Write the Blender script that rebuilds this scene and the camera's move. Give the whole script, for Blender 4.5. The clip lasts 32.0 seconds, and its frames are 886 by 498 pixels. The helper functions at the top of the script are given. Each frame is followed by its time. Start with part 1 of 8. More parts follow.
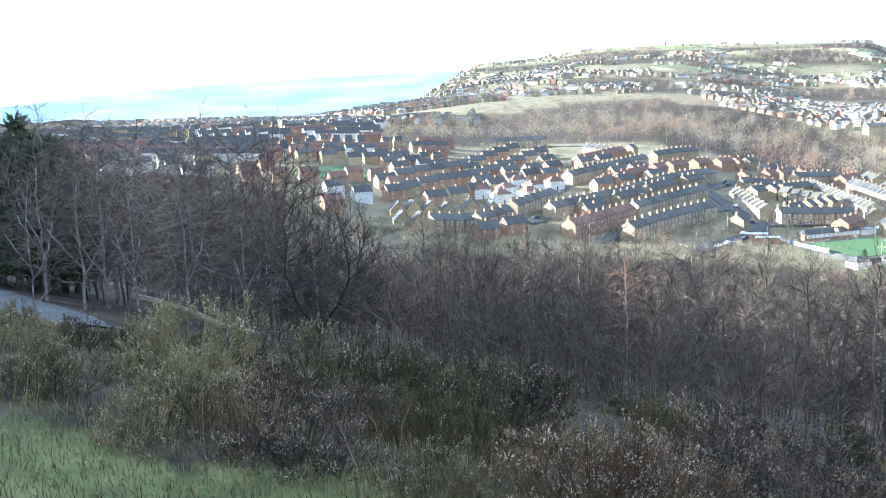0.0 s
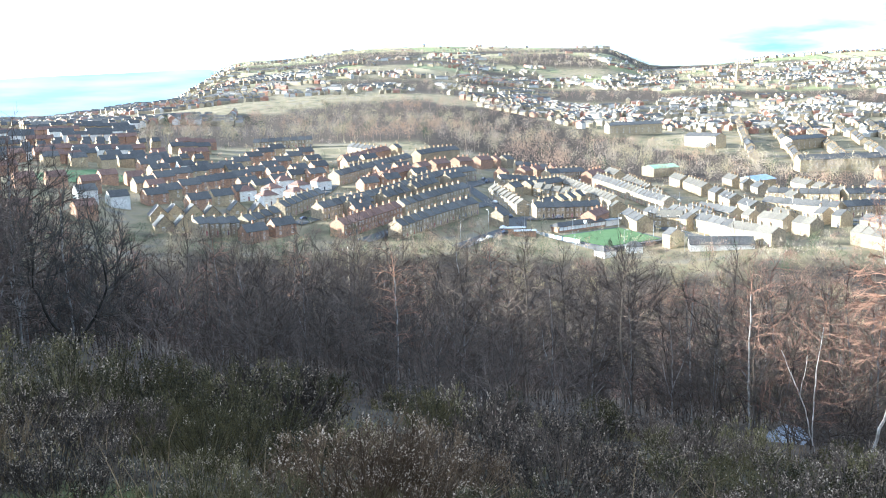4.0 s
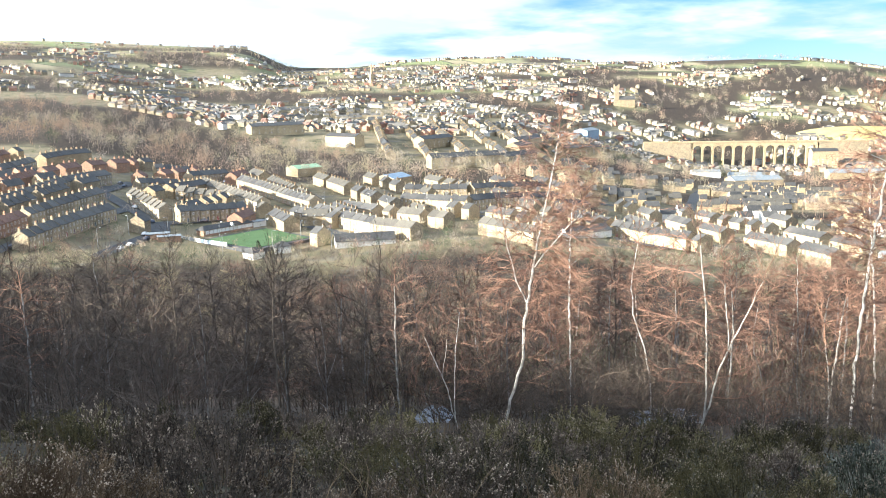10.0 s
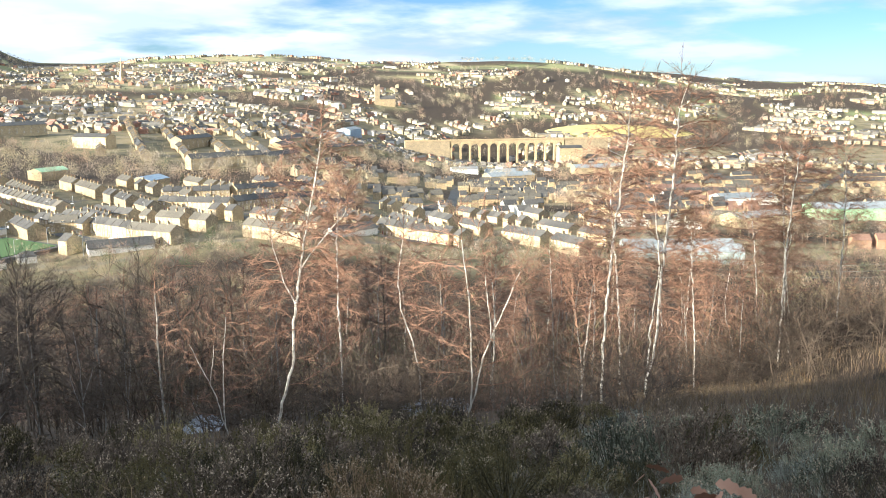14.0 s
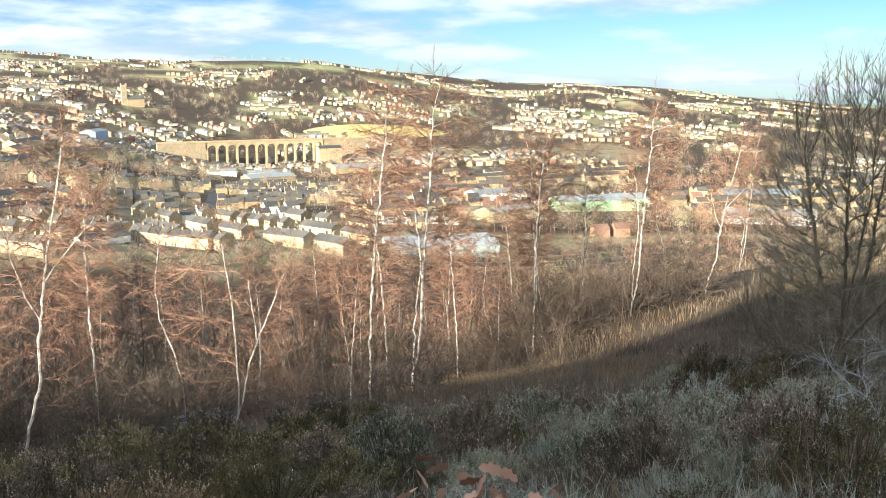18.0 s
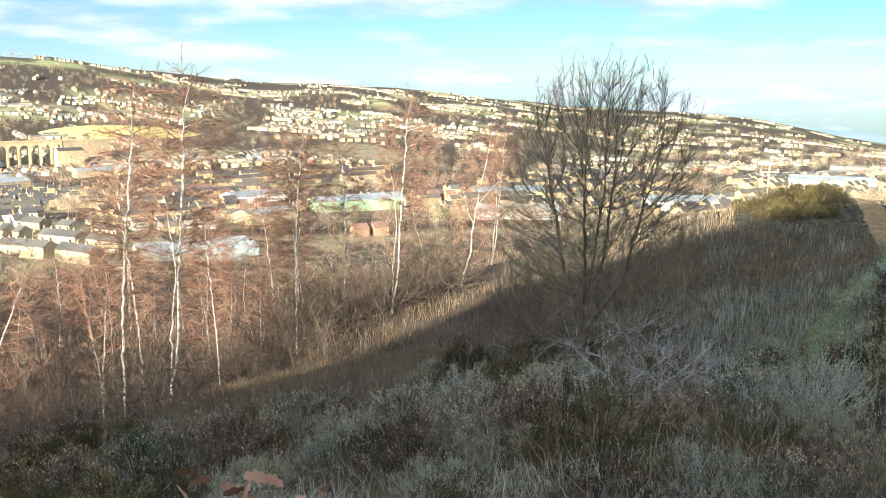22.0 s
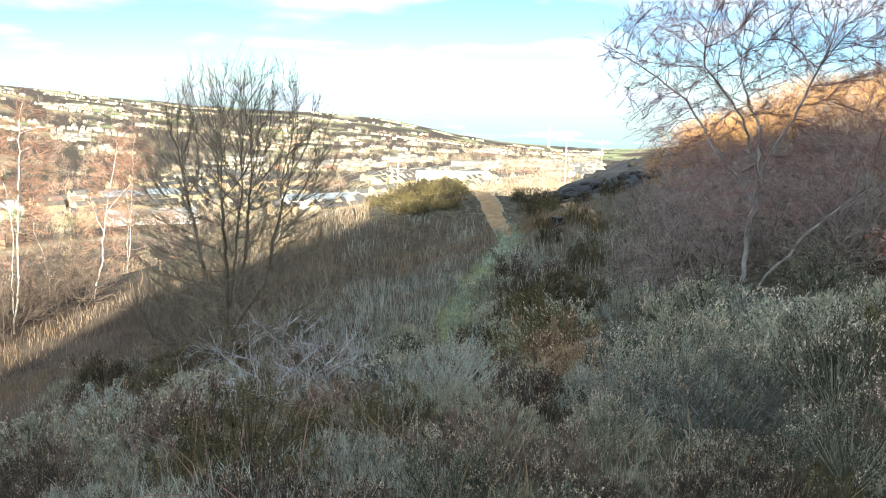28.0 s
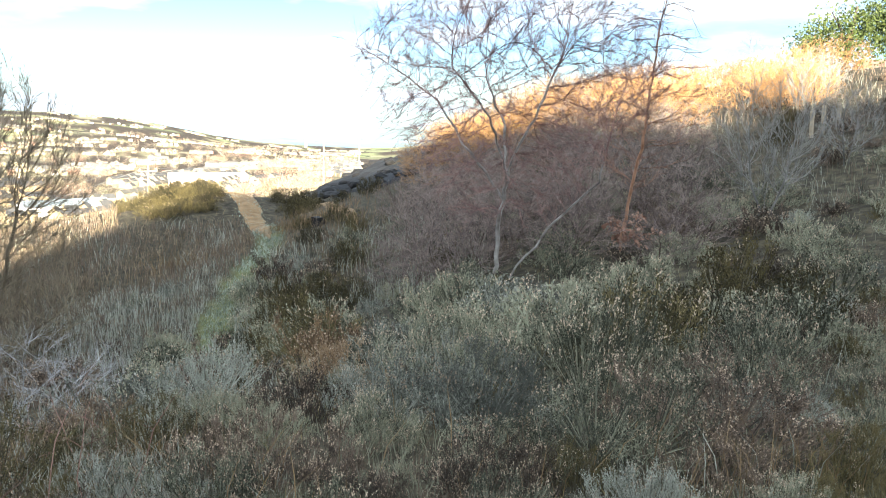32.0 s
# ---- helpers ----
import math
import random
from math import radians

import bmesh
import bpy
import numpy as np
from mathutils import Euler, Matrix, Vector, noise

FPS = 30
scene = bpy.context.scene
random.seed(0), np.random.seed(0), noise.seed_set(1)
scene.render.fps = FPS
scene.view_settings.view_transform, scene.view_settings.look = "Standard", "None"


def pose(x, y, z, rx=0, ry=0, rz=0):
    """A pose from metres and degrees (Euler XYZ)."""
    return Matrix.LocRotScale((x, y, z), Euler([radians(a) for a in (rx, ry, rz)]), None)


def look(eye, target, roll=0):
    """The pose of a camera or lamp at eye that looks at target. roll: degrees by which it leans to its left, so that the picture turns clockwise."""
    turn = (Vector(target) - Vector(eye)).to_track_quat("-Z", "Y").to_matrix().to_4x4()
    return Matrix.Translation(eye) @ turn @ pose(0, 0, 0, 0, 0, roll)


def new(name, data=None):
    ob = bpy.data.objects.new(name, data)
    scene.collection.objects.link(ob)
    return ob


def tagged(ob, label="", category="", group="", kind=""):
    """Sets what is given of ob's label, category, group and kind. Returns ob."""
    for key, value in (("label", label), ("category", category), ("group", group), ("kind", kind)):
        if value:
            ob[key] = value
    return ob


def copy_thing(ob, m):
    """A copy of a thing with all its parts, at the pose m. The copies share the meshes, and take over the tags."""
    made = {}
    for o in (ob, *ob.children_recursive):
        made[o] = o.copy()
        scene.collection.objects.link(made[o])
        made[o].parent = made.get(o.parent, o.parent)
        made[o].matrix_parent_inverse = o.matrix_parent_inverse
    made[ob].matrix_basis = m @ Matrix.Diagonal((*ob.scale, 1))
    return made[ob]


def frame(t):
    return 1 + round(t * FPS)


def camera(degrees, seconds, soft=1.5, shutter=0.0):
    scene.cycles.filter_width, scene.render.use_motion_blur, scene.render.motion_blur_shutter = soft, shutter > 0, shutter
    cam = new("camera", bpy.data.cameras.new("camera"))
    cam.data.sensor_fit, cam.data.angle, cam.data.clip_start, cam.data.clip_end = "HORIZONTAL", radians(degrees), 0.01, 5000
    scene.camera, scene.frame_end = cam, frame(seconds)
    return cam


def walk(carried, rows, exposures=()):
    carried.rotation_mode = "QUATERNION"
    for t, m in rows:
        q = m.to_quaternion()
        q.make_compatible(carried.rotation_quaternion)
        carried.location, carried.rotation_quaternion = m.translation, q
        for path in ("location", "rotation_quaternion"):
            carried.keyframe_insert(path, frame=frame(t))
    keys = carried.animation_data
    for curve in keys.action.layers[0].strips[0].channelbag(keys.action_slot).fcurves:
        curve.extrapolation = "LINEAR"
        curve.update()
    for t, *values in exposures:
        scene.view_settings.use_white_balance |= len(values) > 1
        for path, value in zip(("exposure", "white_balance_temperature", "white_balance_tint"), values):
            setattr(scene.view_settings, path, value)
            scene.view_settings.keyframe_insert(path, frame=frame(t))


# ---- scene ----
cam = camera(52.0, 32.0, soft=1.0)
# a slow pan by hand: seconds, tilt, lean, heading
PATH = [
    (0, 80.59, 2.10, 0.26), (0.5, 80.51, 2.10, -1.62), (1, 80.45, 2.08, -3.43), (1.5, 80.40, 2.06, -5.28), (2, 80.33, 2.02, -7.25),
    (2.5, 80.25, 1.97, -9.13), (3, 80.21, 1.88, -10.86), (3.5, 80.16, 1.86, -12.60), (5.5, 79.95, 1.44, -19.83), (6, 79.92, 1.37, -21.66),
    (6.5, 79.91, 1.31, -23.51), (7, 79.88, 1.30, -25.41), (7.5, 79.83, 1.24, -27.26), (8, 79.78, 1.26, -29.06), (8.5, 79.75, 1.21, -30.97),
    (9, 79.70, 1.15, -32.81), (9.5, 79.65, 1.04, -34.61), (10, 79.62, 0.95, -36.47), (10.5, 79.59, 0.80, -38.32), (11, 79.55, 0.81, -40.16),
    (11.5, 79.51, 0.76, -41.94), (12, 79.47, 0.68, -43.80), (12.5, 79.45, 0.54, -45.66), (13, 79.43, 0.53, -47.44), (13.5, 79.41, 0.44, -49.34),
    (14, 79.39, 0.40, -51.22), (14.5, 79.37, 0.29, -52.97), (16.5, 79.35, -0.02, -60.48), (17, 79.35, 0.01, -62.43), (17.5, 79.35, -0.01, -64.34),
    (18, 79.35, 0.02, -66.23), (18.5, 79.36, -0.23, -68.13), (19, 79.36, -0.37, -70.03), (19.5, 79.39, -0.39, -71.84), (20, 79.42, -0.53, -73.73),
    (20.5, 79.42, -0.49, -75.66), (21, 79.45, -0.56, -77.52), (21.5, 79.46, -0.55, -79.45), (22, 79.47, -0.67, -81.37), (22.5, 79.50, -0.74, -83.19),
    (23, 79.55, -0.70, -85.11), (23.5, 79.55, -0.64, -87.10), (24, 79.56, -0.80, -88.97), (24.5, 79.61, -0.78, -90.84), (25, 79.62, -0.89, -92.75),
    (25.5, 79.66, -0.93, -94.66), (27.5, 79.81, -1.31, -102.04), (28, 79.87, -1.34, -103.91), (28.5, 79.90, -1.40, -105.84), (29, 79.94, -1.34, -107.77),
    (29.5, 79.98, -1.41, -109.69), (30, 80.02, -1.42, -111.61), (30.5, 80.07, -1.41, -113.47), (31, 80.13, -1.44, -115.29), (31.5, 80.18, -1.50, -117.19),
    (32, 80.24, -1.61, -119.05),
]

SWING = 0.06  # the camera is held a little in front of the turning body
EYE = 0.0


def held(rx, ry, rz):
    a = radians(rz)
    return pose(-SWING * math.sin(a), SWING * math.cos(a), EYE, rx, ry, rz)


EXPOSURES = [(0, 2.8, 4600, 4), (5, 2.65, 4800, 5), (9, 2.4, 5100, 6), (13, 2.15, 5400, 5), (19, 2.1, 5600, 5), (25, 2.4, 5500, 3), (28, 2.6, 5450, 4), (32, 2.9, 5600, 5)]
walk(cam, [(t, held(rx, ry, rz)) for t, rx, ry, rz in PATH], EXPOSURES)

# ---- daylight ----
SUN_HEADING, SUN_HEIGHT = -70.0, 15.0   # degrees clockwise from +y, degrees above the level
sun_way = Vector((math.sin(radians(SUN_HEADING)) * math.cos(radians(SUN_HEIGHT)),
                  math.cos(radians(SUN_HEADING)) * math.cos(radians(SUN_HEIGHT)), math.sin(radians(SUN_HEIGHT))))
sun_data = bpy.data.lights.new("sun", "SUN")
sun_data.energy, sun_data.angle, sun_data.color = 5.0, radians(0.6), (1.0, 0.82, 0.58)
sun = new("sun", sun_data)
sun.matrix_world = look(sun_way * 100, (0, 0, 0))
world = bpy.data.worlds.new("sky")
scene.world = world
world.use_nodes = True


def build_sky():
    nt = world.node_tree
    n, l = nt.nodes, nt.links
    n.clear()
    out = n.new("ShaderNodeOutputWorld")
    sky = n.new("ShaderNodeTexSky")
    sky.sky_type, sky.sun_disc = "NISHITA", False
    sky.sun_elevation, sky.sun_rotation = radians(SUN_HEIGHT), radians(SUN_HEADING)
    sky.altitude, sky.air_density, sky.dust_density, sky.ozone_density = 150, 0.7, 0.15, 3.0
    bg = n.new("ShaderNodeBackground")
    bg.inputs[1].default_value = 0.052
    # broken cloud over the whole dome, stretched flat towards the horizon
    co = n.new("ShaderNodeTexCoord")
    sep = n.new("ShaderNodeSeparateXYZ")
    l.new(co.outputs["Generated"], sep.inputs[0])
    up = n.new("ShaderNodeMath")
    up.operation = "ADD"
    up.inputs[1].default_value = 0.16
    l.new(sep.outputs["Z"], up.inputs[0])
    div = n.new("ShaderNodeVectorMath")
    div.operation = "DIVIDE"
    comb = n.new("ShaderNodeCombineXYZ")
    for i in range(3):
        l.new(up.outputs[0], comb.inputs[i])
    l.new(co.outputs["Generated"], div.inputs[0])
    l.new(comb.outputs[0], div.inputs[1])
    noi = n.new("ShaderNodeTexNoise")
    noi.inputs["Scale"].default_value, noi.inputs["Detail"].default_value = 0.85, 7.0
    noi.inputs["Roughness"].default_value = 0.52
    l.new(div.outputs[0], noi.inputs["Vector"])
    ramp = n.new("ShaderNodeValToRGB")
    ramp.color_ramp.elements[0].position, ramp.color_ramp.elements[1].position = 0.46, 0.58
    # thin bright haze thickens towards the low sun, and scatters more light there
    aim = n.new("ShaderNodeVectorMath")
    aim.operation = "DOT_PRODUCT"
    aim.inputs[1].default_value = tuple(sun_way)
    l.new(co.outputs["Generated"], aim.inputs[0])
    veil = n.new("ShaderNodeMath")
    veil.operation = "MULTIPLY_ADD"
    veil.inputs[1].default_value = 0.30
    l.new(aim.outputs["Value"], veil.inputs[0])
    over = n.new("ShaderNodeMath")
    over.inputs[1].default_value = 0.235
    l.new(noi.outputs["Fac"], over.inputs[0])
    l.new(over.outputs[0], veil.inputs[2])
    glow = n.new("ShaderNodeMapRange")
    glow.inputs["From Min"].default_value, glow.inputs["From Max"].default_value = -0.6, 1.0
    glow.inputs["To Min"].default_value, glow.inputs["To Max"].default_value = 0.0, 1.0
    l.new(aim.outputs["Value"], glow.inputs["Value"])
    cloud = n.new("ShaderNodeMix")
    cloud.data_type = "RGBA"
    l.new(glow.outputs[0], cloud.inputs["Factor"])
    # greyer and whiter parts of the cloud away from the sun
    fold = n.new("ShaderNodeTexNoise")
    fold.inputs["Scale"].default_value, fold.inputs["Detail"].default_value = 1.7, 5.0
    l.new(div.outputs[0], fold.inputs["Vector"])
    tone = n.new("ShaderNodeValToRGB")
    tone.color_ramp.elements[0].position, tone.color_ramp.elements[1].position = 0.40, 0.58
    tone.color_ramp.elements[0].color, tone.color_ramp.elements[1].color = (0.66, 0.71, 0.76, 1), (1, 1, 1, 1)
    l.new(fold.outputs["Fac"], tone.inputs[0])
    shade = n.new("ShaderNodeMix")
    shade.data_type, shade.blend_type = "RGBA", "MULTIPLY"
    shade.inputs["Factor"].default_value = 1.0
    shade.inputs["A"].default_value = (4.7, 4.75, 4.8, 1)
    l.new(tone.outputs[0], shade.inputs["B"])
    l.new(shade.outputs["Result"], cloud.inputs["A"])
    cloud.inputs["B"].default_value = (7.2, 7.2, 7.2, 1)
    l.new(veil.outputs[0], ramp.inputs[0])
    mix = n.new("ShaderNodeMix")
    mix.data_type = "RGBA"
    l.new(ramp.outputs[0], mix.inputs["Factor"])
    clear = n.new("ShaderNodeHueSaturation")
    clear.inputs["Saturation"].default_value, clear.inputs["Value"].default_value = 1.0, 0.62
    l.new(sky.outputs[0], clear.inputs["Color"])
    l.new(clear.outputs[0], mix.inputs["A"])
    l.new(cloud.outputs["Result"], mix.inputs["B"])
    l.new(mix.outputs["Result"], bg.inputs[0])
    l.new(bg.outputs[0], out.inputs[0])


build_sky()

# ---- relief ----


def lerp_table(table, v):
    if v <= table[0][0]:
        return table[0][1]
    for (a, p), (b, q) in zip(table, table[1:]):
        if v <= b:
            f = (v - a) / (b - a)
            return p + (q - p) * f
    return table[-1][1]


# the valley and the hills over it: heading, then (distance, height over the eye)
VALLEY = [
    (-26, ((300, -40), (450, -27), (650, -25), (1000, -22), (1400, -16), (2500, -60), (5000, -150))),
    (-10, ((300, -60), (450, -39), (650, -33), (1000, -20), (1400, -26), (2500, -90), (5000, -150))),
    (-3.5, ((300, -68), (430, -52), (640, -38), (1000, -22), (1500, -10), (2500, -30), (5000, -110))),
    (2.5, ((300, -72), (400, -62), (620, -44), (950, -30), (1500, 4), (3200, 116), (5000, 60))),
    (12, ((300, -75), (400, -65), (620, -44), (950, -30), (1500, 4), (3200, 152), (5000, 120))),
    (24, ((300, -76), (400, -69), (850, -58), (1300, -28), (1700, -5), (3100, 118), (5000, 60))),
    (27.5, ((300, -76), (400, -69), (900, -60), (1300, -32), (1700, -9), (3100, 52), (5000, 30))),
    (37, ((300, -76), (390, -68), (750, -67), (1000, -57), (1700, -19), (3000, 69), (5000, 50))),
    (55, ((300, -80), (400, -76), (620, -88), (1195, -115), (1500, -69), (2000, -13), (2700, 49), (5000, 40))),
    (72, ((300, -86), (430, -84), (800, -99), (1200, -95), (1600, -78), (3500, -22), (5000, -30))),
    (95, ((300, -86), (450, -80), (800, -98), (1200, -110), (2000, -123), (4000, -120), (5000, -150))),
    (112, ((300, -80), (600, -68), (1000, -92), (1500, -119), (2500, -176), (4000, -249), (5000, -330))),
    (150, ((300, -60), (450, -40), (800, -10), (1500, 20), (2500, 40), (4000, 60), (5000, 60))),
]


def valley(th, r):
    for (a, p), (b, q) in zip(VALLEY, VALLEY[1:]):
        if th <= b:
            f = min(1.0, max(0.0, (th - a) / (b - a)))
            f = f * f * (3 - 2 * f)
            lr = math.log(max(r, 300.0))
            z0 = lerp_table([(math.log(d), z) for d, z in p], lr)
            z1 = lerp_table([(math.log(d), z) for d, z in q], lr)
            return z0 + (z1 - z0) * f
    return VALLEY[-1][1][0][1]


def hump(x, y, cx, cy, sx, sy, turn=0.0):
    a = radians(turn)
    dx, dy = x - cx, y - cy
    u, v = dx * math.sin(a) + dy * math.cos(a), dx * math.cos(a) - dy * math.sin(a)
    return math.exp(-(u / sy) ** 2 - (v / sx) ** 2)


def polar(th, r):
    return r * math.sin(radians(th)), r * math.cos(radians(th))


def soft_step(a, b, v):
    f = min(1.0, max(0.0, (v - a) / (b - a)))
    return f * f * (3 - 2 * f)


CLEARINGS = ((50.6, 43.0), (35.5, 43.0))   # small level places in the wood: heading, distance


# height of the spur towards the sun, by metres on the uphill side of its foot
# out of view; heights set so that its shadow edge crosses the heath
SPUR_Z = [(-60, 17.5), (-46, 18.5), (-17, 19.2), (-15, 21.4), (-12, 22.3), (-10.3, 24.6), (-6.4, 29.3), (1.4, 32.7), (3.9, 34.5), (6.4, 36.3), (12, 39), (18.5, 40.6), (21, 37.4), (25, 35.2), (34, 38.2), (60, 40)]
# height of the terrace by heading
TERRACE_Z = [(66, -30), (72, -13.8), (77, -12.2), (82, -11.2), (86, -10.3), (90, -9.3), (95, -8.0), (100, -7.4), (107, -7.5), (112, -7.2), (118, -7.2), (124, -12)]


def hillside(x, y):
    """The bare slope with its level clearings."""
    z = slope(x, y)
    for th, r in CLEARINGS:
        cx, cy = polar(th, r)
        q = ((x - cx) ** 2 + (y - cy) ** 2) / 16
        if q < 4:
            w = math.exp(-q * q)
            z += (slope(cx, cy) - z) * w
    return z


def slope(x, y):
    """The hill that the camera stands on: it falls away towards heading 40, and ends in a spur by heading 85."""
    p = x * math.sin(radians(40)) + y * math.cos(radians(40))
    q = x * math.sin(radians(85)) + y * math.cos(radians(85))
    z = -1.6
    if p > 1.5:
        z -= 0.36 * (p - 1.5) * min(1.0, 0.6 + 0.4 * (p - 1.5) / 6)
    elif p < -3:
        z += 0.10 * min(60, -p - 3)
    # the grassy terrace that runs round to the spur, and the mound on its end
    th, r = math.degrees(math.atan2(x, y)), math.hypot(x, y)
    if 66 < th < 124 and 24 < r < 90:
        brink = lerp_table([(70, 50), (88, 52), (96, 62), (124, 74)], th)
        w = soft_step(26, 36, r) * (1 - soft_step(brink, brink + 14, r))
        z += w * max(0.0, lerp_table(TERRACE_Z, th) - z)
    mx, my = polar(104.6, 57)
    z += 1.3 * hump(x, y, mx, my, 3.6, 6.5, 104.6)
    far = -7.0 - 0.42 * (q - 62)
    k = 2.0
    z = -k * math.log(math.exp(-z / k) + math.exp(-far / k)) if abs(z - far) < 60 else min(z, far)
    # the hollow of heath, the stony bank, the rise to the houses, the high spur under the pines
    gx, gy = polar(124, 21)
    z -= 2.4 * hump(x, y, gx, gy, 13, 13)
    bx, by = polar(117, 74)
    z += 2.9 * hump(x, y, bx, by, 6.0, 12, 117)
    hx, hy = polar(143, 72)
    z += 3.0 * hump(x, y, hx, hy, 20, 30)
    # the spur towards the sun: e metres out along heading -70, d metres on the uphill side of its foot
    e = -x * 0.940 + y * 0.342
    d = (x - 30) * -0.342 - (y - 1.6) * 0.940
    lift = soft_step(-56, -46, d) * soft_step(80, 105, e) * (1 - soft_step(150, 260, e))
    if lift > 0:
        z += lift * max(0.0, lerp_table(SPUR_Z, d) - z)
    # its wooded brow, raised out of view to keep low sun off the wood
    if -75 < th < -28:
        z += 19 * soft_step(28, 36, -th) * (1 - soft_step(42, 52, -th)) * soft_step(70, 110, r) * (1 - soft_step(170, 240, r))
    return z


def ground(x, y):
    r = math.hypot(x, y)
    th = math.degrees(math.atan2(x, y))
    if th > 150 or th < -90:
        th = -30 if th < -90 else 150
    h = hillside(x, y) if r < 900 else -999
    v = valley(th, r)
    if r < 300:
        v -= (300 - r) * 0.15
    k = 4.0
    if h > v + 30:
        z = h
    elif v > h + 30:
        z = v
    else:
        z = k * math.log(math.exp((h - v) / k) + 1) + v
    if r > 60:
        amp = min(3.0, (r - 60) / 250)
        z += amp * noise.noise((x / 90, y / 90, 0.3)) + (min(14, r / 150) * noise.noise((x / 420, y / 420, 5.1)) if r > 1000 else 0)
    z += 0.10 * min(1, r / 6) * noise.noise((x / 1.7, y / 1.7, 2.2))
    return z

# ---- end relief ----

# ---- materials ----


def node_mat(name, dark, light, scale=6.0, rough=0.85, bump=0.25, metal=0.0, wide=0.5, rand=0.12, island=False, detail=6.0, spec=0.3):
    """A surface with grain and broader stains between two colours; each object or island leans a little to one side."""
    m = bpy.data.materials.new(name)
    m.use_nodes = True
    nt = m.node_tree
    n, l = nt.nodes, nt.links
    b = n["Principled BSDF"]
    b.inputs["Roughness"].default_value = rough
    b.inputs["Metallic"].default_value = metal
    b.inputs["Specular IOR Level"].default_value = spec
    co = n.new("ShaderNodeTexCoord")
    fine = n.new("ShaderNodeTexNoise")
    fine.inputs["Scale"].default_value, fine.inputs["Detail"].default_value = scale, detail
    broad = n.new("ShaderNodeTexNoise")
    broad.inputs["Scale"].default_value, broad.inputs["Detail"].default_value = scale * 0.13, 3.0
    l.new(co.outputs["Object"], fine.inputs["Vector"])
    l.new(co.outputs["Object"], broad.inputs["Vector"])
    mixf = n.new("ShaderNodeMath")
    mixf.operation = "MULTIPLY_ADD"
    l.new(broad.outputs["Fac"], mixf.inputs[0])
    mixf.inputs[1].default_value = wide
    mixf.inputs[2].default_value = -wide * 0.5
    add = n.new("ShaderNodeMath")
    l.new(fine.outputs["Fac"], add.inputs[0])
    l.new(mixf.outputs[0], add.inputs[1])
    if island:
        # half of the lean is the single sprig's, half the whole plant's
        one, all_ = n.new("ShaderNodeNewGeometry"), n.new("ShaderNodeObjectInfo")
        rnd = n.new("ShaderNodeMix")
        rnd.inputs["Factor"].default_value = 0.5
        l.new(one.outputs["Random Per Island"], rnd.inputs["A"])
        l.new(all_.outputs["Random"], rnd.inputs["B"])
        src = rnd.outputs["Result"]
    else:
        rnd = n.new("ShaderNodeObjectInfo")
        src = rnd.outputs["Random"]
    rr = n.new("ShaderNodeMath")
    rr.operation = "MULTIPLY_ADD"
    l.new(src, rr.inputs[0])
    rr.inputs[1].default_value, rr.inputs[2].default_value = rand * 2, -rand
    add2 = n.new("ShaderNodeMath")
    l.new(add.outputs[0], add2.inputs[0])
    l.new(rr.outputs[0], add2.inputs[1])
    ramp = n.new("ShaderNodeValToRGB")
    ramp.color_ramp.elements[0].position, ramp.color_ramp.elements[1].position = 0.28, 0.72
    ramp.color_ramp.elements[0].color, ramp.color_ramp.elements[1].color = (*dark, 1), (*light, 1)
    l.new(add2.outputs[0], ramp.inputs[0])
    l.new(ramp.outputs[0], b.inputs["Base Color"])
    if bump:
        bp = n.new("ShaderNodeBump")
        bp.inputs["Strength"].default_value, bp.inputs["Distance"].default_value = bump, 0.03
        l.new(fine.outputs["Fac"], bp.inputs["Height"])
        l.new(bp.outputs[0], b.inputs["Normal"])
    return m


def courses(m, w, h, strength=0.5, mortar=(0.16, 0.14, 0.12)):
    """Adds block courses to a wall's colour and relief."""
    nt = m.node_tree
    n, l = nt.nodes, nt.links
    b = n["Principled BSDF"]
    ramp = [k for k in n if k.bl_idname == "ShaderNodeValToRGB"][0]
    co = n.new("ShaderNodeTexCoord")
    sep, com, ad = n.new("ShaderNodeSeparateXYZ"), n.new("ShaderNodeCombineXYZ"), n.new("ShaderNodeMath")
    l.new(co.outputs["Object"], sep.inputs[0])
    l.new(sep.outputs["X"], ad.inputs[0])
    l.new(sep.outputs["Y"], ad.inputs[1])
    l.new(ad.outputs[0], com.inputs["X"])
    l.new(sep.outputs["Z"], com.inputs["Y"])
    br = n.new("ShaderNodeTexBrick")
    br.inputs["Scale"].default_value = 1.0
    br.inputs["Brick Width"].default_value, br.inputs["Row Height"].default_value = w, h
    br.inputs["Mortar Size"].default_value = 0.012
    l.new(com.outputs[0], br.inputs["Vector"])
    l.new(ramp.outputs[0], br.inputs["Color1"])
    l.new(ramp.outputs[0], br.inputs["Color2"])
    br.inputs["Mortar"].default_value = (*mortar, 1)
    l.new(br.outputs["Color"], b.inputs["Base Color"])
    return m


def glass_mat(name, tint):
    m = bpy.data.materials.new(name)
    m.use_nodes = True
    b = m.node_tree.nodes["Principled BSDF"]
    b.inputs["Base Color"].default_value = (*tint, 1)
    b.inputs["Roughness"].default_value = 0.12
    b.inputs["Specular IOR Level"].default_value = 0.5
    return m


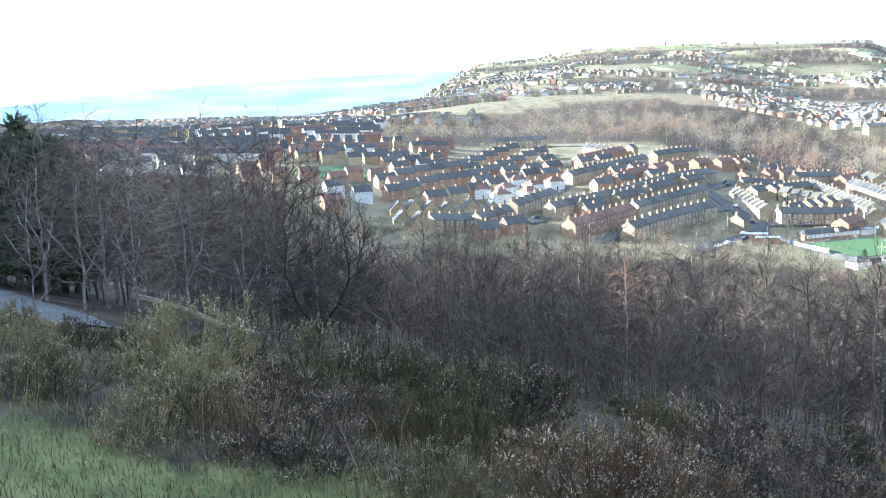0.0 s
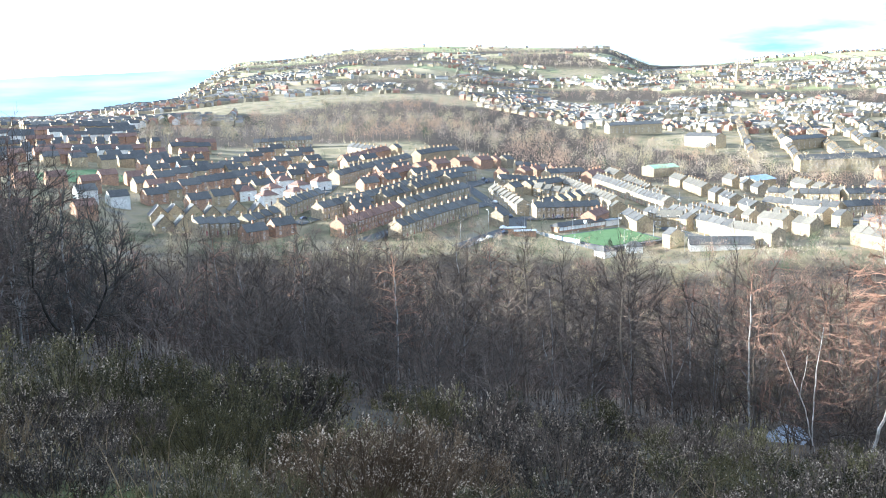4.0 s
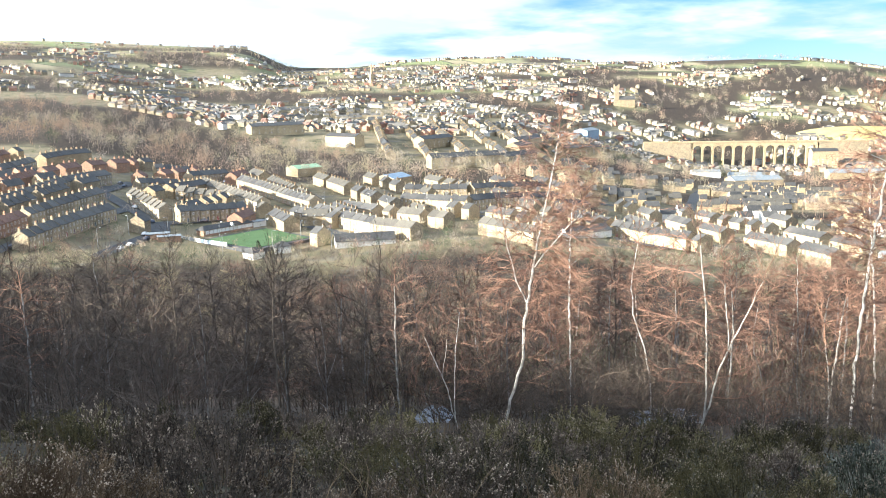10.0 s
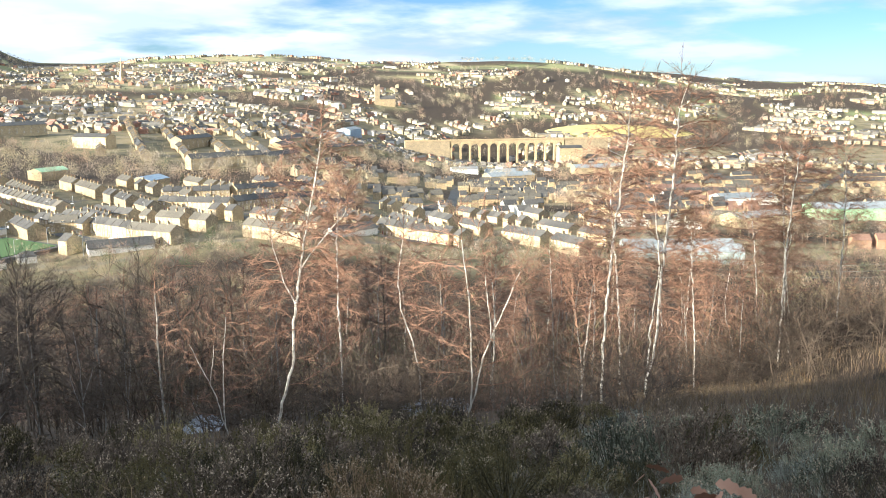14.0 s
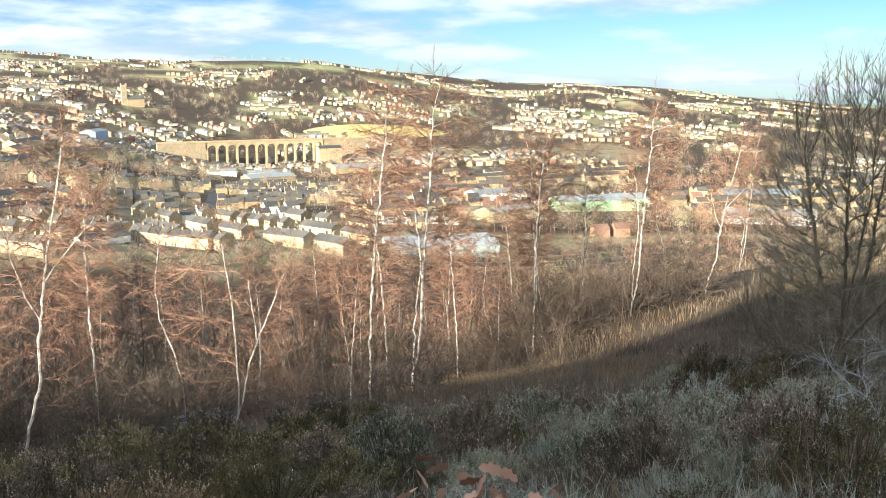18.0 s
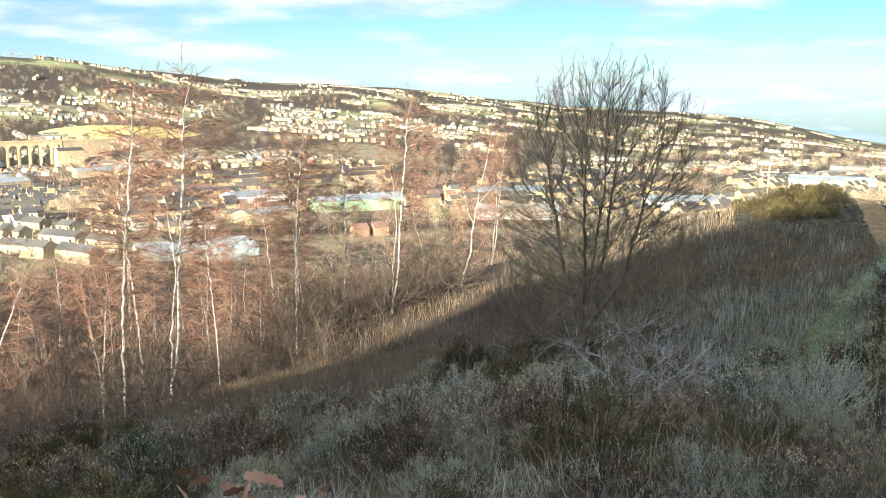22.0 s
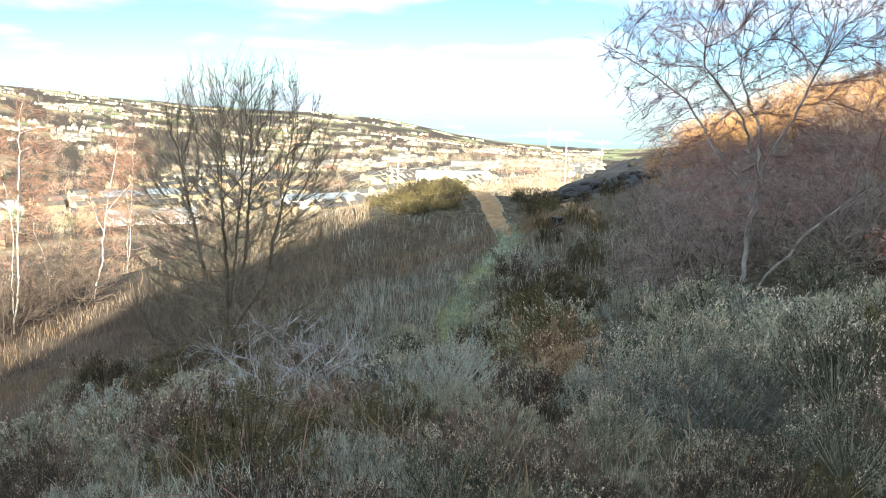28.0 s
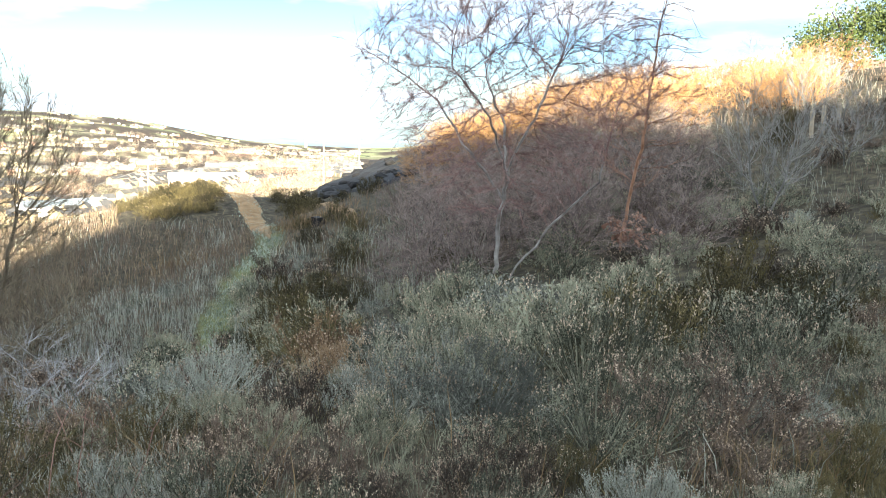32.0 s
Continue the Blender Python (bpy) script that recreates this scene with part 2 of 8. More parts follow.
STONE = courses(node_mat("sandstone", (0.27, 0.205, 0.12), (0.52, 0.41, 0.245), 1.2, 0.9, 0.3, rand=0.16), 0.6, 0.22)
STONE_DARK = courses(node_mat("sooty_sandstone", (0.2, 0.16, 0.105), (0.45, 0.36, 0.23), 1.2, 0.9, 0.3, rand=0.16), 0.6, 0.22)
BRICK = courses(node_mat("brick", (0.3, 0.155, 0.09), (0.52, 0.31, 0.18), 1.5, 0.9, 0.2, rand=0.15), 0.23, 0.075)
RENDER = node_mat("render_white", (0.55, 0.53, 0.48), (0.80, 0.78, 0.73), 1.5, 0.9, 0.1, rand=0.1)
SLATE = courses(node_mat("slate", (0.045, 0.043, 0.042), (0.115, 0.108, 0.098), 2.0, 0.65, 0.3, rand=0.15), 0.45, 0.26, mortar=(0.05, 0.05, 0.05))
STONE_SLATE = courses(node_mat("stone_slate", (0.065, 0.06, 0.05), (0.15, 0.135, 0.11), 2.0, 0.8, 0.3, rand=0.16), 0.5, 0.3, mortar=(0.1, 0.09, 0.08))
TILE_RED = courses(node_mat("clay_tile", (0.12, 0.075, 0.058), (0.24, 0.15, 0.11), 2.0, 0.8, 0.3, rand=0.15), 0.3, 0.28, mortar=(0.12, 0.05, 0.04))
PAINT_WHITE = node_mat("white_paint", (0.7, 0.69, 0.66), (0.82, 0.81, 0.79), 3, 0.5, 0.05, rand=0.05)
PAINT_DOOR = node_mat("door_paint", (0.05, 0.06, 0.08), (0.30, 0.09, 0.07), 0.4, 0.45, 0.05, rand=0.4)
GLASS = glass_mat("window_glass", (0.03, 0.035, 0.04))
POT = node_mat("chimney_pot", (0.25, 0.13, 0.07), (0.46, 0.27, 0.15), 4, 0.85, 0.1)
ASPHALT = node_mat("asphalt", (0.05, 0.05, 0.052), (0.1, 0.1, 0.102), 3, 0.9, 0.2, rand=0.0)
TURF = node_mat("mown_turf", (0.05, 0.095, 0.032), (0.08, 0.135, 0.048), 1.5, 0.9, 0.2, rand=0.0)
METAL_ROOF = node_mat("pale_sheet_roof", (0.14, 0.16, 0.17), (0.27, 0.29, 0.3), 0.6, 0.4, 0.1, rand=0.1)
METAL_GREEN = node_mat("green_sheet", (0.20, 0.38, 0.22), (0.34, 0.52, 0.32), 0.6, 0.5, 0.1, rand=0.05)
METAL_BLUE = node_mat("blue_sheet", (0.15, 0.21, 0.29), (0.28, 0.36, 0.44), 0.6, 0.5, 0.1, rand=0.05)
GALV = node_mat("galvanised_steel", (0.32, 0.33, 0.34), (0.5, 0.5, 0.5), 8, 0.45, 0.05, metal=0.6)
POLE_WOOD = node_mat("weathered_pole", (0.20, 0.16, 0.11), (0.38, 0.32, 0.23), 6, 0.9, 0.3)
BIRCH = node_mat("birch_bark", (0.160, 0.144, 0.124), (0.574, 0.541, 0.492), 5.0, 0.75, 0.3, wide=0.9, rand=0.05, detail=3.0)
BIRCH_TWIG = node_mat("birch_twig", (0.10, 0.058, 0.041), (0.27, 0.153, 0.1), 3, 0.8, 0.0, island=True, rand=0.3)
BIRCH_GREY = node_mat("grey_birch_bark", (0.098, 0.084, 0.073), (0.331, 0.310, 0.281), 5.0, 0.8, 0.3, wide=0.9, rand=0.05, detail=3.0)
ORANGE_BARK = node_mat("orange_birch_bark", (0.22, 0.11, 0.06), (0.46, 0.27, 0.17), 5.0, 0.8, 0.3, wide=0.6, rand=0.05)
BARK = node_mat("grey_bark", (0.056, 0.044, 0.034), (0.152, 0.124, 0.096), 6, 0.9, 0.4)
TWIG = node_mat("brown_twig", (0.038, 0.029, 0.022), (0.112, 0.085, 0.065), 3, 0.9, 0.0, island=True, rand=0.3)
TWIG_OLIVE = node_mat("olive_twig", (0.1, 0.08, 0.052), (0.25, 0.205, 0.138), 3, 0.85, 0.0, island=True, rand=0.3)
TWIG_PALE = node_mat("lichened_twig", (0.12, 0.115, 0.105), (0.3, 0.285, 0.26), 3, 0.9, 0.0, island=True, rand=0.3)
NEEDLE = node_mat("pine_needle", (0.022, 0.036, 0.018), (0.075, 0.098, 0.042), 3, 0.8, 0.0, island=True, rand=0.3)
LEAF_GREEN = node_mat("ivy_leaf", (0.02, 0.035, 0.008), (0.075, 0.095, 0.022), 3, 0.6, 0.0, island=True, rand=0.35)
LEAF_OAK = node_mat("dry_oak_leaf", (0.2, 0.1, 0.062), (0.42, 0.255, 0.18), 3, 0.7, 0.0, island=True, rand=0.4)
GORSE = node_mat("gorse_sprig", (0.021, 0.018, 0.007), (0.112, 0.09, 0.034), 3, 0.8, 0.0, island=True, rand=0.4)
HEATHER = node_mat("heather_sprig", (0.029, 0.022, 0.016), (0.177, 0.132, 0.096), 3, 0.9, 0.0, island=True, rand=0.4)
HEATHER_GREEN = node_mat("green_heather", (0.038, 0.032, 0.012), (0.265, 0.218, 0.1), 3, 0.9, 0.0, island=True, rand=0.4)
OLIVE_HEATH = node_mat("frosted_green_heath", (0.038, 0.04, 0.026), (0.315, 0.312, 0.22), 3, 0.9, 0.0, island=True, rand=0.4)
GREY_HEATH = node_mat("frosted_heath", (0.066, 0.068, 0.055), (0.345, 0.35, 0.29), 3, 0.9, 0.0, island=True, rand=0.4)
FAWN = node_mat("orange_heather", (0.07, 0.044, 0.024), (0.27, 0.185, 0.105), 3, 0.9, 0.0, island=True, rand=0.4)
DEAD = node_mat("dead_growth", (0.092, 0.072, 0.046), (0.434, 0.335, 0.217), 3, 0.9, 0.0, island=True, rand=0.4)
SEED = node_mat("dry_flower_head", (0.242, 0.182, 0.127), (0.609, 0.486, 0.355), 3, 0.9, 0.0, island=True, rand=0.4)
STRAW = node_mat("straw_grass", (0.108, 0.072, 0.034), (0.261, 0.184, 0.095), 3, 0.85, 0.0, island=True, rand=0.4)
FROST_GRASS = node_mat("rimed_grass", (0.12, 0.14, 0.11), (0.33, 0.37, 0.3), 3, 0.9, 0.0, island=True, rand=0.4)
GRASS = node_mat("frosted_grass", (0.085, 0.093, 0.034), (0.230, 0.221, 0.093), 3, 0.85, 0.0, island=True, rand=0.4)
BRAMBLE = node_mat("bramble_stem", (0.12, 0.065, 0.05), (0.28, 0.17, 0.13), 3, 0.8, 0.0, island=True, rand=0.3)
SAND = node_mat("sandy_path", (0.13, 0.082, 0.038), (0.27, 0.178, 0.086), 2, 0.95, 0.4, rand=0.0)
# dark rock, deepened to stand in for shade over the bank
ROCK = node_mat("dark_rock", (0.006, 0.006, 0.0065), (0.024, 0.022, 0.021), 3, 0.85, 0.6)
MEADOW = node_mat("sunlit_meadow", (0.30, 0.25, 0.09), (0.48, 0.40, 0.16), 0.05, 0.95, 0.3, rand=0.0)
FROST = node_mat("icy_pool", (0.13, 0.145, 0.175), (0.26, 0.275, 0.31), 1.5, 0.35, 0.1, rand=0.0)
WIRE = node_mat("wire", (0.07, 0.07, 0.065), (0.14, 0.14, 0.13), 3, 0.5, 0.0)
CAR_PAINT = node_mat("car_paint", (0.04, 0.05, 0.08), (0.72, 0.70, 0.68), 0.05, 0.3, 0.0, rand=0.5, spec=0.5)
RUBBER = node_mat("tyre_rubber", (0.02, 0.02, 0.02), (0.04, 0.04, 0.04), 6, 0.9, 0.0)


def ground_mat():
    """Heath, woodland litter, town gardens and enclosed fields, mixed by the zones stored on the sheet."""
    m = bpy.data.materials.new("land")
    m.use_nodes = True
    nt = m.node_tree
    n, l = nt.nodes, nt.links
    b = n["Principled BSDF"]
    b.inputs["Roughness"].default_value = 0.95
    b.inputs["Specular IOR Level"].default_value = 0.15
    co = n.new("ShaderNodeTexCoord")

    def noi(scale, detail=5.0):
        k = n.new("ShaderNodeTexNoise")
        k.inputs["Scale"].default_value, k.inputs["Detail"].default_value = scale, detail
        l.new(co.outputs["Object"], k.inputs["Vector"])
        return k.outputs["Fac"]

    def ramp(src, cols, lo=0.3, hi=0.7):
        k = n.new("ShaderNodeValToRGB")
        e = k.color_ramp.elements
        e[0].position, e[1].position = lo, hi
        e[0].color, e[1].color = (*cols[0], 1), (*cols[-1], 1)
        for i, c in enumerate(cols[1:-1]):
            x = e.new(lo + (hi - lo) * (i + 1) / (len(cols) - 1))
            x.color = (*c, 1)
        l.new(src, k.inputs[0])
        return k.outputs[0]

    def mix(f, a, c):
        k = n.new("ShaderNodeMix")
        k.data_type = "RGBA"
        l.new(f, k.inputs["Factor"])
        l.new(a, k.inputs["A"])
        l.new(c, k.inputs["B"])
        return k.outputs["Result"]

    heath = ramp(noi(3.0, 8), [(0.018, 0.016, 0.010), (0.045, 0.038, 0.024), (0.095, 0.08, 0.05)])
    litter = ramp(noi(0.4, 8), [(0.028, 0.021, 0.016), (0.055, 0.041, 0.03), (0.095, 0.072, 0.05)])
    # town tones lifted to stand in for the bright haze over the valley
    town = ramp(noi(0.06, 9), [(0.085, 0.075, 0.05), (0.15, 0.132, 0.078), (0.22, 0.18, 0.112), (0.15, 0.138, 0.115)])
    vo = n.new("ShaderNodeTexVoronoi")
    vo.inputs["Scale"].default_value = 0.0075
    l.new(co.outputs["Object"], vo.inputs["Vector"])
    sepc = n.new("ShaderNodeSeparateColor")
    l.new(vo.outputs["Color"], sepc.inputs[0])
    field = ramp(sepc.outputs[0], [(0.2, 0.22, 0.1), (0.29, 0.265, 0.135), (0.34, 0.29, 0.16), (0.18, 0.195, 0.1), (0.3, 0.255, 0.16)], 0.1, 0.9)
    edge = n.new("ShaderNodeTexVoronoi")
    edge.feature = "DISTANCE_TO_EDGE"
    edge.inputs["Scale"].default_value = 0.0075
    l.new(co.outputs["Object"], edge.inputs["Vector"])
    hedge = n.new("ShaderNodeMath")
    hedge.operation = "LESS_THAN"
    hedge.inputs[1].default_value = 0.025
    l.new(edge.outputs["Distance"], hedge.inputs[0])
    dark = n.new("ShaderNodeRGB")
    dark.outputs[0].default_value = (0.07, 0.075, 0.045, 1)
    field = mix(hedge.outputs[0], field, dark.outputs[0])
    at_ = n.new("ShaderNodeAttribute")
    at_.attribute_name = "zone"
    sp = n.new("ShaderNodeSeparateColor")
    l.new(at_.outputs["Color"], sp.inputs[0])
    c = mix(sp.outputs[0], heath, town)
    c = mix(sp.outputs[1], c, field)
    c = mix(sp.outputs[2], c, litter)
    grass = ramp(noi(2.2, 8), [(0.075, 0.08, 0.03), (0.13, 0.145, 0.05), (0.21, 0.20, 0.085)])
    c = mix(at_.outputs["Alpha"], c, grass)
    l.new(c, b.inputs["Base Color"])
    bp = n.new("ShaderNodeBump")
    bp.inputs["Strength"].default_value, bp.inputs["Distance"].default_value = 0.6, 0.08
    l.new(noi(5.0, 8), bp.inputs["Height"])
    l.new(bp.outputs[0], b.inputs["Normal"])
    return m


LAND = ground_mat()

# ---- mesh helpers ----


def raw_mesh(name, verts, faces, mats, which=None):
    """A mesh from arrays: verts n x 3, faces m x 3 or m x 4."""
    verts, faces = np.asarray(verts, np.float32), np.asarray(faces, np.int32)
    me = bpy.data.meshes.new(name)
    k = faces.shape[1]
    me.vertices.add(len(verts))
    me.vertices.foreach_set("co", verts.ravel())
    me.loops.add(faces.size)
    me.loops.foreach_set("vertex_index", faces.ravel())
    me.polygons.add(len(faces))
    me.polygons.foreach_set("loop_start", np.arange(0, faces.size, k, dtype=np.int32))
    if which is not None:
        me.polygons.foreach_set("material_index", np.asarray(which, np.int32))
    for m in (mats if isinstance(mats, (list, tuple)) else [mats]):
        me.materials.append(m)
    me.polygons.foreach_set("use_smooth", np.zeros(len(faces), bool))
    me.update(calc_edges=True)
    return me


def part(name, bm, material, parent, label=""):
    """Links a bmesh or mesh as one mesh object under a thing or a part."""
    if isinstance(bm, bmesh.types.BMesh):
        me = bpy.data.meshes.new(name)
        bm.to_mesh(me)
        bm.free()
        for m in (material if isinstance(material, (list, tuple)) else [material]):
            me.materials.append(m)
    else:
        me = bm
    ob = new(name, me)
    ob.parent = parent
    return tagged(ob, label)


def box(bm, x0, y0, z0, x1, y1, z1, mi=0):
    v = [bm.verts.new(c) for c in ((x0, y0, z0), (x1, y0, z0), (x1, y1, z0), (x0, y1, z0), (x0, y0, z1), (x1, y0, z1), (x1, y1, z1), (x0, y1, z1))]
    for f in ((3, 2, 1, 0), (4, 5, 6, 7), (0, 1, 5, 4), (1, 2, 6, 5), (2, 3, 7, 6), (3, 0, 4, 7)):
        bm.faces.new([v[i] for i in f]).material_index = mi


def boxes_mesh(name, spec, mats):
    bm = bmesh.new()
    for s in spec:
        box(bm, *s)
    me = bpy.data.meshes.new(name)
    bm.to_mesh(me)
    bm.free()
    for m in (mats if isinstance(mats, (list, tuple)) else [mats]):
        me.materials.append(m)
    return me


def tube(bm, pts, radii, sides=8, mi=0):
    rings = []
    for i, p in enumerate(pts):
        d = (Vector(pts[min(i + 1, len(pts) - 1)]) - Vector(pts[max(i - 1, 0)])).normalized()
        a = d.orthogonal().normalized()
        b = d.cross(a)
        rings.append([bm.verts.new(Vector(p) + (a * math.cos(k * math.tau / sides) + b * math.sin(k * math.tau / sides)) * radii[i]) for k in range(sides)])
    for r0, r1 in zip(rings, rings[1:]):
        for k in range(sides):
            bm.faces.new((r0[k], r0[(k + 1) % sides], r1[(k + 1) % sides], r1[k])).material_index = mi
    bm.faces.new(rings[0][::-1])
    bm.faces.new(rings[-1])


def thing(name, label, category, group="", kind="", m=None):
    ob = tagged(new(name), label, category, group, kind)
    ob.empty_display_size = 0.3
    if m is not None:
        ob.matrix_world = m
    return ob


# ---- the land ----


def path_heading(r):
    return lerp_table([(9, 103), (14, 106.5), (20, 104.5), (27, 105.5), (36, 108.5), (44, 108.0), (58, 106.5), (90, 106)], r)


def zone(x, y):
    """town, field, wood, short grass"""
    r, th = math.hypot(x, y), math.degrees(math.atan2(x, y))
    wob = 0.5 + 0.5 * noise.noise((x / 160, y / 160, 9.0)) + 0.15 * noise.noise((x / 40, y / 40, 4.0))
    town = field = wood = grass = 0.0
    if r > 14 and not (th > 86 and r < 75) and not th < -90 and r < 290:
        wood = min(1, (r - 14) / 10)
    if r >= 290 and r < wood_edge(th) + 6 * noise.noise((x / 20, y / 20, 0)):
        wood = 1.0
    elif r >= 290:
        if wood_belt(x, y):
            wood = 1.0
        elif r > 1500 and wob > 0.52 or r > 2300:
            field = 1.0
        else:
            town = 1.0
    # the mown strip, the trodden path
    if r < 90:
        p = abs(th - path_heading(r)) * r * math.pi / 180
        if 12 < r < 44 and p < 0.5:
            grass = 0.6
        if -70 < th < -3 and 2.5 < r < lawn_edge(th):
            grass = 0.8
    return town, field, wood, grass


def lawn_edge(th):
    return lerp_table([(-40, 7.5), (-26, 6.0), (-18, 5.0), (-12, 5.3), (-6, 5.4), (-3, 4.5), (0, 3.0)], th)


def wood_edge(th):
    """where the wood at the foot of the slope gives way to the town"""
    return lerp_table([(-26, 300), (-6, 330), (0, 372), (12, 375), (22, 365), (28, 345), (40, 372), (52, 355), (62, 395), (70, 435), (80, 490), (100, 540)], th)


def wood_belt(x, y):
    """the bare woods on the far side of the town"""
    r, th = math.hypot(x, y), math.degrees(math.atan2(x, y))
    w = 60 * noise.noise((x / 130, y / 130, 1.0))
    if -4 < th < 46:
        lo = lerp_table([(-4, 690), (5, 730), (14, 720), (22, 640), (30, 600), (38, 590), (46, 640)], th)
        hi = lerp_table([(-4, 900), (8, 1150), (18, 1120), (26, 900), (32, 800), (38, 720), (46, 760)], th)
        if lo < r + w * 0.5 < hi + w:
            return True
    if th > 44 and th < 112:
        k = noise.noise((x / 170, y / 110, 7.7)) + 0.25 * noise.noise((x / 50, y / 50, 3.3))
        return k > (-0.02 if th < 84 else -0.15) and r > 520
    if r > 2150 and 2 < th < 27.5:
        return noise.noise((x / 300, y / 300, 2.2)) > 0.08
    if r > 1250:
        return noise.noise((x / 260, y / 180, 6.1)) > 0.2
    return False


def build_land():
    ths = [-180 + 3 * i for i in range(int((180 - 48) / 3))] + [-48 + 0.75 * i for i in range(int(198 / 0.75))] + [150 + 3 * i for i in range(10)]
    rs = [0.5 * (4950 / 0.5) ** (i / 175) for i in range(176)]
    verts, zones = [], []
    for r in rs:
        for th in ths:
            x, y = polar(th, r)
            verts.append((x, y, ground(x, y)))
            zones.append(zone(x, y))
    n = len(ths)
    faces = [(i * n + j, i * n + (j + 1) % n, (i + 1) * n + (j + 1) % n, (i + 1) * n + j) for i in range(len(rs) - 1) for j in range(n)]
    me = raw_mesh("ground", verts, np.array(faces)[:, ::-1], LAND)
    me.polygons.foreach_set("use_smooth", np.ones(len(me.polygons), bool))
    at_ = me.color_attributes.new("zone", "FLOAT_COLOR", "POINT")
    at_.data.foreach_set("color", np.array(zones, np.float32).ravel())
    hub = bmesh.new()
    hub.from_mesh(me)
    hub.verts.ensure_lookup_table()
    hub.faces.new([hub.verts[j] for j in range(n)][::-1])
    hub.to_mesh(me)
    hub.free()
    tagged(new("ground", me), "heath hillside falling to a built-up valley with fields beyond", "ground", kind="structure")


build_land()


def distance():
    """The hazy blue ridges beyond the last hills."""
    # a glowing strip; its pale blue colour paints the haze
    m = bpy.data.materials.new("hazy_distance")
    m.use_nodes = True
    nt = m.node_tree
    n, l = nt.nodes, nt.links
    n.clear()
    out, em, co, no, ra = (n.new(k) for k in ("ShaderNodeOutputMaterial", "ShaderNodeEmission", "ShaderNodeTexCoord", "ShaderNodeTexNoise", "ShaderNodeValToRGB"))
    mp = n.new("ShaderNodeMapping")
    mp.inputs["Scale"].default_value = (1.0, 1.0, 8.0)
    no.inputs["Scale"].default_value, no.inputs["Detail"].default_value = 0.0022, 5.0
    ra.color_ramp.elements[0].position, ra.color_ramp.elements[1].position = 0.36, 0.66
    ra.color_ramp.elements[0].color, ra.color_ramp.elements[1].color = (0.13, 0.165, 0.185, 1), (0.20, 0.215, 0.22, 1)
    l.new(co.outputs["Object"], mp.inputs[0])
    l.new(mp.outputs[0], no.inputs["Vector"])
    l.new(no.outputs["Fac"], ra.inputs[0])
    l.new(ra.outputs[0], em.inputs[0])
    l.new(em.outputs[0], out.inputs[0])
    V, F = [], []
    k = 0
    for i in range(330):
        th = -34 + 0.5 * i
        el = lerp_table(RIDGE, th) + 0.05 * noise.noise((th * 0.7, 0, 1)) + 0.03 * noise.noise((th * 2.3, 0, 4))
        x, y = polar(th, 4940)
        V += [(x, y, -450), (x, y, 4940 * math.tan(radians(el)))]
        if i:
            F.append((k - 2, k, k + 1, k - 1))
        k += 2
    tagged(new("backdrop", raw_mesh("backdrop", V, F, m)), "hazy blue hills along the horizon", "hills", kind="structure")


# the top of the distant hills: heading, degrees above the level
RIDGE = [(-34, 0.2), (-26, 0.4), (-20, 0.95), (-14, 1.3), (-8, 1.5), (0, 1.7), (8, 0.5), (60, -0.3), (72, -0.6), (85, -1.1), (97.5, -1.85), (105, -2.6), (113, -3.4), (131, -4.5)]
distance()

# ---- trees ----

FRESH = set()   # models that have not been set down yet; the first place goes to the model itself


def set_down(proto, m):
    if proto in FRESH:
        FRESH.discard(proto)
        proto.matrix_basis = m
        return proto
    return copy_thing(proto, m)


class Sticks:
    """Gathers tapered branches and leaves as arrays."""

    def __init__(self):
        self.v, self.f, self.n = [], [], 0

    def stick(self, p0, p1, r0, r1, sides=3):
        d = p1 - p0
        a = d.orthogonal().normalized()
        b = d.cross(a).normalized()
        ring = [(a * math.cos(k * math.tau / sides) + b * math.sin(k * math.tau / sides)) for k in range(sides)]
        base = self.n
        self.v += [tuple(p0 + c * r0) for c in ring]
        if r1 > 0:
            self.v += [tuple(p1 + c * r1) for c in ring]
            for k in range(sides):
                q = (k + 1) % sides
                self.f += [(base + k, base + q, base + sides + q), (base + k, base + sides + q, base + sides + k)]
            self.n += 2 * sides
        else:
            self.v.append(tuple(p1))
            self.f += [(base + k, base + (k + 1) % sides, base + sides) for k in range(sides)]
            self.n += sides + 1

    def limb(self, pts, radii, sides=5):
        """One unbroken tapering limb through pts; a last radius of 0 ends in a point."""
        base = self.n
        for i, p in enumerate(pts):
            if radii[i] <= 0:
                self.v.append(tuple(p))
                self.n += 1
                continue
            d = pts[min(i + 1, len(pts) - 1)] - pts[max(i - 1, 0)]
            a = Vector((d.z, 0.31 * d.z, -d.x - 0.31 * d.y)).normalized() if abs(d.z) > 1e-4 else d.orthogonal().normalized()
            b = d.cross(a).normalized()
            self.v += [tuple(p + (a * math.cos(k * math.tau / sides) + b * math.sin(k * math.tau / sides)) * radii[i]) for k in range(sides)]
            self.n += sides
        for i in range(len(pts) - 1):
            o = base + i * sides
            for k in range(sides):
                q = (k + 1) % sides
                if radii[i + 1] <= 0:
                    self.f.append((o + k, o + q, o + sides))
                else:
                    self.f += [(o + k, o + q, o + sides + q), (o + k, o + sides + q, o + sides + k)]

    def leaf(self, p, d, u, length, width):
        base = self.n
        side = d.cross(u).normalized() * width * 0.5
        self.v += [tuple(p), tuple(p + d * length * 0.5 + side), tuple(p + d * length), tuple(p + d * length * 0.5 - side)]
        self.f += [(base, base + 1, base + 2), (base, base + 2, base + 3)]
        self.n += 4

    def mesh(self, name, mats):
        return raw_mesh(name, self.v, self.f, mats)


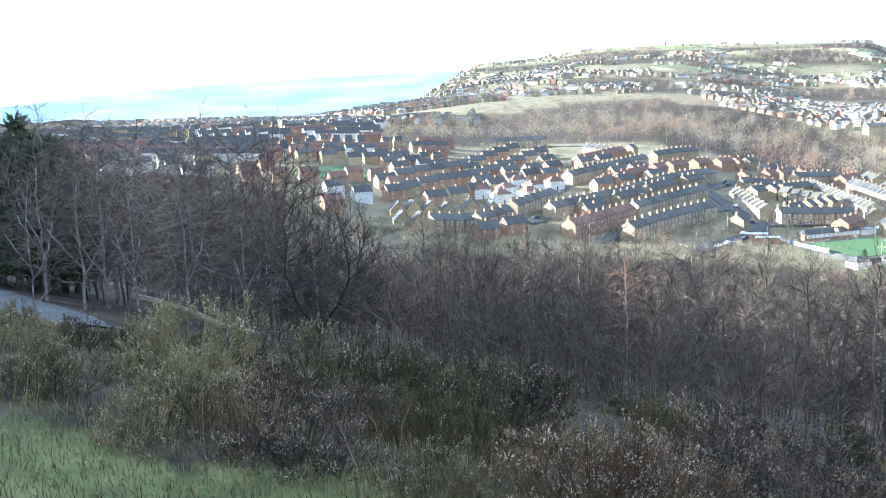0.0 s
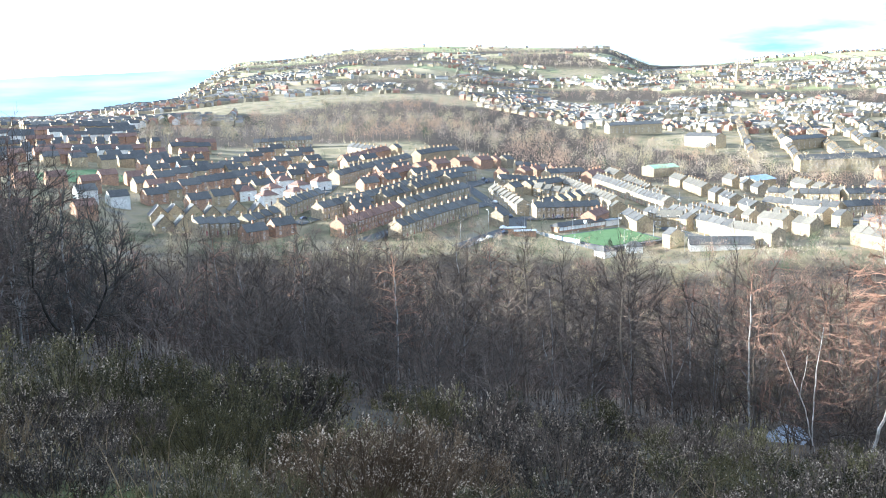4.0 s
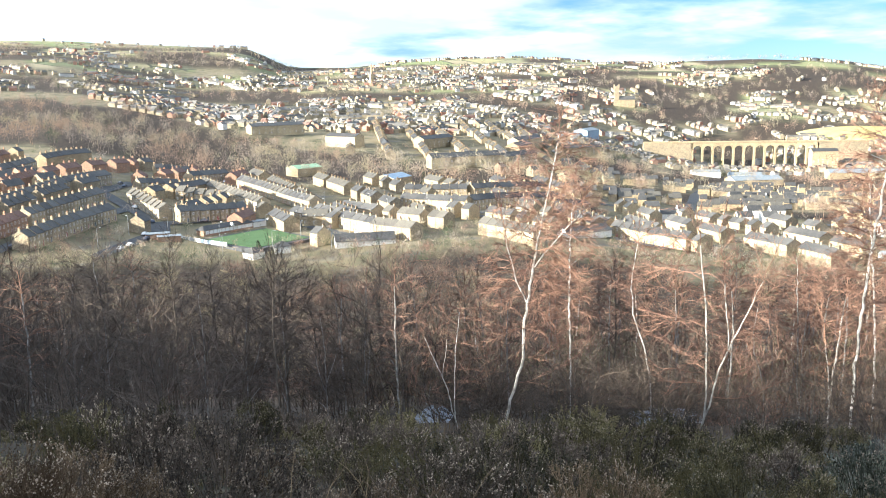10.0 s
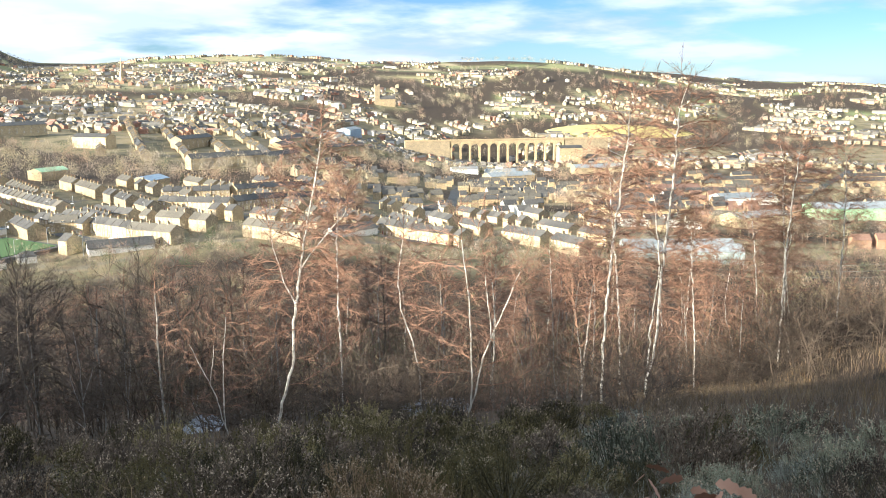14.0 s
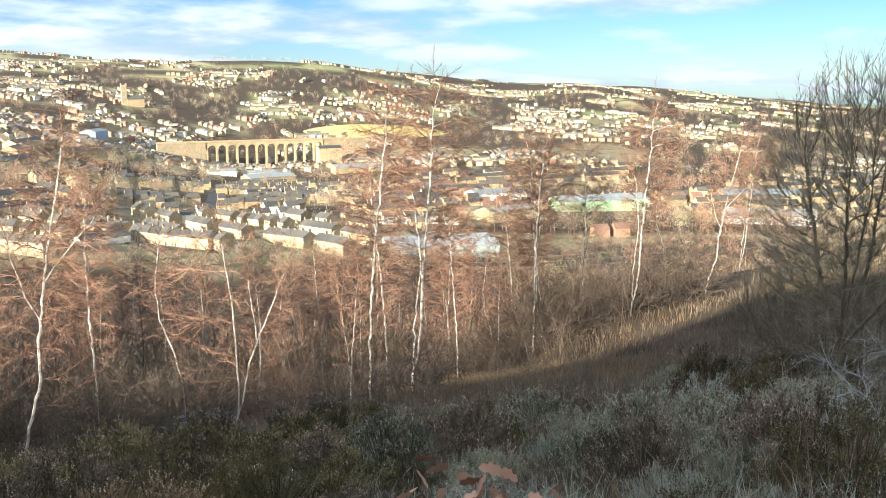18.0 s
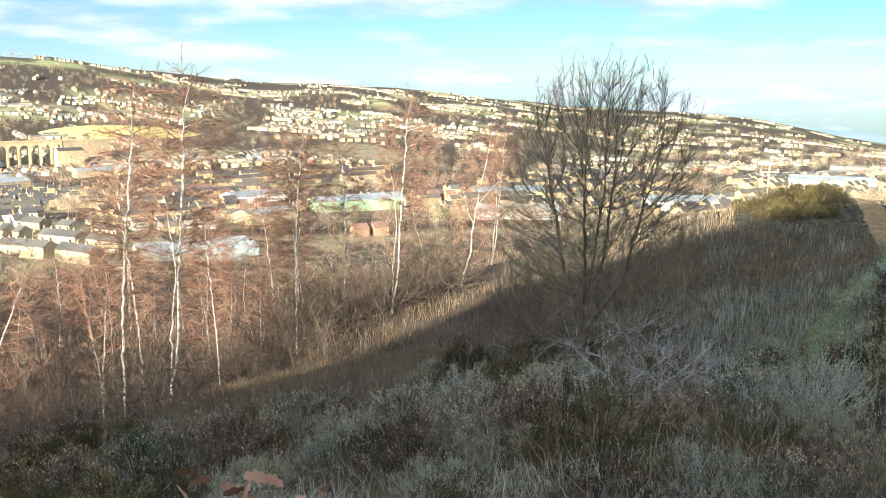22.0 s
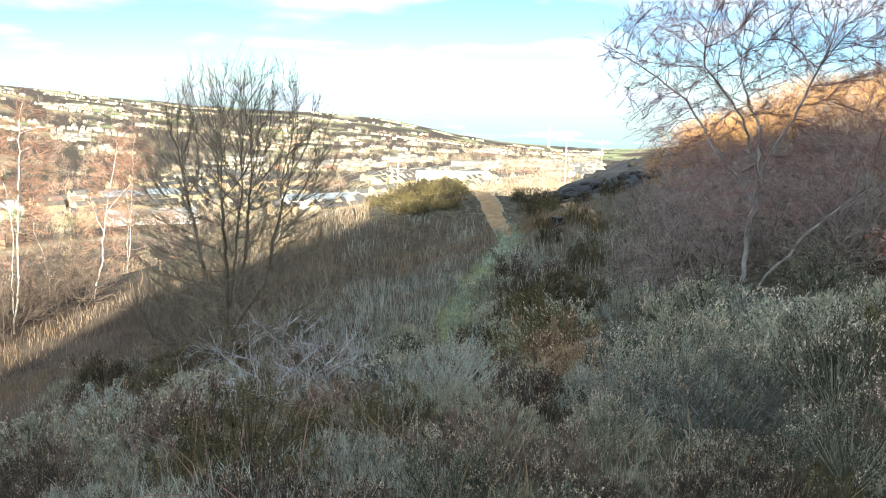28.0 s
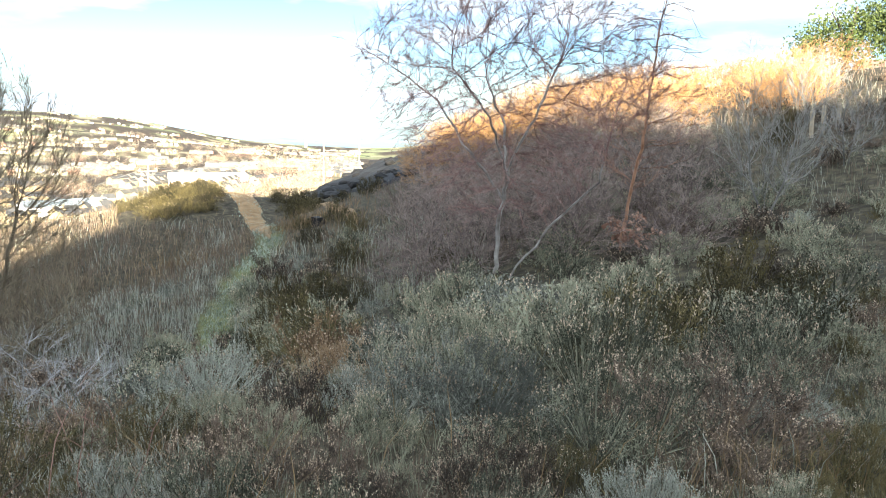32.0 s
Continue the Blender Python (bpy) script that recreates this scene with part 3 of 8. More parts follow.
def tilt_from(d, angle, turn):
    a = d.orthogonal().normalized()
    b = d.cross(a)
    return (d * math.cos(angle) + (a * math.cos(turn) + b * math.sin(turn)) * math.sin(angle)).normalized()




def spread(rng, axis, profile, count):
    """Points through a crown: profile of (height, radius) about an axis of (x, y, height)."""
    zs = [p[0] for p in profile]
    out = []
    ax = [a[2] for a in axis]
    while len(out) < count:
        z = rng.uniform(zs[0], zs[-1])
        rad = np.interp(z, zs, [p[1] for p in profile])
        if rng.random() > (rad / max(p[1] for p in profile)) ** 1.6 + 0.05:
            continue
        a, q = rng.random() * math.tau, rad * rng.random() ** 0.42
        out.append((np.interp(z, ax, [k[0] for k in axis]) + q * math.cos(a), np.interp(z, ax, [k[1] for k in axis]) + q * math.sin(a), z))
    return np.array(out)


def crown_tree(seed, stems, profile, count, step, twig, per_node, droop, tip, pull=0.12, kill=2.2, bark_from=0.03, curl=0.10, side=4, pipe=2.45):
    """A bare tree whose boughs reach for points spread through its crown; pipe: how slowly they thicken towards the foot. stems: lists of (x, y, z); the first is the axis."""
    rng = random.Random(seed)
    gen = np.random.default_rng(seed)
    pos, par = [], []
    for k, st in enumerate(stems):
        last = -1
        if k and st[0][2] > 0.3:
            last = int(np.argmin([(p - Vector(st[0])).length for p in pos]))
        for a, b in zip(st, st[1:]):
            a, b = Vector(a), Vector(b)
            n = max(1, int((b - a).length / (step * 1.6)))
            for i in range(n):
                pos.append(a.lerp(b, (i + 1) / n) + Vector((rng.gauss(0, 0.02), rng.gauss(0, 0.02), 0)))
                par.append(last)
                last = len(pos) - 1
    roots = [i for i, q in enumerate(par) if q < 0]
    goal = spread(rng, stems[0], profile, count)
    P = np.array([tuple(p) for p in pos])
    best, which = np.full(len(goal), 1e9), np.zeros(len(goal), int)

    def update(first):
        d = np.linalg.norm(goal[:, None] - P[None, first:], axis=2)
        k = d.argmin(1)
        m = d[np.arange(len(goal)), k]
        nearer = m < best
        best[nearer], which[nearer] = m[nearer], k[nearer] + first

    update(0)
    tried = np.zeros(len(P), int)
    for _ in range(110):
        alive = (best > step * kill) & (tried[which] < 3)
        if not alive.any():
            break
        nodes = np.unique(which[alive])
        vec = goal[alive] - P[which[alive]]
        vec /= np.linalg.norm(vec, axis=1)[:, None]
        acc = np.zeros_like(P)
        np.add.at(acc, which[alive], vec)
        d = acc[nodes]
        d /= np.linalg.norm(d, axis=1)[:, None] + 1e-6
        old = np.array([P[i] - P[par[i]] if par[i] >= 0 else (0, 0, 1) for i in nodes])
        old /= np.linalg.norm(old, axis=1)[:, None] + 1e-6
        d = d + old * 0.5 + gen.normal(0, curl, d.shape) + np.array((0, 0, pull))
        d /= np.linalg.norm(d, axis=1)[:, None]
        first = len(P)
        P = np.concatenate([P, P[nodes] + d * step])
        par += [int(i) for i in nodes]
        tried[nodes] += 1
        tried = np.concatenate([tried, np.zeros(len(nodes), int)])
        update(first)
    n = len(P)
    kids = [[] for _ in range(n)]
    for i, q in enumerate(par):
        if q >= 0:
            kids[q].append(i)
    area = np.full(n, 0.0)
    for i in range(n - 1, -1, -1):
        area[i] = max(area[i], tip ** pipe)
        if par[i] >= 0:
            area[par[i]] += area[i]
    rad = area ** (1 / pipe)
    bark_from = min(bark_from, float(rad.max()) * 0.45)
    pts = [Vector(p) for p in P]
    tr, cr = Sticks(), Sticks()
    todo = [(i, None) for i in roots]
    while todo:
        i, start = todo.pop()
        chain = [i]
        while kids[chain[-1]]:
            ks = sorted(kids[chain[-1]], key=lambda k: -rad[k])
            todo += [(k, chain[-1]) for k in ks[1:]]
            chain.append(ks[0])
        line = ([pts[start]] if start is not None else [pts[i] - Vector((0, 0, 0.5))]) + [pts[k] for k in chain]
        rr = ([min(rad[start], rad[i] * 1.15)] if start is not None else [rad[i] * 1.25]) + [float(rad[k]) for k in chain]
        cut = next((j for j, v in enumerate(rr) if v < bark_from), len(rr))
        if cut > 1:
            tr.limb(line[:cut], rr[:cut], 7 if rr[0] > 0.06 else 5)
        lo = max(0, cut - 1)
        if len(line) - lo > 1:
            cr.limb(line[lo:], rr[lo:-1] + [0], 3)
    for i in range(n):
        if rad[i] > tip * 3.2 or par[i] < 0:
            continue
        d = (pts[i] - pts[par[i]]).normalized()
        if rng.random() > per_node:
            continue
        # a spray: one straight twig with finer ones along it, leaning out and up or hanging
        mid = stems[0][-1]
        out = Vector((pts[i].x - mid[0], pts[i].y - mid[1], 0.0))
        out = out.normalized() if out.length > 0.2 else Vector((0, 0, 0))
        t = (d + out * 0.25 + Vector((rng.gauss(0, 0.3), rng.gauss(0, 0.3), rng.gauss(0, 0.2) + droop))).normalized()
        ln = twig * rng.uniform(0.6, 1.3)
        q = pts[par[i]].lerp(pts[i], rng.random())
        m = q + t * ln * 0.5
        e = m + (t + Vector((rng.gauss(0, 0.12), rng.gauss(0, 0.12), droop * 0.4))).normalized() * ln * 0.5
        cr.limb([q, m, e], [tip * 0.95, tip * 0.75, 0], 3)
        for k in range(side):
            b = q.lerp(m, rng.uniform(0.2, 1.0)) if k % 2 else m.lerp(e, rng.uniform(0.0, 0.7))
            td = tilt_from(t, radians(rng.uniform(18, 42)), rng.random() * math.tau)
            cr.limb([b, b + (td + Vector((0, 0, droop * 0.3))) * ln * rng.uniform(0.3, 0.6)], [tip * 0.7, 0], 3)
    return tr, cr


def crown_proto(name, label, bark, twig, group, *spec, category="tree", **more):
    tr, cr = crown_tree(*spec, **more)
    ob = thing(name, label, category, group)
    t = part("trunk", tr.mesh("trunk", bark), bark, ob)
    if len(spec[1]) > 2:
        t["kind"] = "stuff"
    part("crown", cr.mesh("crown", twig), twig, ob, "fine leafless twigs")["kind"] = "stuff"
    FRESH.add(ob)
    return ob


def plant(proto, th, r, turn=0.0, size=1.0, label="", lean=0.0):
    """lean: degrees to the right of someone looking out along the heading"""
    x, y = polar(th, r)
    m = pose(x, y, ground(x, y) - 0.05) @ Matrix.Rotation(radians(lean), 4, (math.sin(radians(th)), math.cos(radians(th)), 0)) @ pose(0, 0, 0, 0, 0, turn)
    ob = set_down(proto, m)
    ob.scale = (size, size, size)
    if label:
        ob["label"] = label
    return ob


# limbs: (count, angle, length ratio), then levels: (children, angle, ratio, pull, wander)

HW, HB = "trees of the hillside wood", "birches of the hillside wood"
UP = [(0, 0, 0), (0.1, 0.05, 2.5), (0.0, 0.15, 5.5), (0.15, 0.0, 8.5)]
WOOD = [
    crown_proto("bare_tree", "dark leafless young oak in the hillside wood", BARK, TWIG, HW, 11, [UP[:3]], [(1.8, 1.0), (3.5, 2.4), (5.5, 2.7), (7.5, 2.2), (9.5, 0.6)], 280, 0.36, 1.18, 1, 0.05, 0.0125, curl=0.16),
    crown_proto("bare_tree", "tall thin leafless tree with grey-brown bark", BARK, TWIG, HW, 12, [UP], [(3, 0.6), (5, 1.5), (7.5, 1.6), (9.5, 1.0), (10.5, 0.3)], 248, 0.34, 1.18, 1, 0.2, 0.0125, pull=0.3),
    crown_proto("bare_tree", "leafless tree forked low with dark twigs", BARK, TWIG, HW, 13, [[(0, 0, 0), (0.4, 0, 2), (1.0, 0.2, 4.5)], [(-0.1, 0.1, 0), (-0.7, 0.2, 2.4), (-1.2, -0.2, 4.6)]], [(1.8, 1.2), (4, 2.2), (6, 2.2), (8.5, 0.8)], 280, 0.34, 1.10, 1, 0.15, 0.0125, pull=0.25),
    crown_proto("silver_birch", "bare silver birch with reddish twigs in the wood", BIRCH_GREY, BIRCH_TWIG, HB, 14, [UP], [(2.5, 0.6), (5, 1.4), (7.5, 1.4), (10, 0.4)], 310, 0.32, 1.0, 4, -0.12, 0.0135, pull=0.25, bark_from=0.045),
    crown_proto("silver_birch", "bare twin-stemmed silver birch in the wood", BIRCH_GREY, BIRCH_TWIG, HB, 15, [[(0, 0, 0), (0.4, 0, 2.5), (0.8, 0.2, 6.5)], [(-0.1, 0.1, 0), (-0.6, 0.2, 2.4), (-1.0, -0.2, 5.6)]], [(2.0, 1.0), (4.5, 1.9), (7, 1.7), (9, 0.6)], 324, 0.32, 1.0, 4, -0.12, 0.0135, pull=0.25, bark_from=0.045),
    crown_proto("willow_tree", "bare olive-twigged sallow in the lower wood", BARK, TWIG_OLIVE, "sallows of the hillside wood", 16, [[(0, 0, 0), (0.1, 0, 1.0)], [(0.2, 0, 0), (1.0, 0.2, 1.8)], [(-0.2, 0.1, 0), (-0.9, -0.4, 1.9)]], [(0.8, 1.2), (2.5, 2.3), (4.5, 2.5), (7, 0.8)], 280, 0.34, 1.10, 1, 0.25, 0.0125, pull=0.2),
]


def crown_line(th):
    """the angle above which the wood's crowns do not reach"""
    return lerp_table([(-27, -1.2), (-18, -1.2), (-11, -0.9), (-8.5, -4.0), (-5, -7.4), (-3, -7.6), (4, -7.9), (11, -8.2), (18, -8.9), (26, -9.5), (33, -9.8), (40, -10.0), (48, -10.0), (56, -9.8), (65, -10.3), (74, -10.0), (82, -11.5), (100, -9)], th)


def hillside_wood():
    rng = random.Random(5)
    count = tries = 0
    spots = []
    tall = (9.5, 10.5, 8.5, 10.0, 9.0, 7.0)
    while count < 330 and tries < 30000:
        tries += 1
        th = rng.uniform(-25, 100)
        r = 27 * (210 / 27) ** (rng.random() ** 1.1)
        if th < -13 and r < 30 or (-13 <= th < -2 and r < 42) or (th > 84 and r < 75) or (th > 70 and r < 56) or (th > 20 and r < 30) or (34 < th < 70 and r < 42):
            continue
        x, y = polar(th, r)
        if any((x - a) ** 2 + (y - b) ** 2 < (1.5 + r * 0.008) ** 2 for a, b in spots):
            continue
        red = th > 33 + 8 * noise.noise((x / 30, y / 30, 0))
        k = rng.choice((3, 3, 4, 4, 1, 5)) if red else rng.choice((0, 0, 1, 1, 2, 2, 3))
        if r > 120 and rng.random() < 0.35:
            k = 5
        room = r * math.tan(radians(crown_line(th) + rng.gauss(0, 0.6))) - ground(x, y)
        size = min(room / tall[k], 1.45)
        if size < 0.4:
            continue
        spots.append((x, y))
        plant(WOOD[k], th, r, rng.random() * 360, size * rng.uniform(0.85, 1.0))
        count += 1


hillside_wood()
# ---- houses ----


def window_mesh(tag, a, b):
    """One connected window: sill, lintel, frame with a middle bar, and two sunk panes."""
    xs = (-a - 0.1, -a, -a + 0.08, -0.035, 0.035, a - 0.08, a, a + 0.1)
    zs = (-0.16, 0.0, 0.08, b - 0.08, b, b + 0.2)
    deep = (-0.10, -0.035, -0.03, -0.03, -0.035, -0.05)
    bm = bmesh.new()
    g = [[bm.verts.new((x, deep[j], z)) for x in xs] for j, z in enumerate(zs)]
    for j in range(5):
        for i in range(7):
            if j not in (0, 4) and i in (0, 6):
                continue
            c = (g[j][i], g[j][i + 1], g[j + 1][i + 1], g[j + 1][i])
            if j == 2 and i in (2, 4):
                p = [bm.verts.new((v.co.x, 0.01, v.co.z)) for v in c]
                bm.faces.new(p).material_index = 1
                for k in range(4):
                    bm.faces.new((c[k], c[(k + 1) % 4], p[(k + 1) % 4], p[k]))
            else:
                bm.faces.new(c).material_index = 2 if j in (0, 4) else 0
    for j, up in ((0, False), (5, True)):
        back = [bm.verts.new((v.co.x, 0.02, v.co.z)) for v in (g[j][0], g[j][7])]
        bm.faces.new(([g[j][i] for i in range(8)] + back[::-1]) if not up else ([g[j][i] for i in range(7, -1, -1)] + back)).material_index = 2
    me = bpy.data.meshes.new(tag + "_window")
    bm.to_mesh(me)
    bm.free()
    for m in (PAINT_WHITE, GLASS, STONE):
        me.materials.append(m)
    return me


def house_meshes(tag, w, d, eave, ridge, wall, roof, overhang=0.0, hip=False, rows=((1.0, (-1.2, 1.2)), (3.7, (-1.2, 1.2))), door_at=None, chimneys=(0.0,), win=(1.05, 1.35)):
    """Meshes of one house, ridge along x, front to -y; the walls reach down into sloping ground."""
    bm = bmesh.new()
    x, y = w / 2, d / 2
    if hip:
        box(bm, -x, -y, -3, x, y, eave)
    else:
        v = [bm.verts.new(c) for s in (-x, x) for c in ((s, -y, -3), (s, y, -3), (s, y, eave), (s, 0, ridge), (s, -y, eave))]
        bm.faces.new(v[0:5][::-1])
        bm.faces.new(v[5:10])
        for i in range(5):
            j = (i + 1) % 5
            bm.faces.new((v[i], v[j], v[5 + j], v[5 + i]))
        bmesh.ops.recalc_face_normals(bm, faces=bm.faces)
    wall_me = bpy.data.meshes.new(tag + "_wall")
    bm.to_mesh(wall_me)
    bm.free()
    wall_me.materials.append(wall)
    bm = bmesh.new()
    o, e, t = overhang, 0.3, 0.16
    sl = (ridge - eave) / y
    if hip:
        hx = max(0.2, x - y * 0.85)
        low = [bm.verts.new(c) for c in ((-x - e, -y - e, eave), (x + e, -y - e, eave), (x + e, y + e, eave), (-x - e, y + e, eave))]
        top = [bm.verts.new((-hx, 0, ridge)), bm.verts.new((hx, 0, ridge))]
        for f in ((low[0], low[1], top[1], top[0]), (low[2], low[3], top[0], top[1]), (low[1], low[2], top[1]), (low[3], low[0], top[0]), low[::-1]):
            bm.faces.new(f)
    else:
        for s in (-1, 1):
            a = [bm.verts.new((px, s * py, pz)) for px in (-x - o, x + o) for py, pz in ((0, ridge + 0.02), (y + e, eave - e * sl + 0.02), (y + e, eave - e * sl + t), (0, ridge + t))]
            for f in ((0, 1, 2, 3), (7, 6, 5, 4), (0, 4, 5, 1), (1, 5, 6, 2), (2, 6, 7, 3), (3, 7, 4, 0)):
                bm.faces.new([a[i] for i in f])
        bmesh.ops.recalc_face_normals(bm, faces=bm.faces)
    roof_me = bpy.data.meshes.new(tag + "_roof")
    bm.to_mesh(roof_me)
    bm.free()
    roof_me.materials.append(roof)
    bm = bmesh.new()
    box(bm, -0.35, -0.5, -1.0, 0.35, 0.5, 1.1)
    box(bm, -0.42, -0.57, 0.9, 0.42, 0.57, 1.0)
    for k in (-0.3, 0.0, 0.3):
        tube(bm, [(0, k, 1.1), (0, k, 1.55)], [0.13, 0.10], 6, 1)
    ch = bpy.data.meshes.new(tag + "_chimney")
    bm.to_mesh(ch)
    bm.free()
    ch.materials.append(wall if wall is not RENDER else BRICK)
    ch.materials.append(POT)
    a, b = win[0] / 2, win[1]
    # frame, bars, sill, lintel and recessed pane; lies in the plane of the wall, facing -y
    wm = window_mesh(tag, a, b)
    dm = boxes_mesh(tag + "_door", [(-0.5, -0.05, 0, -0.42, 0.05, 2.1, 1), (0.42, -0.05, 0, 0.5, 0.05, 2.1, 1), (-0.42, -0.03, 0, 0.42, 0.04, 2.05, 0), (-0.6, -0.4, -0.3, 0.6, 0.05, -0.003, 2)], [PAINT_DOOR, PAINT_WHITE, STONE])
    return dict(w=w, d=d, eave=eave, ridge=ridge, wall=wall_me, roof=roof_me, chimney=ch, window=wm, door=dm, rows=rows, door_at=door_at, chimneys=chimneys)


def house_proto(name, label, k, group, windows=True, gable=False):
    ob = thing(name, label, "house", group)
    part("wall", k["wall"], None, ob)
    part("roof", k["roof"], None, ob)
    for cx in k["chimneys"]:
        c = part("chimney", k["chimney"], None, ob)
        c.location = (cx, 0.0, k["ridge"])
    if windows:
        for z, xs in k["rows"]:
            for x in xs:
                for s in (-1, 1):
                    if s > 0 and z < 2 and k["door_at"] is not None:
                        continue
                    if s < 0 and k["door_at"] is not None and z < 2 and abs(x - k["door_at"]) < 0.9:
                        continue
                    o = part("window", k["window"], None, ob)
                    o.location, o.rotation_euler = (x, s * (k["d"] / 2 + 0.001), z), (0, 0, 0 if s < 0 else math.pi)
        if gable:
            for s in (-1, 1):
                o = part("window", k["window"], None, ob)
                o.location, o.rotation_euler = (s * (k["w"] / 2 + 0.001), 0.6, k["eave"] - 1.9), (0, 0, s * math.pi / 2)
        if k["door_at"] is not None:
            o = part("door", k["door"], None, ob)
            o.location = (k["door_at"], -k["d"] / 2 - 0.001, 0)
    FRESH.add(ob)
    return ob


TER = dict(w=5.2, d=8.0, eave=5.6, ridge=8.1, rows=((0.9, (-1.2, 1.3)), (3.6, (-1.2, 1.3))), door_at=1.3, chimneys=(-2.3,))
TERRACE = house_proto("terrace_house", "sandstone terrace house with slate roof and tall chimney", house_meshes("terrace", wall=STONE, roof=SLATE, **TER), "stone terraces of the town")
TERRACE_DARK = house_proto("terrace_house", "soot-darkened stone terrace house with slate roof", house_meshes("terrace", wall=STONE_DARK, roof=SLATE, **TER), "stone terraces of the town")
TERRACE_PALE = house_proto("terrace_house", "stone terrace house with pale stone-slate roof", house_meshes("terrace", wall=STONE_DARK, roof=STONE_SLATE, **TER), "stone terraces of the town")
TERRACE_BRICK = house_proto("terrace_house", "red-brick terrace house with clay-tile roof", house_meshes("terrace", wall=BRICK, roof=TILE_RED, **TER), "brick terraces of the town")
SEMI = house_proto("semi_detached_house", "semi-detached house with orange brick gable and dark roof", house_meshes("semi", w=11, d=7.5, eave=5.0, ridge=8.0, wall=BRICK, roof=SLATE, overhang=0.25, rows=((0.9, (-3.2, 3.2)), (3.2, (-3.2, 3.2))), door_at=None, chimneys=(0.0,)), "semi-detached houses of the estate", gable=True)
SEMI_STONE = house_proto("semi_detached_house", "semi-detached house with stone gable and slate roof", house_meshes("semi", w=11, d=7.5, eave=5.0, ridge=8.0, wall=STONE, roof=SLATE, overhang=0.25, rows=((0.9, (-3.2, 3.2)), (3.2, (-3.2, 3.2))), door_at=None, chimneys=(0.0,)), "semi-detached houses of the estate", gable=True)
HIPPED = house_proto("detached_house", "white-rendered house with hipped clay-tile roof", house_meshes("hipped", w=9, d=8, eave=5.0, ridge=7.6, wall=RENDER, roof=TILE_RED, hip=True, rows=((0.9, (-2.8, 2.8)), (3.2, (-2.8, 0.0, 2.8))), door_at=0.0, chimneys=(2.2,)), "hipped houses of the estate")
BUNGALOW = house_proto("bungalow", "dormer bungalow with a steep dark roof and stone gable", house_meshes("bungalow", w=9, d=8, eave=2.6, ridge=6.8, wall=STONE, roof=SLATE, overhang=0.35, rows=((0.9, (-2.8, 2.6)),), door_at=0.0, chimneys=(2.5,)), "bungalows of the estate", gable=True)

TAKEN = {}


def free_spot(x, y, gap):
    i, j = int(x // 20), int(y // 20)
    return all((x - a) ** 2 + (y - b) ** 2 > gap * gap for u in (-1, 0, 1) for v in (-1, 0, 1) for a, b in TAKEN.get((i + u, j + v), ()))


def take(x, y):
    TAKEN.setdefault((int(x // 20), int(y // 20)), []).append((x, y))


def set_house(proto, x, y, heading, z=None, size=1.0):
    take(x, y)
    ob = set_down(proto, pose(x, y, ground(x, y) if z is None else z, 0, 0, heading))
    ob.scale = (size, size, size)
    return ob


def terrace(protos, ax, ay, bx, by, width=5.2, flip=False, seed=0):
    """A row of joined houses from a to b, stepping with the ground."""
    rng = random.Random(seed + int(ax * 7 + ay))
    n = max(2, round(math.hypot(bx - ax, by - ay) / width))
    a = math.degrees(math.atan2(by - ay, bx - ax)) + (180 if flip else 0)
    pick = rng.choice(protos)
    for i in range(n):
        f = (i + 0.5) / n
        if rng.random() < 0.2:
            pick = rng.choice(protos)
        x, y = ax + (bx - ax) * f, ay + (by - ay) * f
        set_house(pick, x, y, a)


LONG_ROWS = [((TERRACE_DARK,), (77, 395, 125, 436)), ((TERRACE_BRICK,), (52, 401, 85, 432)), ((TERRACE_BRICK, TERRACE_DARK), (87, 434, 131, 473)),
             ((TERRACE_DARK,), (47, 433, 151, 528)), ((TERRACE_DARK,), (67, 519, 123, 579)), ((TERRACE, TERRACE_DARK), (29, 438, 52, 469)),
             ((TERRACE_DARK,), (-10, 399, 8, 413)), ((TERRACE_DARK,), (11, 415, 27, 431)), ((TERRACE_DARK,), (31, 700, 75, 696)), ((TERRACE,), (97, 644, 112, 619))]
GREEN_ROWS = [((TERRACE_PALE,), (150, 476, 152, 434)), ((TERRACE_DARK,), (155, 430, 193, 436)), ((TERRACE_PALE,), (179, 491, 198, 471)), ((TERRACE_PALE,), (210, 529, 209, 446)),
              ((TERRACE_PALE, TERRACE_DARK), (236, 533, 235, 436)), ((TERRACE,), (197, 581, 219, 579)), ((TERRACE_DARK,), (162, 508, 192, 516)), ((TERRACE_DARK,), (209, 554, 241, 572)),
              ((TERRACE,), (223, 411, 225, 389)), ((TERRACE,), (220, 380, 222, 353))]
EAST_ROWS = [((TERRACE,), (336, 355, 324, 303)), ((TERRACE,), (324, 300, 329, 259)), ((TERRACE,), (281, 419, 298, 382)), ((TERRACE_DARK, TERRACE), (303, 450, 333, 428)),
             ((TERRACE,), (335, 427, 390, 423)), ((TERRACE_DARK, TERRACE), (301, 385, 362, 384)), ((TERRACE,), (340, 360, 366, 362))]
for rows_ in (LONG_ROWS, GREEN_ROWS, EAST_ROWS):
    for protos, (ax, ay, bx, by) in rows_:
        terrace(protos, ax, ay, bx, by)


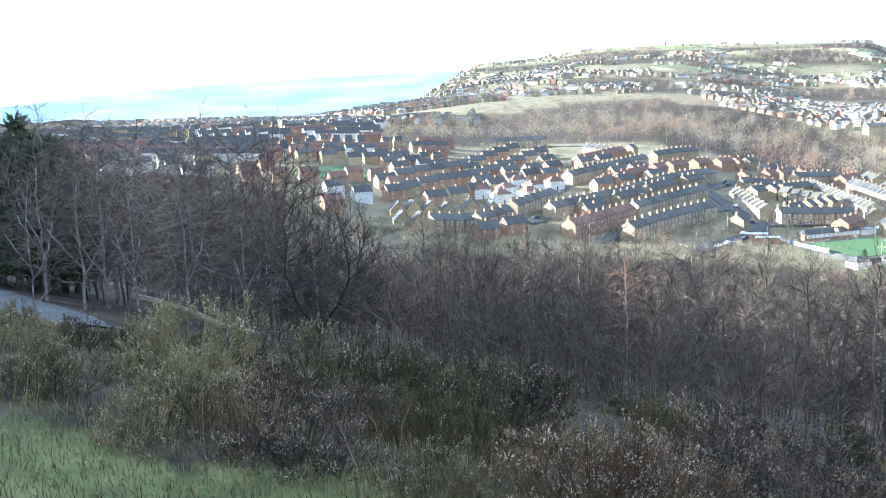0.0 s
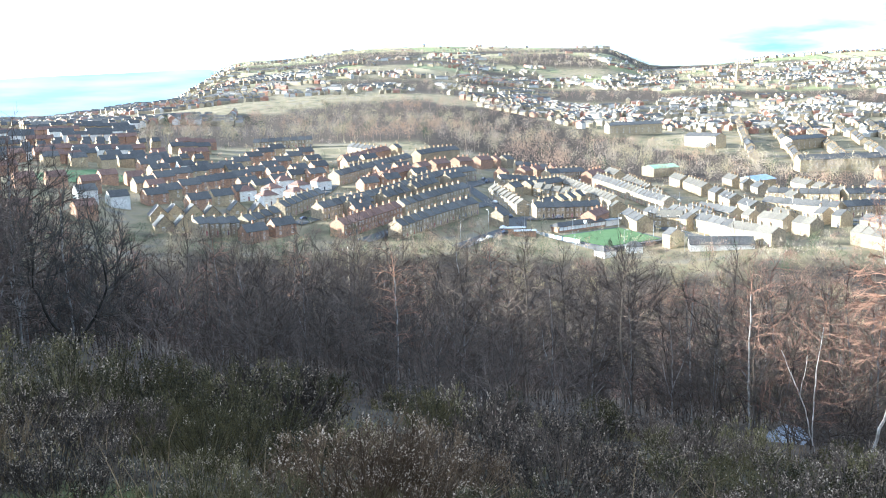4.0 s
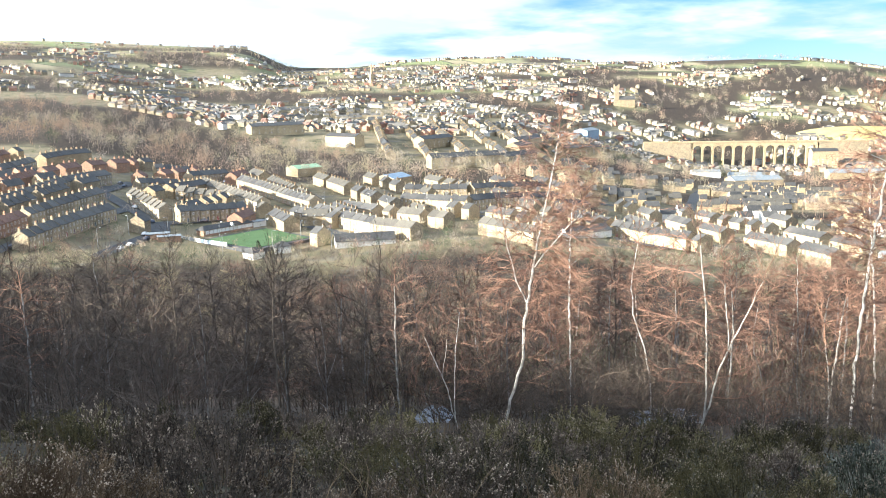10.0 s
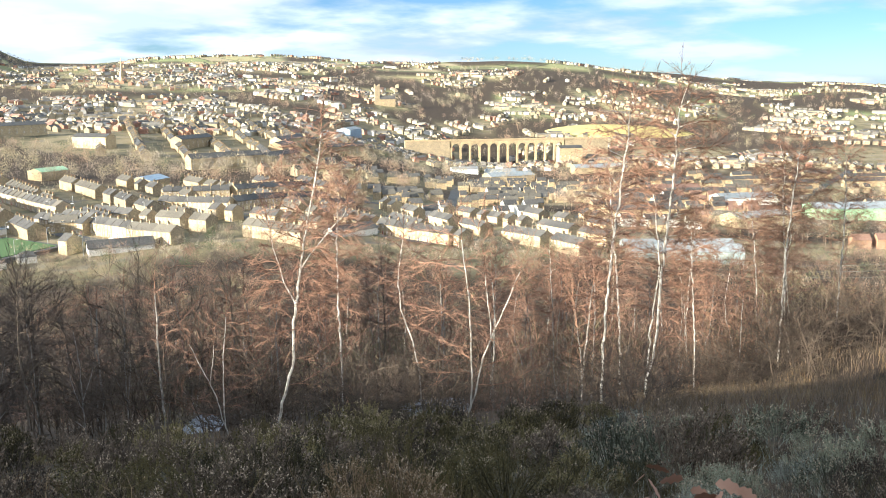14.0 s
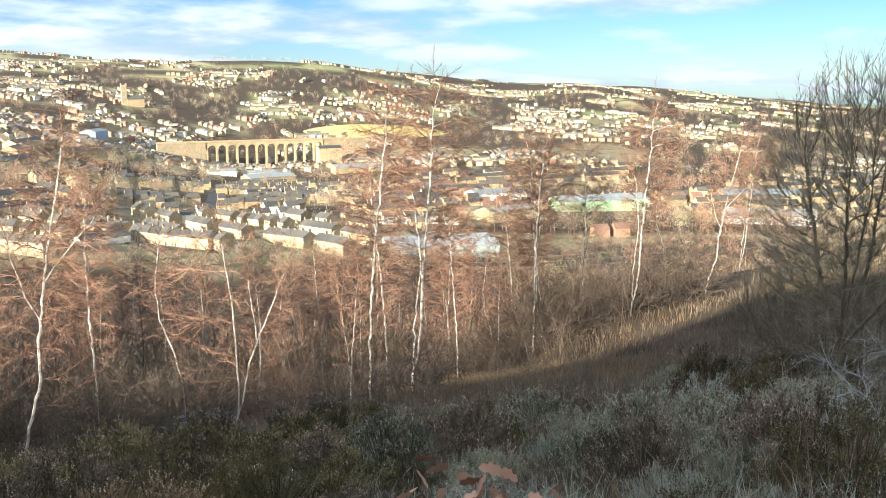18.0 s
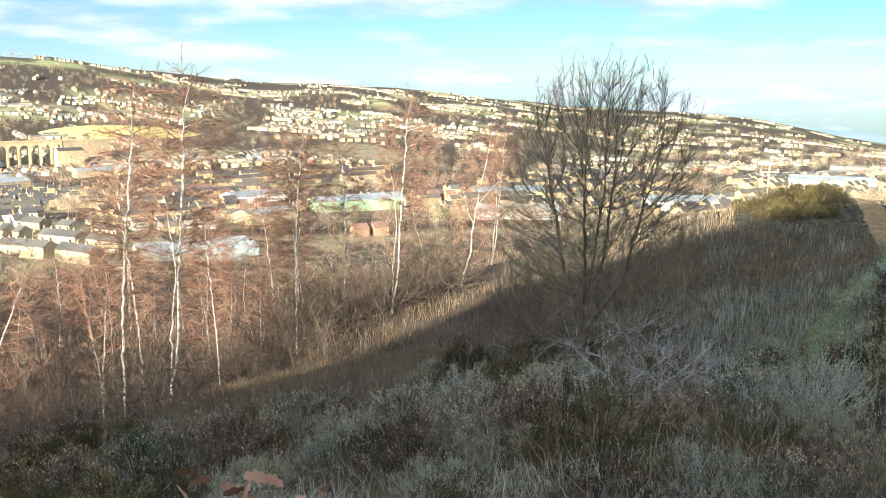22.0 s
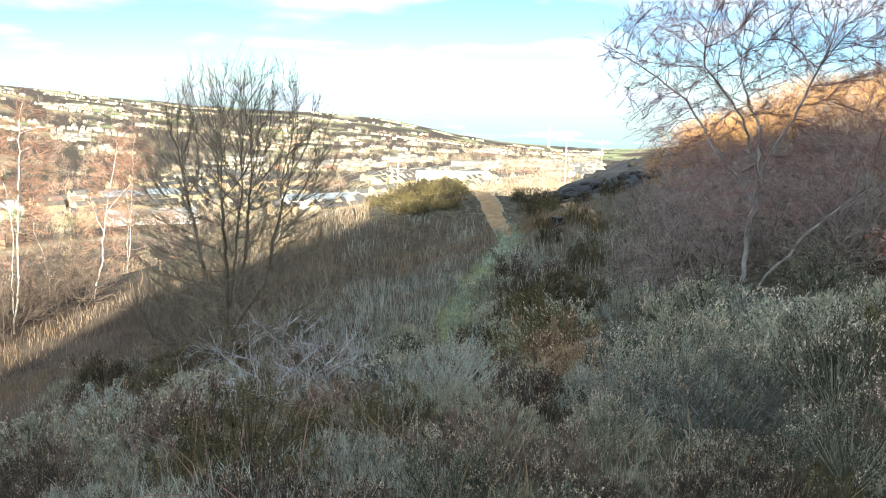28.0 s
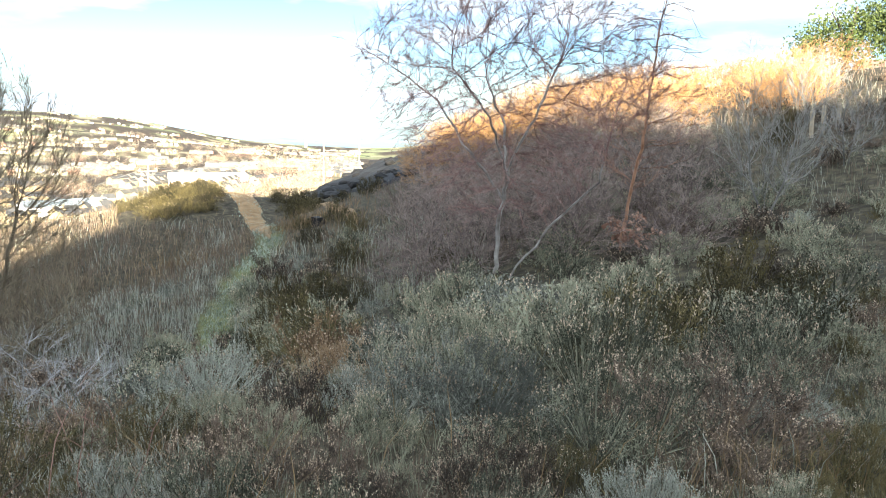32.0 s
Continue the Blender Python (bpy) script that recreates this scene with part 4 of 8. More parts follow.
def estate():
    """Semi-detached houses in lines up the slope, the hipped ones and the dormer bungalows before them."""
    for i in range(10):
        f = i / 9
        set_house(SEMI if i % 3 else SEMI_STONE, -35 + 79 * f, 492 + 158 * f, 28 + 4 * (i % 2))
        set_house(SEMI if i % 4 else SEMI_STONE, -22 + 84 * f, 470 + 160 * f, 30)
    for i in range(6):
        set_house(SEMI_STONE if i % 2 else SEMI, -8 + 11 * i, 452 + 17 * i, 30)
    for i, (x, y) in enumerate(((16, 485), (30, 489), (45, 496), (58, 506), (26, 470), (41, 476), (38, 515))):
        set_house(HIPPED, x, y, 20 + 7 * (i % 3))
    for i, (x, y) in enumerate(((-25, 424), (-18, 427), (-10, 431), (-2, 434), (-22, 404), (-14, 406), (10, 450), (20, 446))):
        set_house(BUNGALOW, x, y, 100)


estate()

# ---- the trees that stand apart ----
WB = "white birches below the heath"
# slender birches: a bent white stem, reddish twigs hanging from short boughs
BIRCH_SLIM = [
    crown_proto("silver_birch", "tall slender silver birch, white trunk and reddish leafless twigs", BIRCH, BIRCH_TWIG, WB, 31, [[(0, 0, 0), (0.08, 0, 3), (0.18, 0.1, 5), (0.5, 0.1, 8), (0.75, 0, 10.2)]],
                [(3.0, 0.5), (5, 0.9), (7, 1.25), (9.0, 1.45), (10.5, 1.1), (11.6, 0.4)], 1050, 0.17, 0.75, 2, -0.10, 0.0088, side=10, pull=0.22, bark_from=0.0145, pipe=2.95),
    crown_proto("silver_birch", "tall slender silver birch, white trunk and reddish leafless twigs", BIRCH, BIRCH_TWIG, WB, 32, [[(0, 0, 0), (0.35, 0, 2.2), (0.45, 0, 4.4), (0.7, 0.1, 7), (0.85, 0, 10.2)], [(0.1, 0, 0.4), (0.15, 0.2, 2.6), (0.4, 0.3, 4.6), (0.1, 0.3, 7.4)]],
                [(3.0, 0.6), (5, 1.0), (7, 1.4), (9.2, 1.6), (10.6, 1.1), (11.5, 0.4)], 1150, 0.17, 0.75, 2, -0.10, 0.0088, side=10, pull=0.22, bark_from=0.0145, pipe=2.95),
    crown_proto("silver_birch", "thin bending birch with a pale stem and few twigs", BIRCH, BIRCH_TWIG, WB, 42, [[(0, 0, 0), (-0.1, 0, 2.0), (-0.35, 0, 3.3), (-0.85, 0, 4.7), (-0.9, 0, 6.4), (-0.7, 0, 7.6)]],
                [(3.2, 0.5), (5, 0.9), (6.8, 1.1), (8.0, 0.8), (8.9, 0.3)], 300, 0.2, 0.7, 1, -0.05, 0.0085, side=8, pull=0.22, bark_from=0.0145, pipe=2.95)]
BIRCH_ARMED = crown_proto("silver_birch", "leaning silver birch with long low side branches", BIRCH, BIRCH_TWIG, WB, 33,
                          [[(0, 0, 0), (0.2, 0, 1.1), (0.6, 0, 2.3), (0.7, 0.05, 3.9), (0.85, 0.05, 5.1), (1.2, 0.05, 7.1), (1.75, 0, 9.6)], [(0.5, 0, 1.6), (1.5, 0.2, 2.0), (2.5, 0.3, 2.6), (3.0, 0.3, 3.3)], [(0.62, 0, 2.6), (1.3, -0.2, 2.75), (1.8, -0.2, 3.1)],
                           [(0.95, 0, 5.7), (1.7, 0.2, 6.6), (2.6, 0.2, 7.6)], [(0.75, 0, 4.4), (0.45, 0.3, 5.2), (0.1, 0.4, 6.4)]],
                          [(3.2, 0.9), (5.0, 1.4), (7.0, 1.7), (9, 1.5), (10.3, 1.0), (11.4, 0.4)], 1100, 0.18, 0.75, 2, -0.08, 0.0088, side=10, pull=0.2, bark_from=0.0145, pipe=2.95)
BIRCH_FORKED = crown_proto("silver_birch", "silver birch forked at the foot into spreading white stems", BIRCH, BIRCH_TWIG, WB, 34,
                           [[(0, 0, 0), (0.1, 0, 1.6), (0.05, 0, 3.1), (-0.05, 0, 4.6), (-0.25, 0, 6.4)], [(0.15, 0, 0.7), (0.45, 0.1, 2.2), (1.2, 0.1, 4.0), (1.6, 0.1, 5.0), (2.1, 0, 6.4)], [(0.35, 0, 1.2), (1.4, -0.2, 1.5), (2.3, -0.3, 2.1), (3.3, -0.3, 2.7), (4.0, -0.3, 3.1)], [(0.5, 0, 1.9), (1.4, 0.3, 2.3), (2.5, 0.3, 2.7)],
                            [(0.7, 0.1, 2.9), (0.6, 0.3, 4.2), (0.4, 0.3, 5.8)], [(1.3, 0.1, 4.3), (2.2, 0.1, 5.0), (3.2, 0.1, 5.7)]],
                           [(1.6, 1.6), (3, 2.2), (4.5, 2.5), (6.0, 2.2), (7.2, 1.2), (7.8, 0.4)], 560, 0.19, 0.5, 1, 0.1, 0.007, side=5, pull=0.18, bark_from=0.0145, pipe=2.95)
ALDER = crown_proto("bare_tree", "many-stemmed leafless tree with upright olive-brown branches", TWIG_OLIVE, TWIG_OLIVE, "", 35,
                    [[(0, 0, 0), (0.0, 0, 1.1), (0.15, 0, 2.6), (0.35, 0, 4.4)], [(0.0, 0, 0.8), (-0.5, 0.2, 2.2), (-0.9, 0.2, 4.2)], [(0.0, 0, 0.9), (0.9, -0.2, 2.2), (1.3, -0.2, 4.2)], [(0, 0, 0.7), (0.4, 0.7, 2.4), (0.6, 1.0, 4.4)], [(0, 0, 1.0), (0, -0.7, 2.6), (-0.1, -1.1, 4.4)],
                     [(0, 0, 0.6), (1.6, 0.2, 1.1), (3.0, 0.3, 1.5)], [(0, 0, 0.5), (-1.2, 0.2, 0.7), (-2.0, 0.2, 0.6)], [(0, 0, 0.6), (1.2, -0.6, 1.3), (2.3, -1.0, 2.2)]],
                    [(0.5, 1.9), (1.4, 2.5), (2.4, 2.3), (3.6, 2.4), (5.0, 2.45), (6.2, 2.1), (7.4, 0.9)], 5000, 0.14, 0.6, 1, 0.45, 0.0064, pull=0.5, bark_from=0.02, curl=0.04, side=5, pipe=2.35)
FAN_TWIG = node_mat("dark_birch_twig", (0.12, 0.07, 0.06), (0.33, 0.2, 0.17), 3, 0.85, 0.0, island=True, rand=0.3)
OAK_TWIG = node_mat("dark_oak_twig", (0.016, 0.014, 0.011), (0.05, 0.043, 0.033), 3, 0.9, 0.0, island=True, rand=0.3)
FAN_BIRCH = crown_proto("silver_birch", "twin-stemmed birch with a wide fan of bare purple-brown twigs", BIRCH_GREY, FAN_TWIG, "", 36,
                        [[(0, 0, 0), (0.05, 0, 1.2), (0.2, 0, 2.3), (0.25, 0, 3.6)], [(0.15, 0, 0), (0.5, 0.1, 0.5), (1.1, 0.2, 1.3), (2.1, 0.2, 2.3), (2.3, 0, 3.4)], [(0.15, 0, 1.9), (-0.7, 0.1, 3.0), (-1.3, 0.1, 3.9), (-2.3, 0.1, 4.6), (-3.2, 0.1, 5.1)],
                         [(0.2, 0, 2.3), (0.1, 0.6, 3.4), (-0.3, 1.2, 4.4)], [(0.2, 0, 2.5), (0.7, -0.4, 3.6), (1.1, -0.6, 4.6)], [(0.2, 0, 2.4), (-0.2, -0.8, 3.6), (-0.9, -1.4, 4.5)]],
                        [(1.5, 1.0), (2.6, 1.9), (3.6, 2.8), (4.6, 3.3), (5.4, 3.1), (6.1, 2.2), (6.7, 0.9)], 4600, 0.13, 0.5, 1, 0.06, 0.0042, pull=0.12, bark_from=0.03, curl=0.04, side=8, pipe=2.6)
YOUNG_BIRCH = crown_proto("silver_birch", "thin young birch with an orange-brown stem", ORANGE_BARK, BIRCH_TWIG, "", 37, [[(0, 0, 0), (0.2, 0, 1.5), (0.45, 0, 3.2), (0.6, 0, 5.2), (0.8, 0, 6.6)]],
                          [(1.4, 0.6), (2.8, 1.3), (4.2, 1.3), (5.6, 0.8), (6.8, 0.2)], 400, 0.17, 0.6, 1, 0.1, 0.008, pull=0.25, bark_from=0.018)
DARK_OAK = crown_proto("oak_tree", "round-crowned leafless oak with dark bark at the wood's edge", OAK_TWIG, OAK_TWIG, "", 38, [[(0, 0, 0), (0.1, 0, 0.7), (0.2, 0, 1.6)], [(0.1, 0, 0.6), (-0.7, 0.2, 1.7), (-1.1, 0.2, 2.9)], [(0.1, 0, 0.7), (0.9, -0.2, 1.7), (1.4, -0.2, 2.7)]],
                       [(0.6, 1.2), (1.6, 2.1), (3.0, 2.5), (4.5, 2.3), (5.8, 1.5), (6.8, 0.5)], 1300, 0.19, 0.7, 1, 0.2, 0.0095, pull=0.3, curl=0.09)
PALE_SHRUB = crown_proto("shrub", "pale grey leafless shrub on the heath bank", TWIG_PALE, TWIG_PALE, "pale shrubs of the bank", 39, [[(0, 0, 0), (0, 0, 0.5)], [(0.1, 0, 0), (0.5, 0.1, 1.1)], [(-0.1, 0, 0), (-0.5, -0.1, 1.1)]],
                         [(0.5, 0.7), (1.4, 1.4), (2.4, 1.6), (3.6, 0.7)], 620, 0.13, 0.5, 1, 0.35, 0.0062, pull=0.35, category="shrub")
RIME_TWIG = node_mat("rimed_twig", (0.19, 0.188, 0.185), (0.44, 0.435, 0.43), 3, 0.85, 0.0, island=True, rand=0.3)
FROST_BUSH = crown_proto("shrub", "low frost-white leafless bush sprawling over bramble", RIME_TWIG, RIME_TWIG, "", 40, [[(0, 0, 0), (0.1, 0, 0.3)], [(0, 0, 0), (0.7, 0.1, 0.35)], [(0, 0, 0), (-0.7, -0.1, 0.3)]],
                         [(0.15, 1.4), (0.6, 1.6), (1.1, 1.2), (1.5, 0.4)], 330, 0.1, 0.3, 1, 0.12, 0.0022, pull=0.14, curl=0.12, pipe=3.1, category="shrub")
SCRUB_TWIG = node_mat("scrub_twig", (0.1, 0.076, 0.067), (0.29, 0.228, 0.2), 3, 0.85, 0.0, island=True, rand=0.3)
SCRUB = crown_proto("thorn_scrub", "thicket of thin purple-brown leafless stems", TWIG, SCRUB_TWIG, "scrub on the heath", 41, [[(0, 0, 0), (0, 0, 0.4)], [(0.2, 0.1, 0), (0.7, 0.2, 0.8)], [(-0.2, 0, 0), (-0.7, -0.1, 0.8)]],
                    [(0.3, 1.5), (1.0, 1.9), (1.8, 1.7), (2.5, 0.7)], 430, 0.15, 0.55, 1, 0.15, 0.0062, pull=0.2, curl=0.14, bark_from=0.014, category="shrub")
# the orange carries low sunlight on the upper scrub
SUNLIT_TWIG = node_mat("sunlit_twig", (0.17, 0.088, 0.034), (0.42, 0.24, 0.1), 3, 0.9, 0.0, island=True, rand=0.3)
RED_SCRUB = crown_proto("thorn_scrub", "low tangle of dark red-brown leafless stems", TWIG, TWIG, "scrub among the birches", 44, [[(0, 0, 0), (0, 0, 0.4)], [(0.2, 0.1, 0), (0.7, 0.2, 0.8)], [(-0.2, 0, 0), (-0.7, -0.1, 0.8)]],
                    [(0.3, 1.5), (1.0, 1.9), (1.8, 1.7), (2.5, 0.7)], 240, 0.18, 0.65, 1, 0.15, 0.0065, pull=0.2, curl=0.14, bark_from=0.014, category="shrub")
SUNLIT_SCRUB = crown_proto("thorn_scrub", "thicket of orange-brown stems and dead bracken, coloured as sunlit", TWIG, SUNLIT_TWIG, "scrub on the bank", 45, [[(0, 0, 0), (0, 0, 0.4)], [(0.2, 0.1, 0), (0.7, 0.2, 0.8)], [(-0.2, 0, 0), (-0.7, -0.1, 0.8)]],
                    [(0.3, 1.5), (1.0, 1.9), (1.8, 1.7), (2.5, 0.7)], 430, 0.15, 0.55, 1, 0.15, 0.0062, pull=0.2, curl=0.14, bark_from=0.014, category="shrub")


def plant_facing(proto, th, r, size, label="", turn=0.0):
    """set so that the model's +x points to the right of someone looking out along the heading"""
    return plant(proto, th, r, -th + turn, size, label)


plant_facing(BIRCH_ARMED, 40.2, 30, 1.0)
plant_facing(BIRCH_FORKED, 52.8, 28, 1.0)
# heading, distance, turn against the view, size, model
for th, r, turn, size, k in ((61.4, 36, 0, 1.14, 0), (64.1, 40, 0, 1.26, 1), (62.6, 47, 170, 1.1, 0), (49.7, 36, 0, 1.0, 2), (44.5, 39, 90, 0.95, 0), (72.1, 45, 60, 1.0, 0), (72.7, 47, 170, 0.95, 1),
                             (78.2, 46, 20, 0.98, 1), (67.2, 44, 140, 0.8, 0), (69.6, 50, 30, 0.85, 2), (47.0, 52, 90, 0.85, 0), (56.5, 48, 20, 0.8, 2), (58.6, 52, 220, 0.85, 1), (75.2, 50, 260, 0.85, 0), (80.3, 52, 10, 0.75, 2),
                             (66.2, 56, 40, 1.0, 1), (70.8, 58, 200, 1.0, 0), (54.2, 58, 300, 0.95, 0)):
    plant_facing(BIRCH_SLIM[k], th, r, size, turn=turn)
plant_facing(BIRCH_ARMED, 82.7, 48, 0.78, "silver birch leaning over the edge of the slope")
plant_facing(BIRCH_SLIM[1], 84.6, 54, 0.72)
plant(BIRCH_FORKED, 37.0, 31, 160, 0.72, "small forked birch with thin white stems")
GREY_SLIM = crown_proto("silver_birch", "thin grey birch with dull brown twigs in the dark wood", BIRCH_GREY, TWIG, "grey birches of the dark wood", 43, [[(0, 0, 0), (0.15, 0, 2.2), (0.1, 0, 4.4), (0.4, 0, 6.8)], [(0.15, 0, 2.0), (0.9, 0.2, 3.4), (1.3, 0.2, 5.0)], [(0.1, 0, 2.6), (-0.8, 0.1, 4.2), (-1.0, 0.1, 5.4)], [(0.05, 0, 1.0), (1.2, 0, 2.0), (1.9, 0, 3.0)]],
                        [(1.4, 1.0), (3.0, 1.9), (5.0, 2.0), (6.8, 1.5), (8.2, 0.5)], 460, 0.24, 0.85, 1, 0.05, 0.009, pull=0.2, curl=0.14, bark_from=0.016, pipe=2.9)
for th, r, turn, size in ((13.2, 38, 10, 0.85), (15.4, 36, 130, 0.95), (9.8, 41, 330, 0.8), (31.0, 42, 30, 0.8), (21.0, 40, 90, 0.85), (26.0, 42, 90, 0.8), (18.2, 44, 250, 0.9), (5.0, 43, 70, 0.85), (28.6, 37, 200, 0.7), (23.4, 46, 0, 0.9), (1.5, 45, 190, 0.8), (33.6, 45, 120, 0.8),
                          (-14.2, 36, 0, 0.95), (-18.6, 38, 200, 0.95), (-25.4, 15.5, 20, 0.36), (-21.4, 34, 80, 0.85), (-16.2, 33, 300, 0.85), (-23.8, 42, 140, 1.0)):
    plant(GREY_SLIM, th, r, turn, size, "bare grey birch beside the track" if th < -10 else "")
plant_facing(ALDER, 90.6, 23, 1.03)
plant_facing(FAN_BIRCH, 122.6, 20, 1.06)
plant_facing(YOUNG_BIRCH, 130.4, 23, 1.0)
plant(DARK_OAK, -8.9, 35, 0, 1.0)
plant(DARK_OAK, -22.5, 38, 120, 0.8, "bare dark oak beside the track")
LANE_TWIG = node_mat("lane_twig", (0.092, 0.067, 0.051), (0.25, 0.192, 0.15), 3, 0.85, 0.0, island=True, rand=0.3)
LANE_TREE = crown_proto("bare_tree", "bare grey-brown tree with fine spreading twigs beside the lane", BIRCH_GREY, LANE_TWIG, "bare trees of the lane", 47, [[(0, 0, 0), (0.1, 0, 1.8), (0, 0, 3.8), (0.2, 0, 6.2)], [(0.1, 0, 1.4), (1.0, 0.2, 2.8), (1.7, 0.2, 4.4)], [(0.1, 0, 1.7), (-0.9, 0.1, 3.2), (-1.6, 0.1, 4.6)], [(0.05, 0, 2.2), (0.3, 1.0, 3.8), (0.5, 1.6, 5.0)]],
                        [(1.2, 1.2), (2.6, 2.1), (4.4, 2.5), (6.2, 1.9), (7.6, 0.6)], 900, 0.2, 0.7, 1, 0.1, 0.0085, pull=0.2, curl=0.1, bark_from=0.03, pipe=2.6)
for th, r, turn, size in ((-15.4, 34, 80, 0.9), (-11.6, 42, 300, 0.95), (-20.8, 42, 10, 0.95), (-17.2, 42, 190, 1.0), (-13.9, 46, 20, 1.0), (-18.9, 36, 220, 0.85), (-22.6, 29, 40, 0.74), (-19.6, 28, 130, 0.72), (-16.6, 30, 250, 0.76), (-13.2, 31, 310, 0.74), (-24.6, 30, 80, 0.8), (-21.2, 33, 170, 0.85), (-14.9, 38, 60, 0.95)):
    plant(LANE_TREE, th, r, turn, size)
for th, r, turn, size in ((138.8, 26, 0, 1.05), (143.0, 31, 90, 0.7), (141.0, 40, 200, 0.8)):
    plant(PALE_SHRUB, th, r, turn, size)
plant(FROST_BUSH, 93.9, 15.0, 200, 1.15)
plant(FROST_BUSH, 96.8, 15.5, 20, 0.8, "low frost-grey leafless bush sprawling over bramble")


HILL_SCRUB = []


def scrub_patches():
    rng = random.Random(21)
    spots = [(87, 25, 0.8), (93.5, 25, 0.7), (88.5, 28, 1.0)]
    # purple scrub on the hillside's shaded foot, sunlight put into orange twigs above
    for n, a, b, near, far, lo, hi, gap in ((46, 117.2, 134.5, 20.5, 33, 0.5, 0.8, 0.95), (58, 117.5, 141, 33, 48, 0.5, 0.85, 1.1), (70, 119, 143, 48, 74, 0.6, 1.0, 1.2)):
        made = tries = 0
        while made < n and tries < 6000:
            tries += 1
            th, r, size = rng.uniform(a, b), rng.uniform(near, far), rng.uniform(lo, hi)
            x, y = polar(th, r)
            if abs(th - 122.6) < 1.6 and r < 21.5 or abs(th - 130.7) < 1.8 and r < 24:
                continue
            if th > 134.5 and r < 42 or any((x - u) ** 2 + (y - v) ** 2 < (gap * (size + k)) ** 2 for u, v, k in HILL_SCRUB):
                continue
            HILL_SCRUB.append((x, y, size))
            spots.append((th, r, size))
            made += 1
    wild = len(spots) + 62
    # low red-brown scrub among the white birches
    while len(spots) < wild:
        th, r = rng.uniform(36, 84), rng.uniform(27, 50)
        if (th > 66 and r < 36) or (th > 76 and r < 46) or (th < 46 and r < 32):
            continue
        spots.append((th, r, rng.uniform(0.7, 1.25)))
    # the tangle along the brow
    for i in range(22):
        spots.append((67 + 0.72 * i, rng.uniform(43, 51), rng.uniform(0.9, 1.4)))
    for th, r, size in spots:
        plant(RED_SCRUB if th < 100 else (SUNLIT_SCRUB if r > 37 + 4 * noise.noise((th * 0.4, 0, 0)) else SCRUB), th + rng.uniform(-0.5, 0.5), r, rng.random() * 360, size)


scrub_patches()

# ---- pines on the left-hand spur ----


def pine_proto(seed, height):
    rng = random.Random(seed)
    tr, cr = Sticks(), Sticks()
    tr.limb([Vector((0, 0, -0.5)), Vector((0.1, 0, height * 0.5)), Vector((0, 0.1, height))], [0.16, 0.10, 0.02], 7)
    z = height * 0.12
    while z < height:
        f = z / height
        for k in range(7):
            a = rng.random() * math.tau
            ln = height * 0.26 * (1.05 - f) * rng.uniform(0.6, 1.15) + 0.25
            d = Vector((math.cos(a), math.sin(a), rng.uniform(0.0, 0.45))).normalized()
            tip = Vector((0, 0, z)) + d * ln
            cr.limb([Vector((0, 0, z)), tip], [0.03, 0.012], 3)
            for j in range(int(6 + ln * 7)):
                q = Vector((0, 0, z)).lerp(tip, rng.uniform(0.25, 1.05))
                dd = Vector((rng.gauss(0, 1), rng.gauss(0, 1), rng.gauss(0.5, 0.8))).normalized()
                cr.leaf(q, dd, Vector((rng.gauss(0, 1), rng.gauss(0, 1), 0.3)), rng.uniform(0.25, 0.5), 0.10)
        z += height * 0.035
    ob = thing("pine_tree", "dark green pine with dense needles on the spur", "tree", "pines of the spur")
    part("trunk", tr.mesh("trunk", BARK), BARK, ob)
    part("crown", cr.mesh("crown", NEEDLE), NEEDLE, ob, "dense dark green needles")
    FRESH.add(ob)
    return ob


def pine_wood():
    rng = random.Random(4)
    pines = [pine_proto(1, 6.5), pine_proto(2, 5.5)]
    for th, r, s in ((-27.5, 50, 1.05), (-26.0, 54, 1.0), (-24.9, 58, 0.95), (-28.5, 56, 1.2), (-30.0, 48, 1.1), (-23.6, 62, 0.85), (-26.8, 63, 1.15), (-25.4, 68, 1.1), (-29, 66, 1.3), (-31, 60, 1.3), (-22.9, 70, 0.85), (-24.2, 74, 1.0)):
        k, r = rng.randrange(2), r * 0.7
        top = r * math.tan(radians(lerp_table([(-31, 1.0), (-26, -0.1), (-24.2, -0.6), (-23, -2.4), (-22, -4.0)], th))) - ground(*polar(th, r))
        plant(pines[k], th, r, rng.random() * 360, top / (6.5, 5.5)[k] * rng.uniform(0.85, 1.0))
    for i in range(10):
        plant(pines[rng.randrange(2)], rng.uniform(-42, -31), rng.uniform(42, 75), rng.random() * 360, rng.uniform(0.9, 1.3))


pine_wood()

# ---- heath plants ----


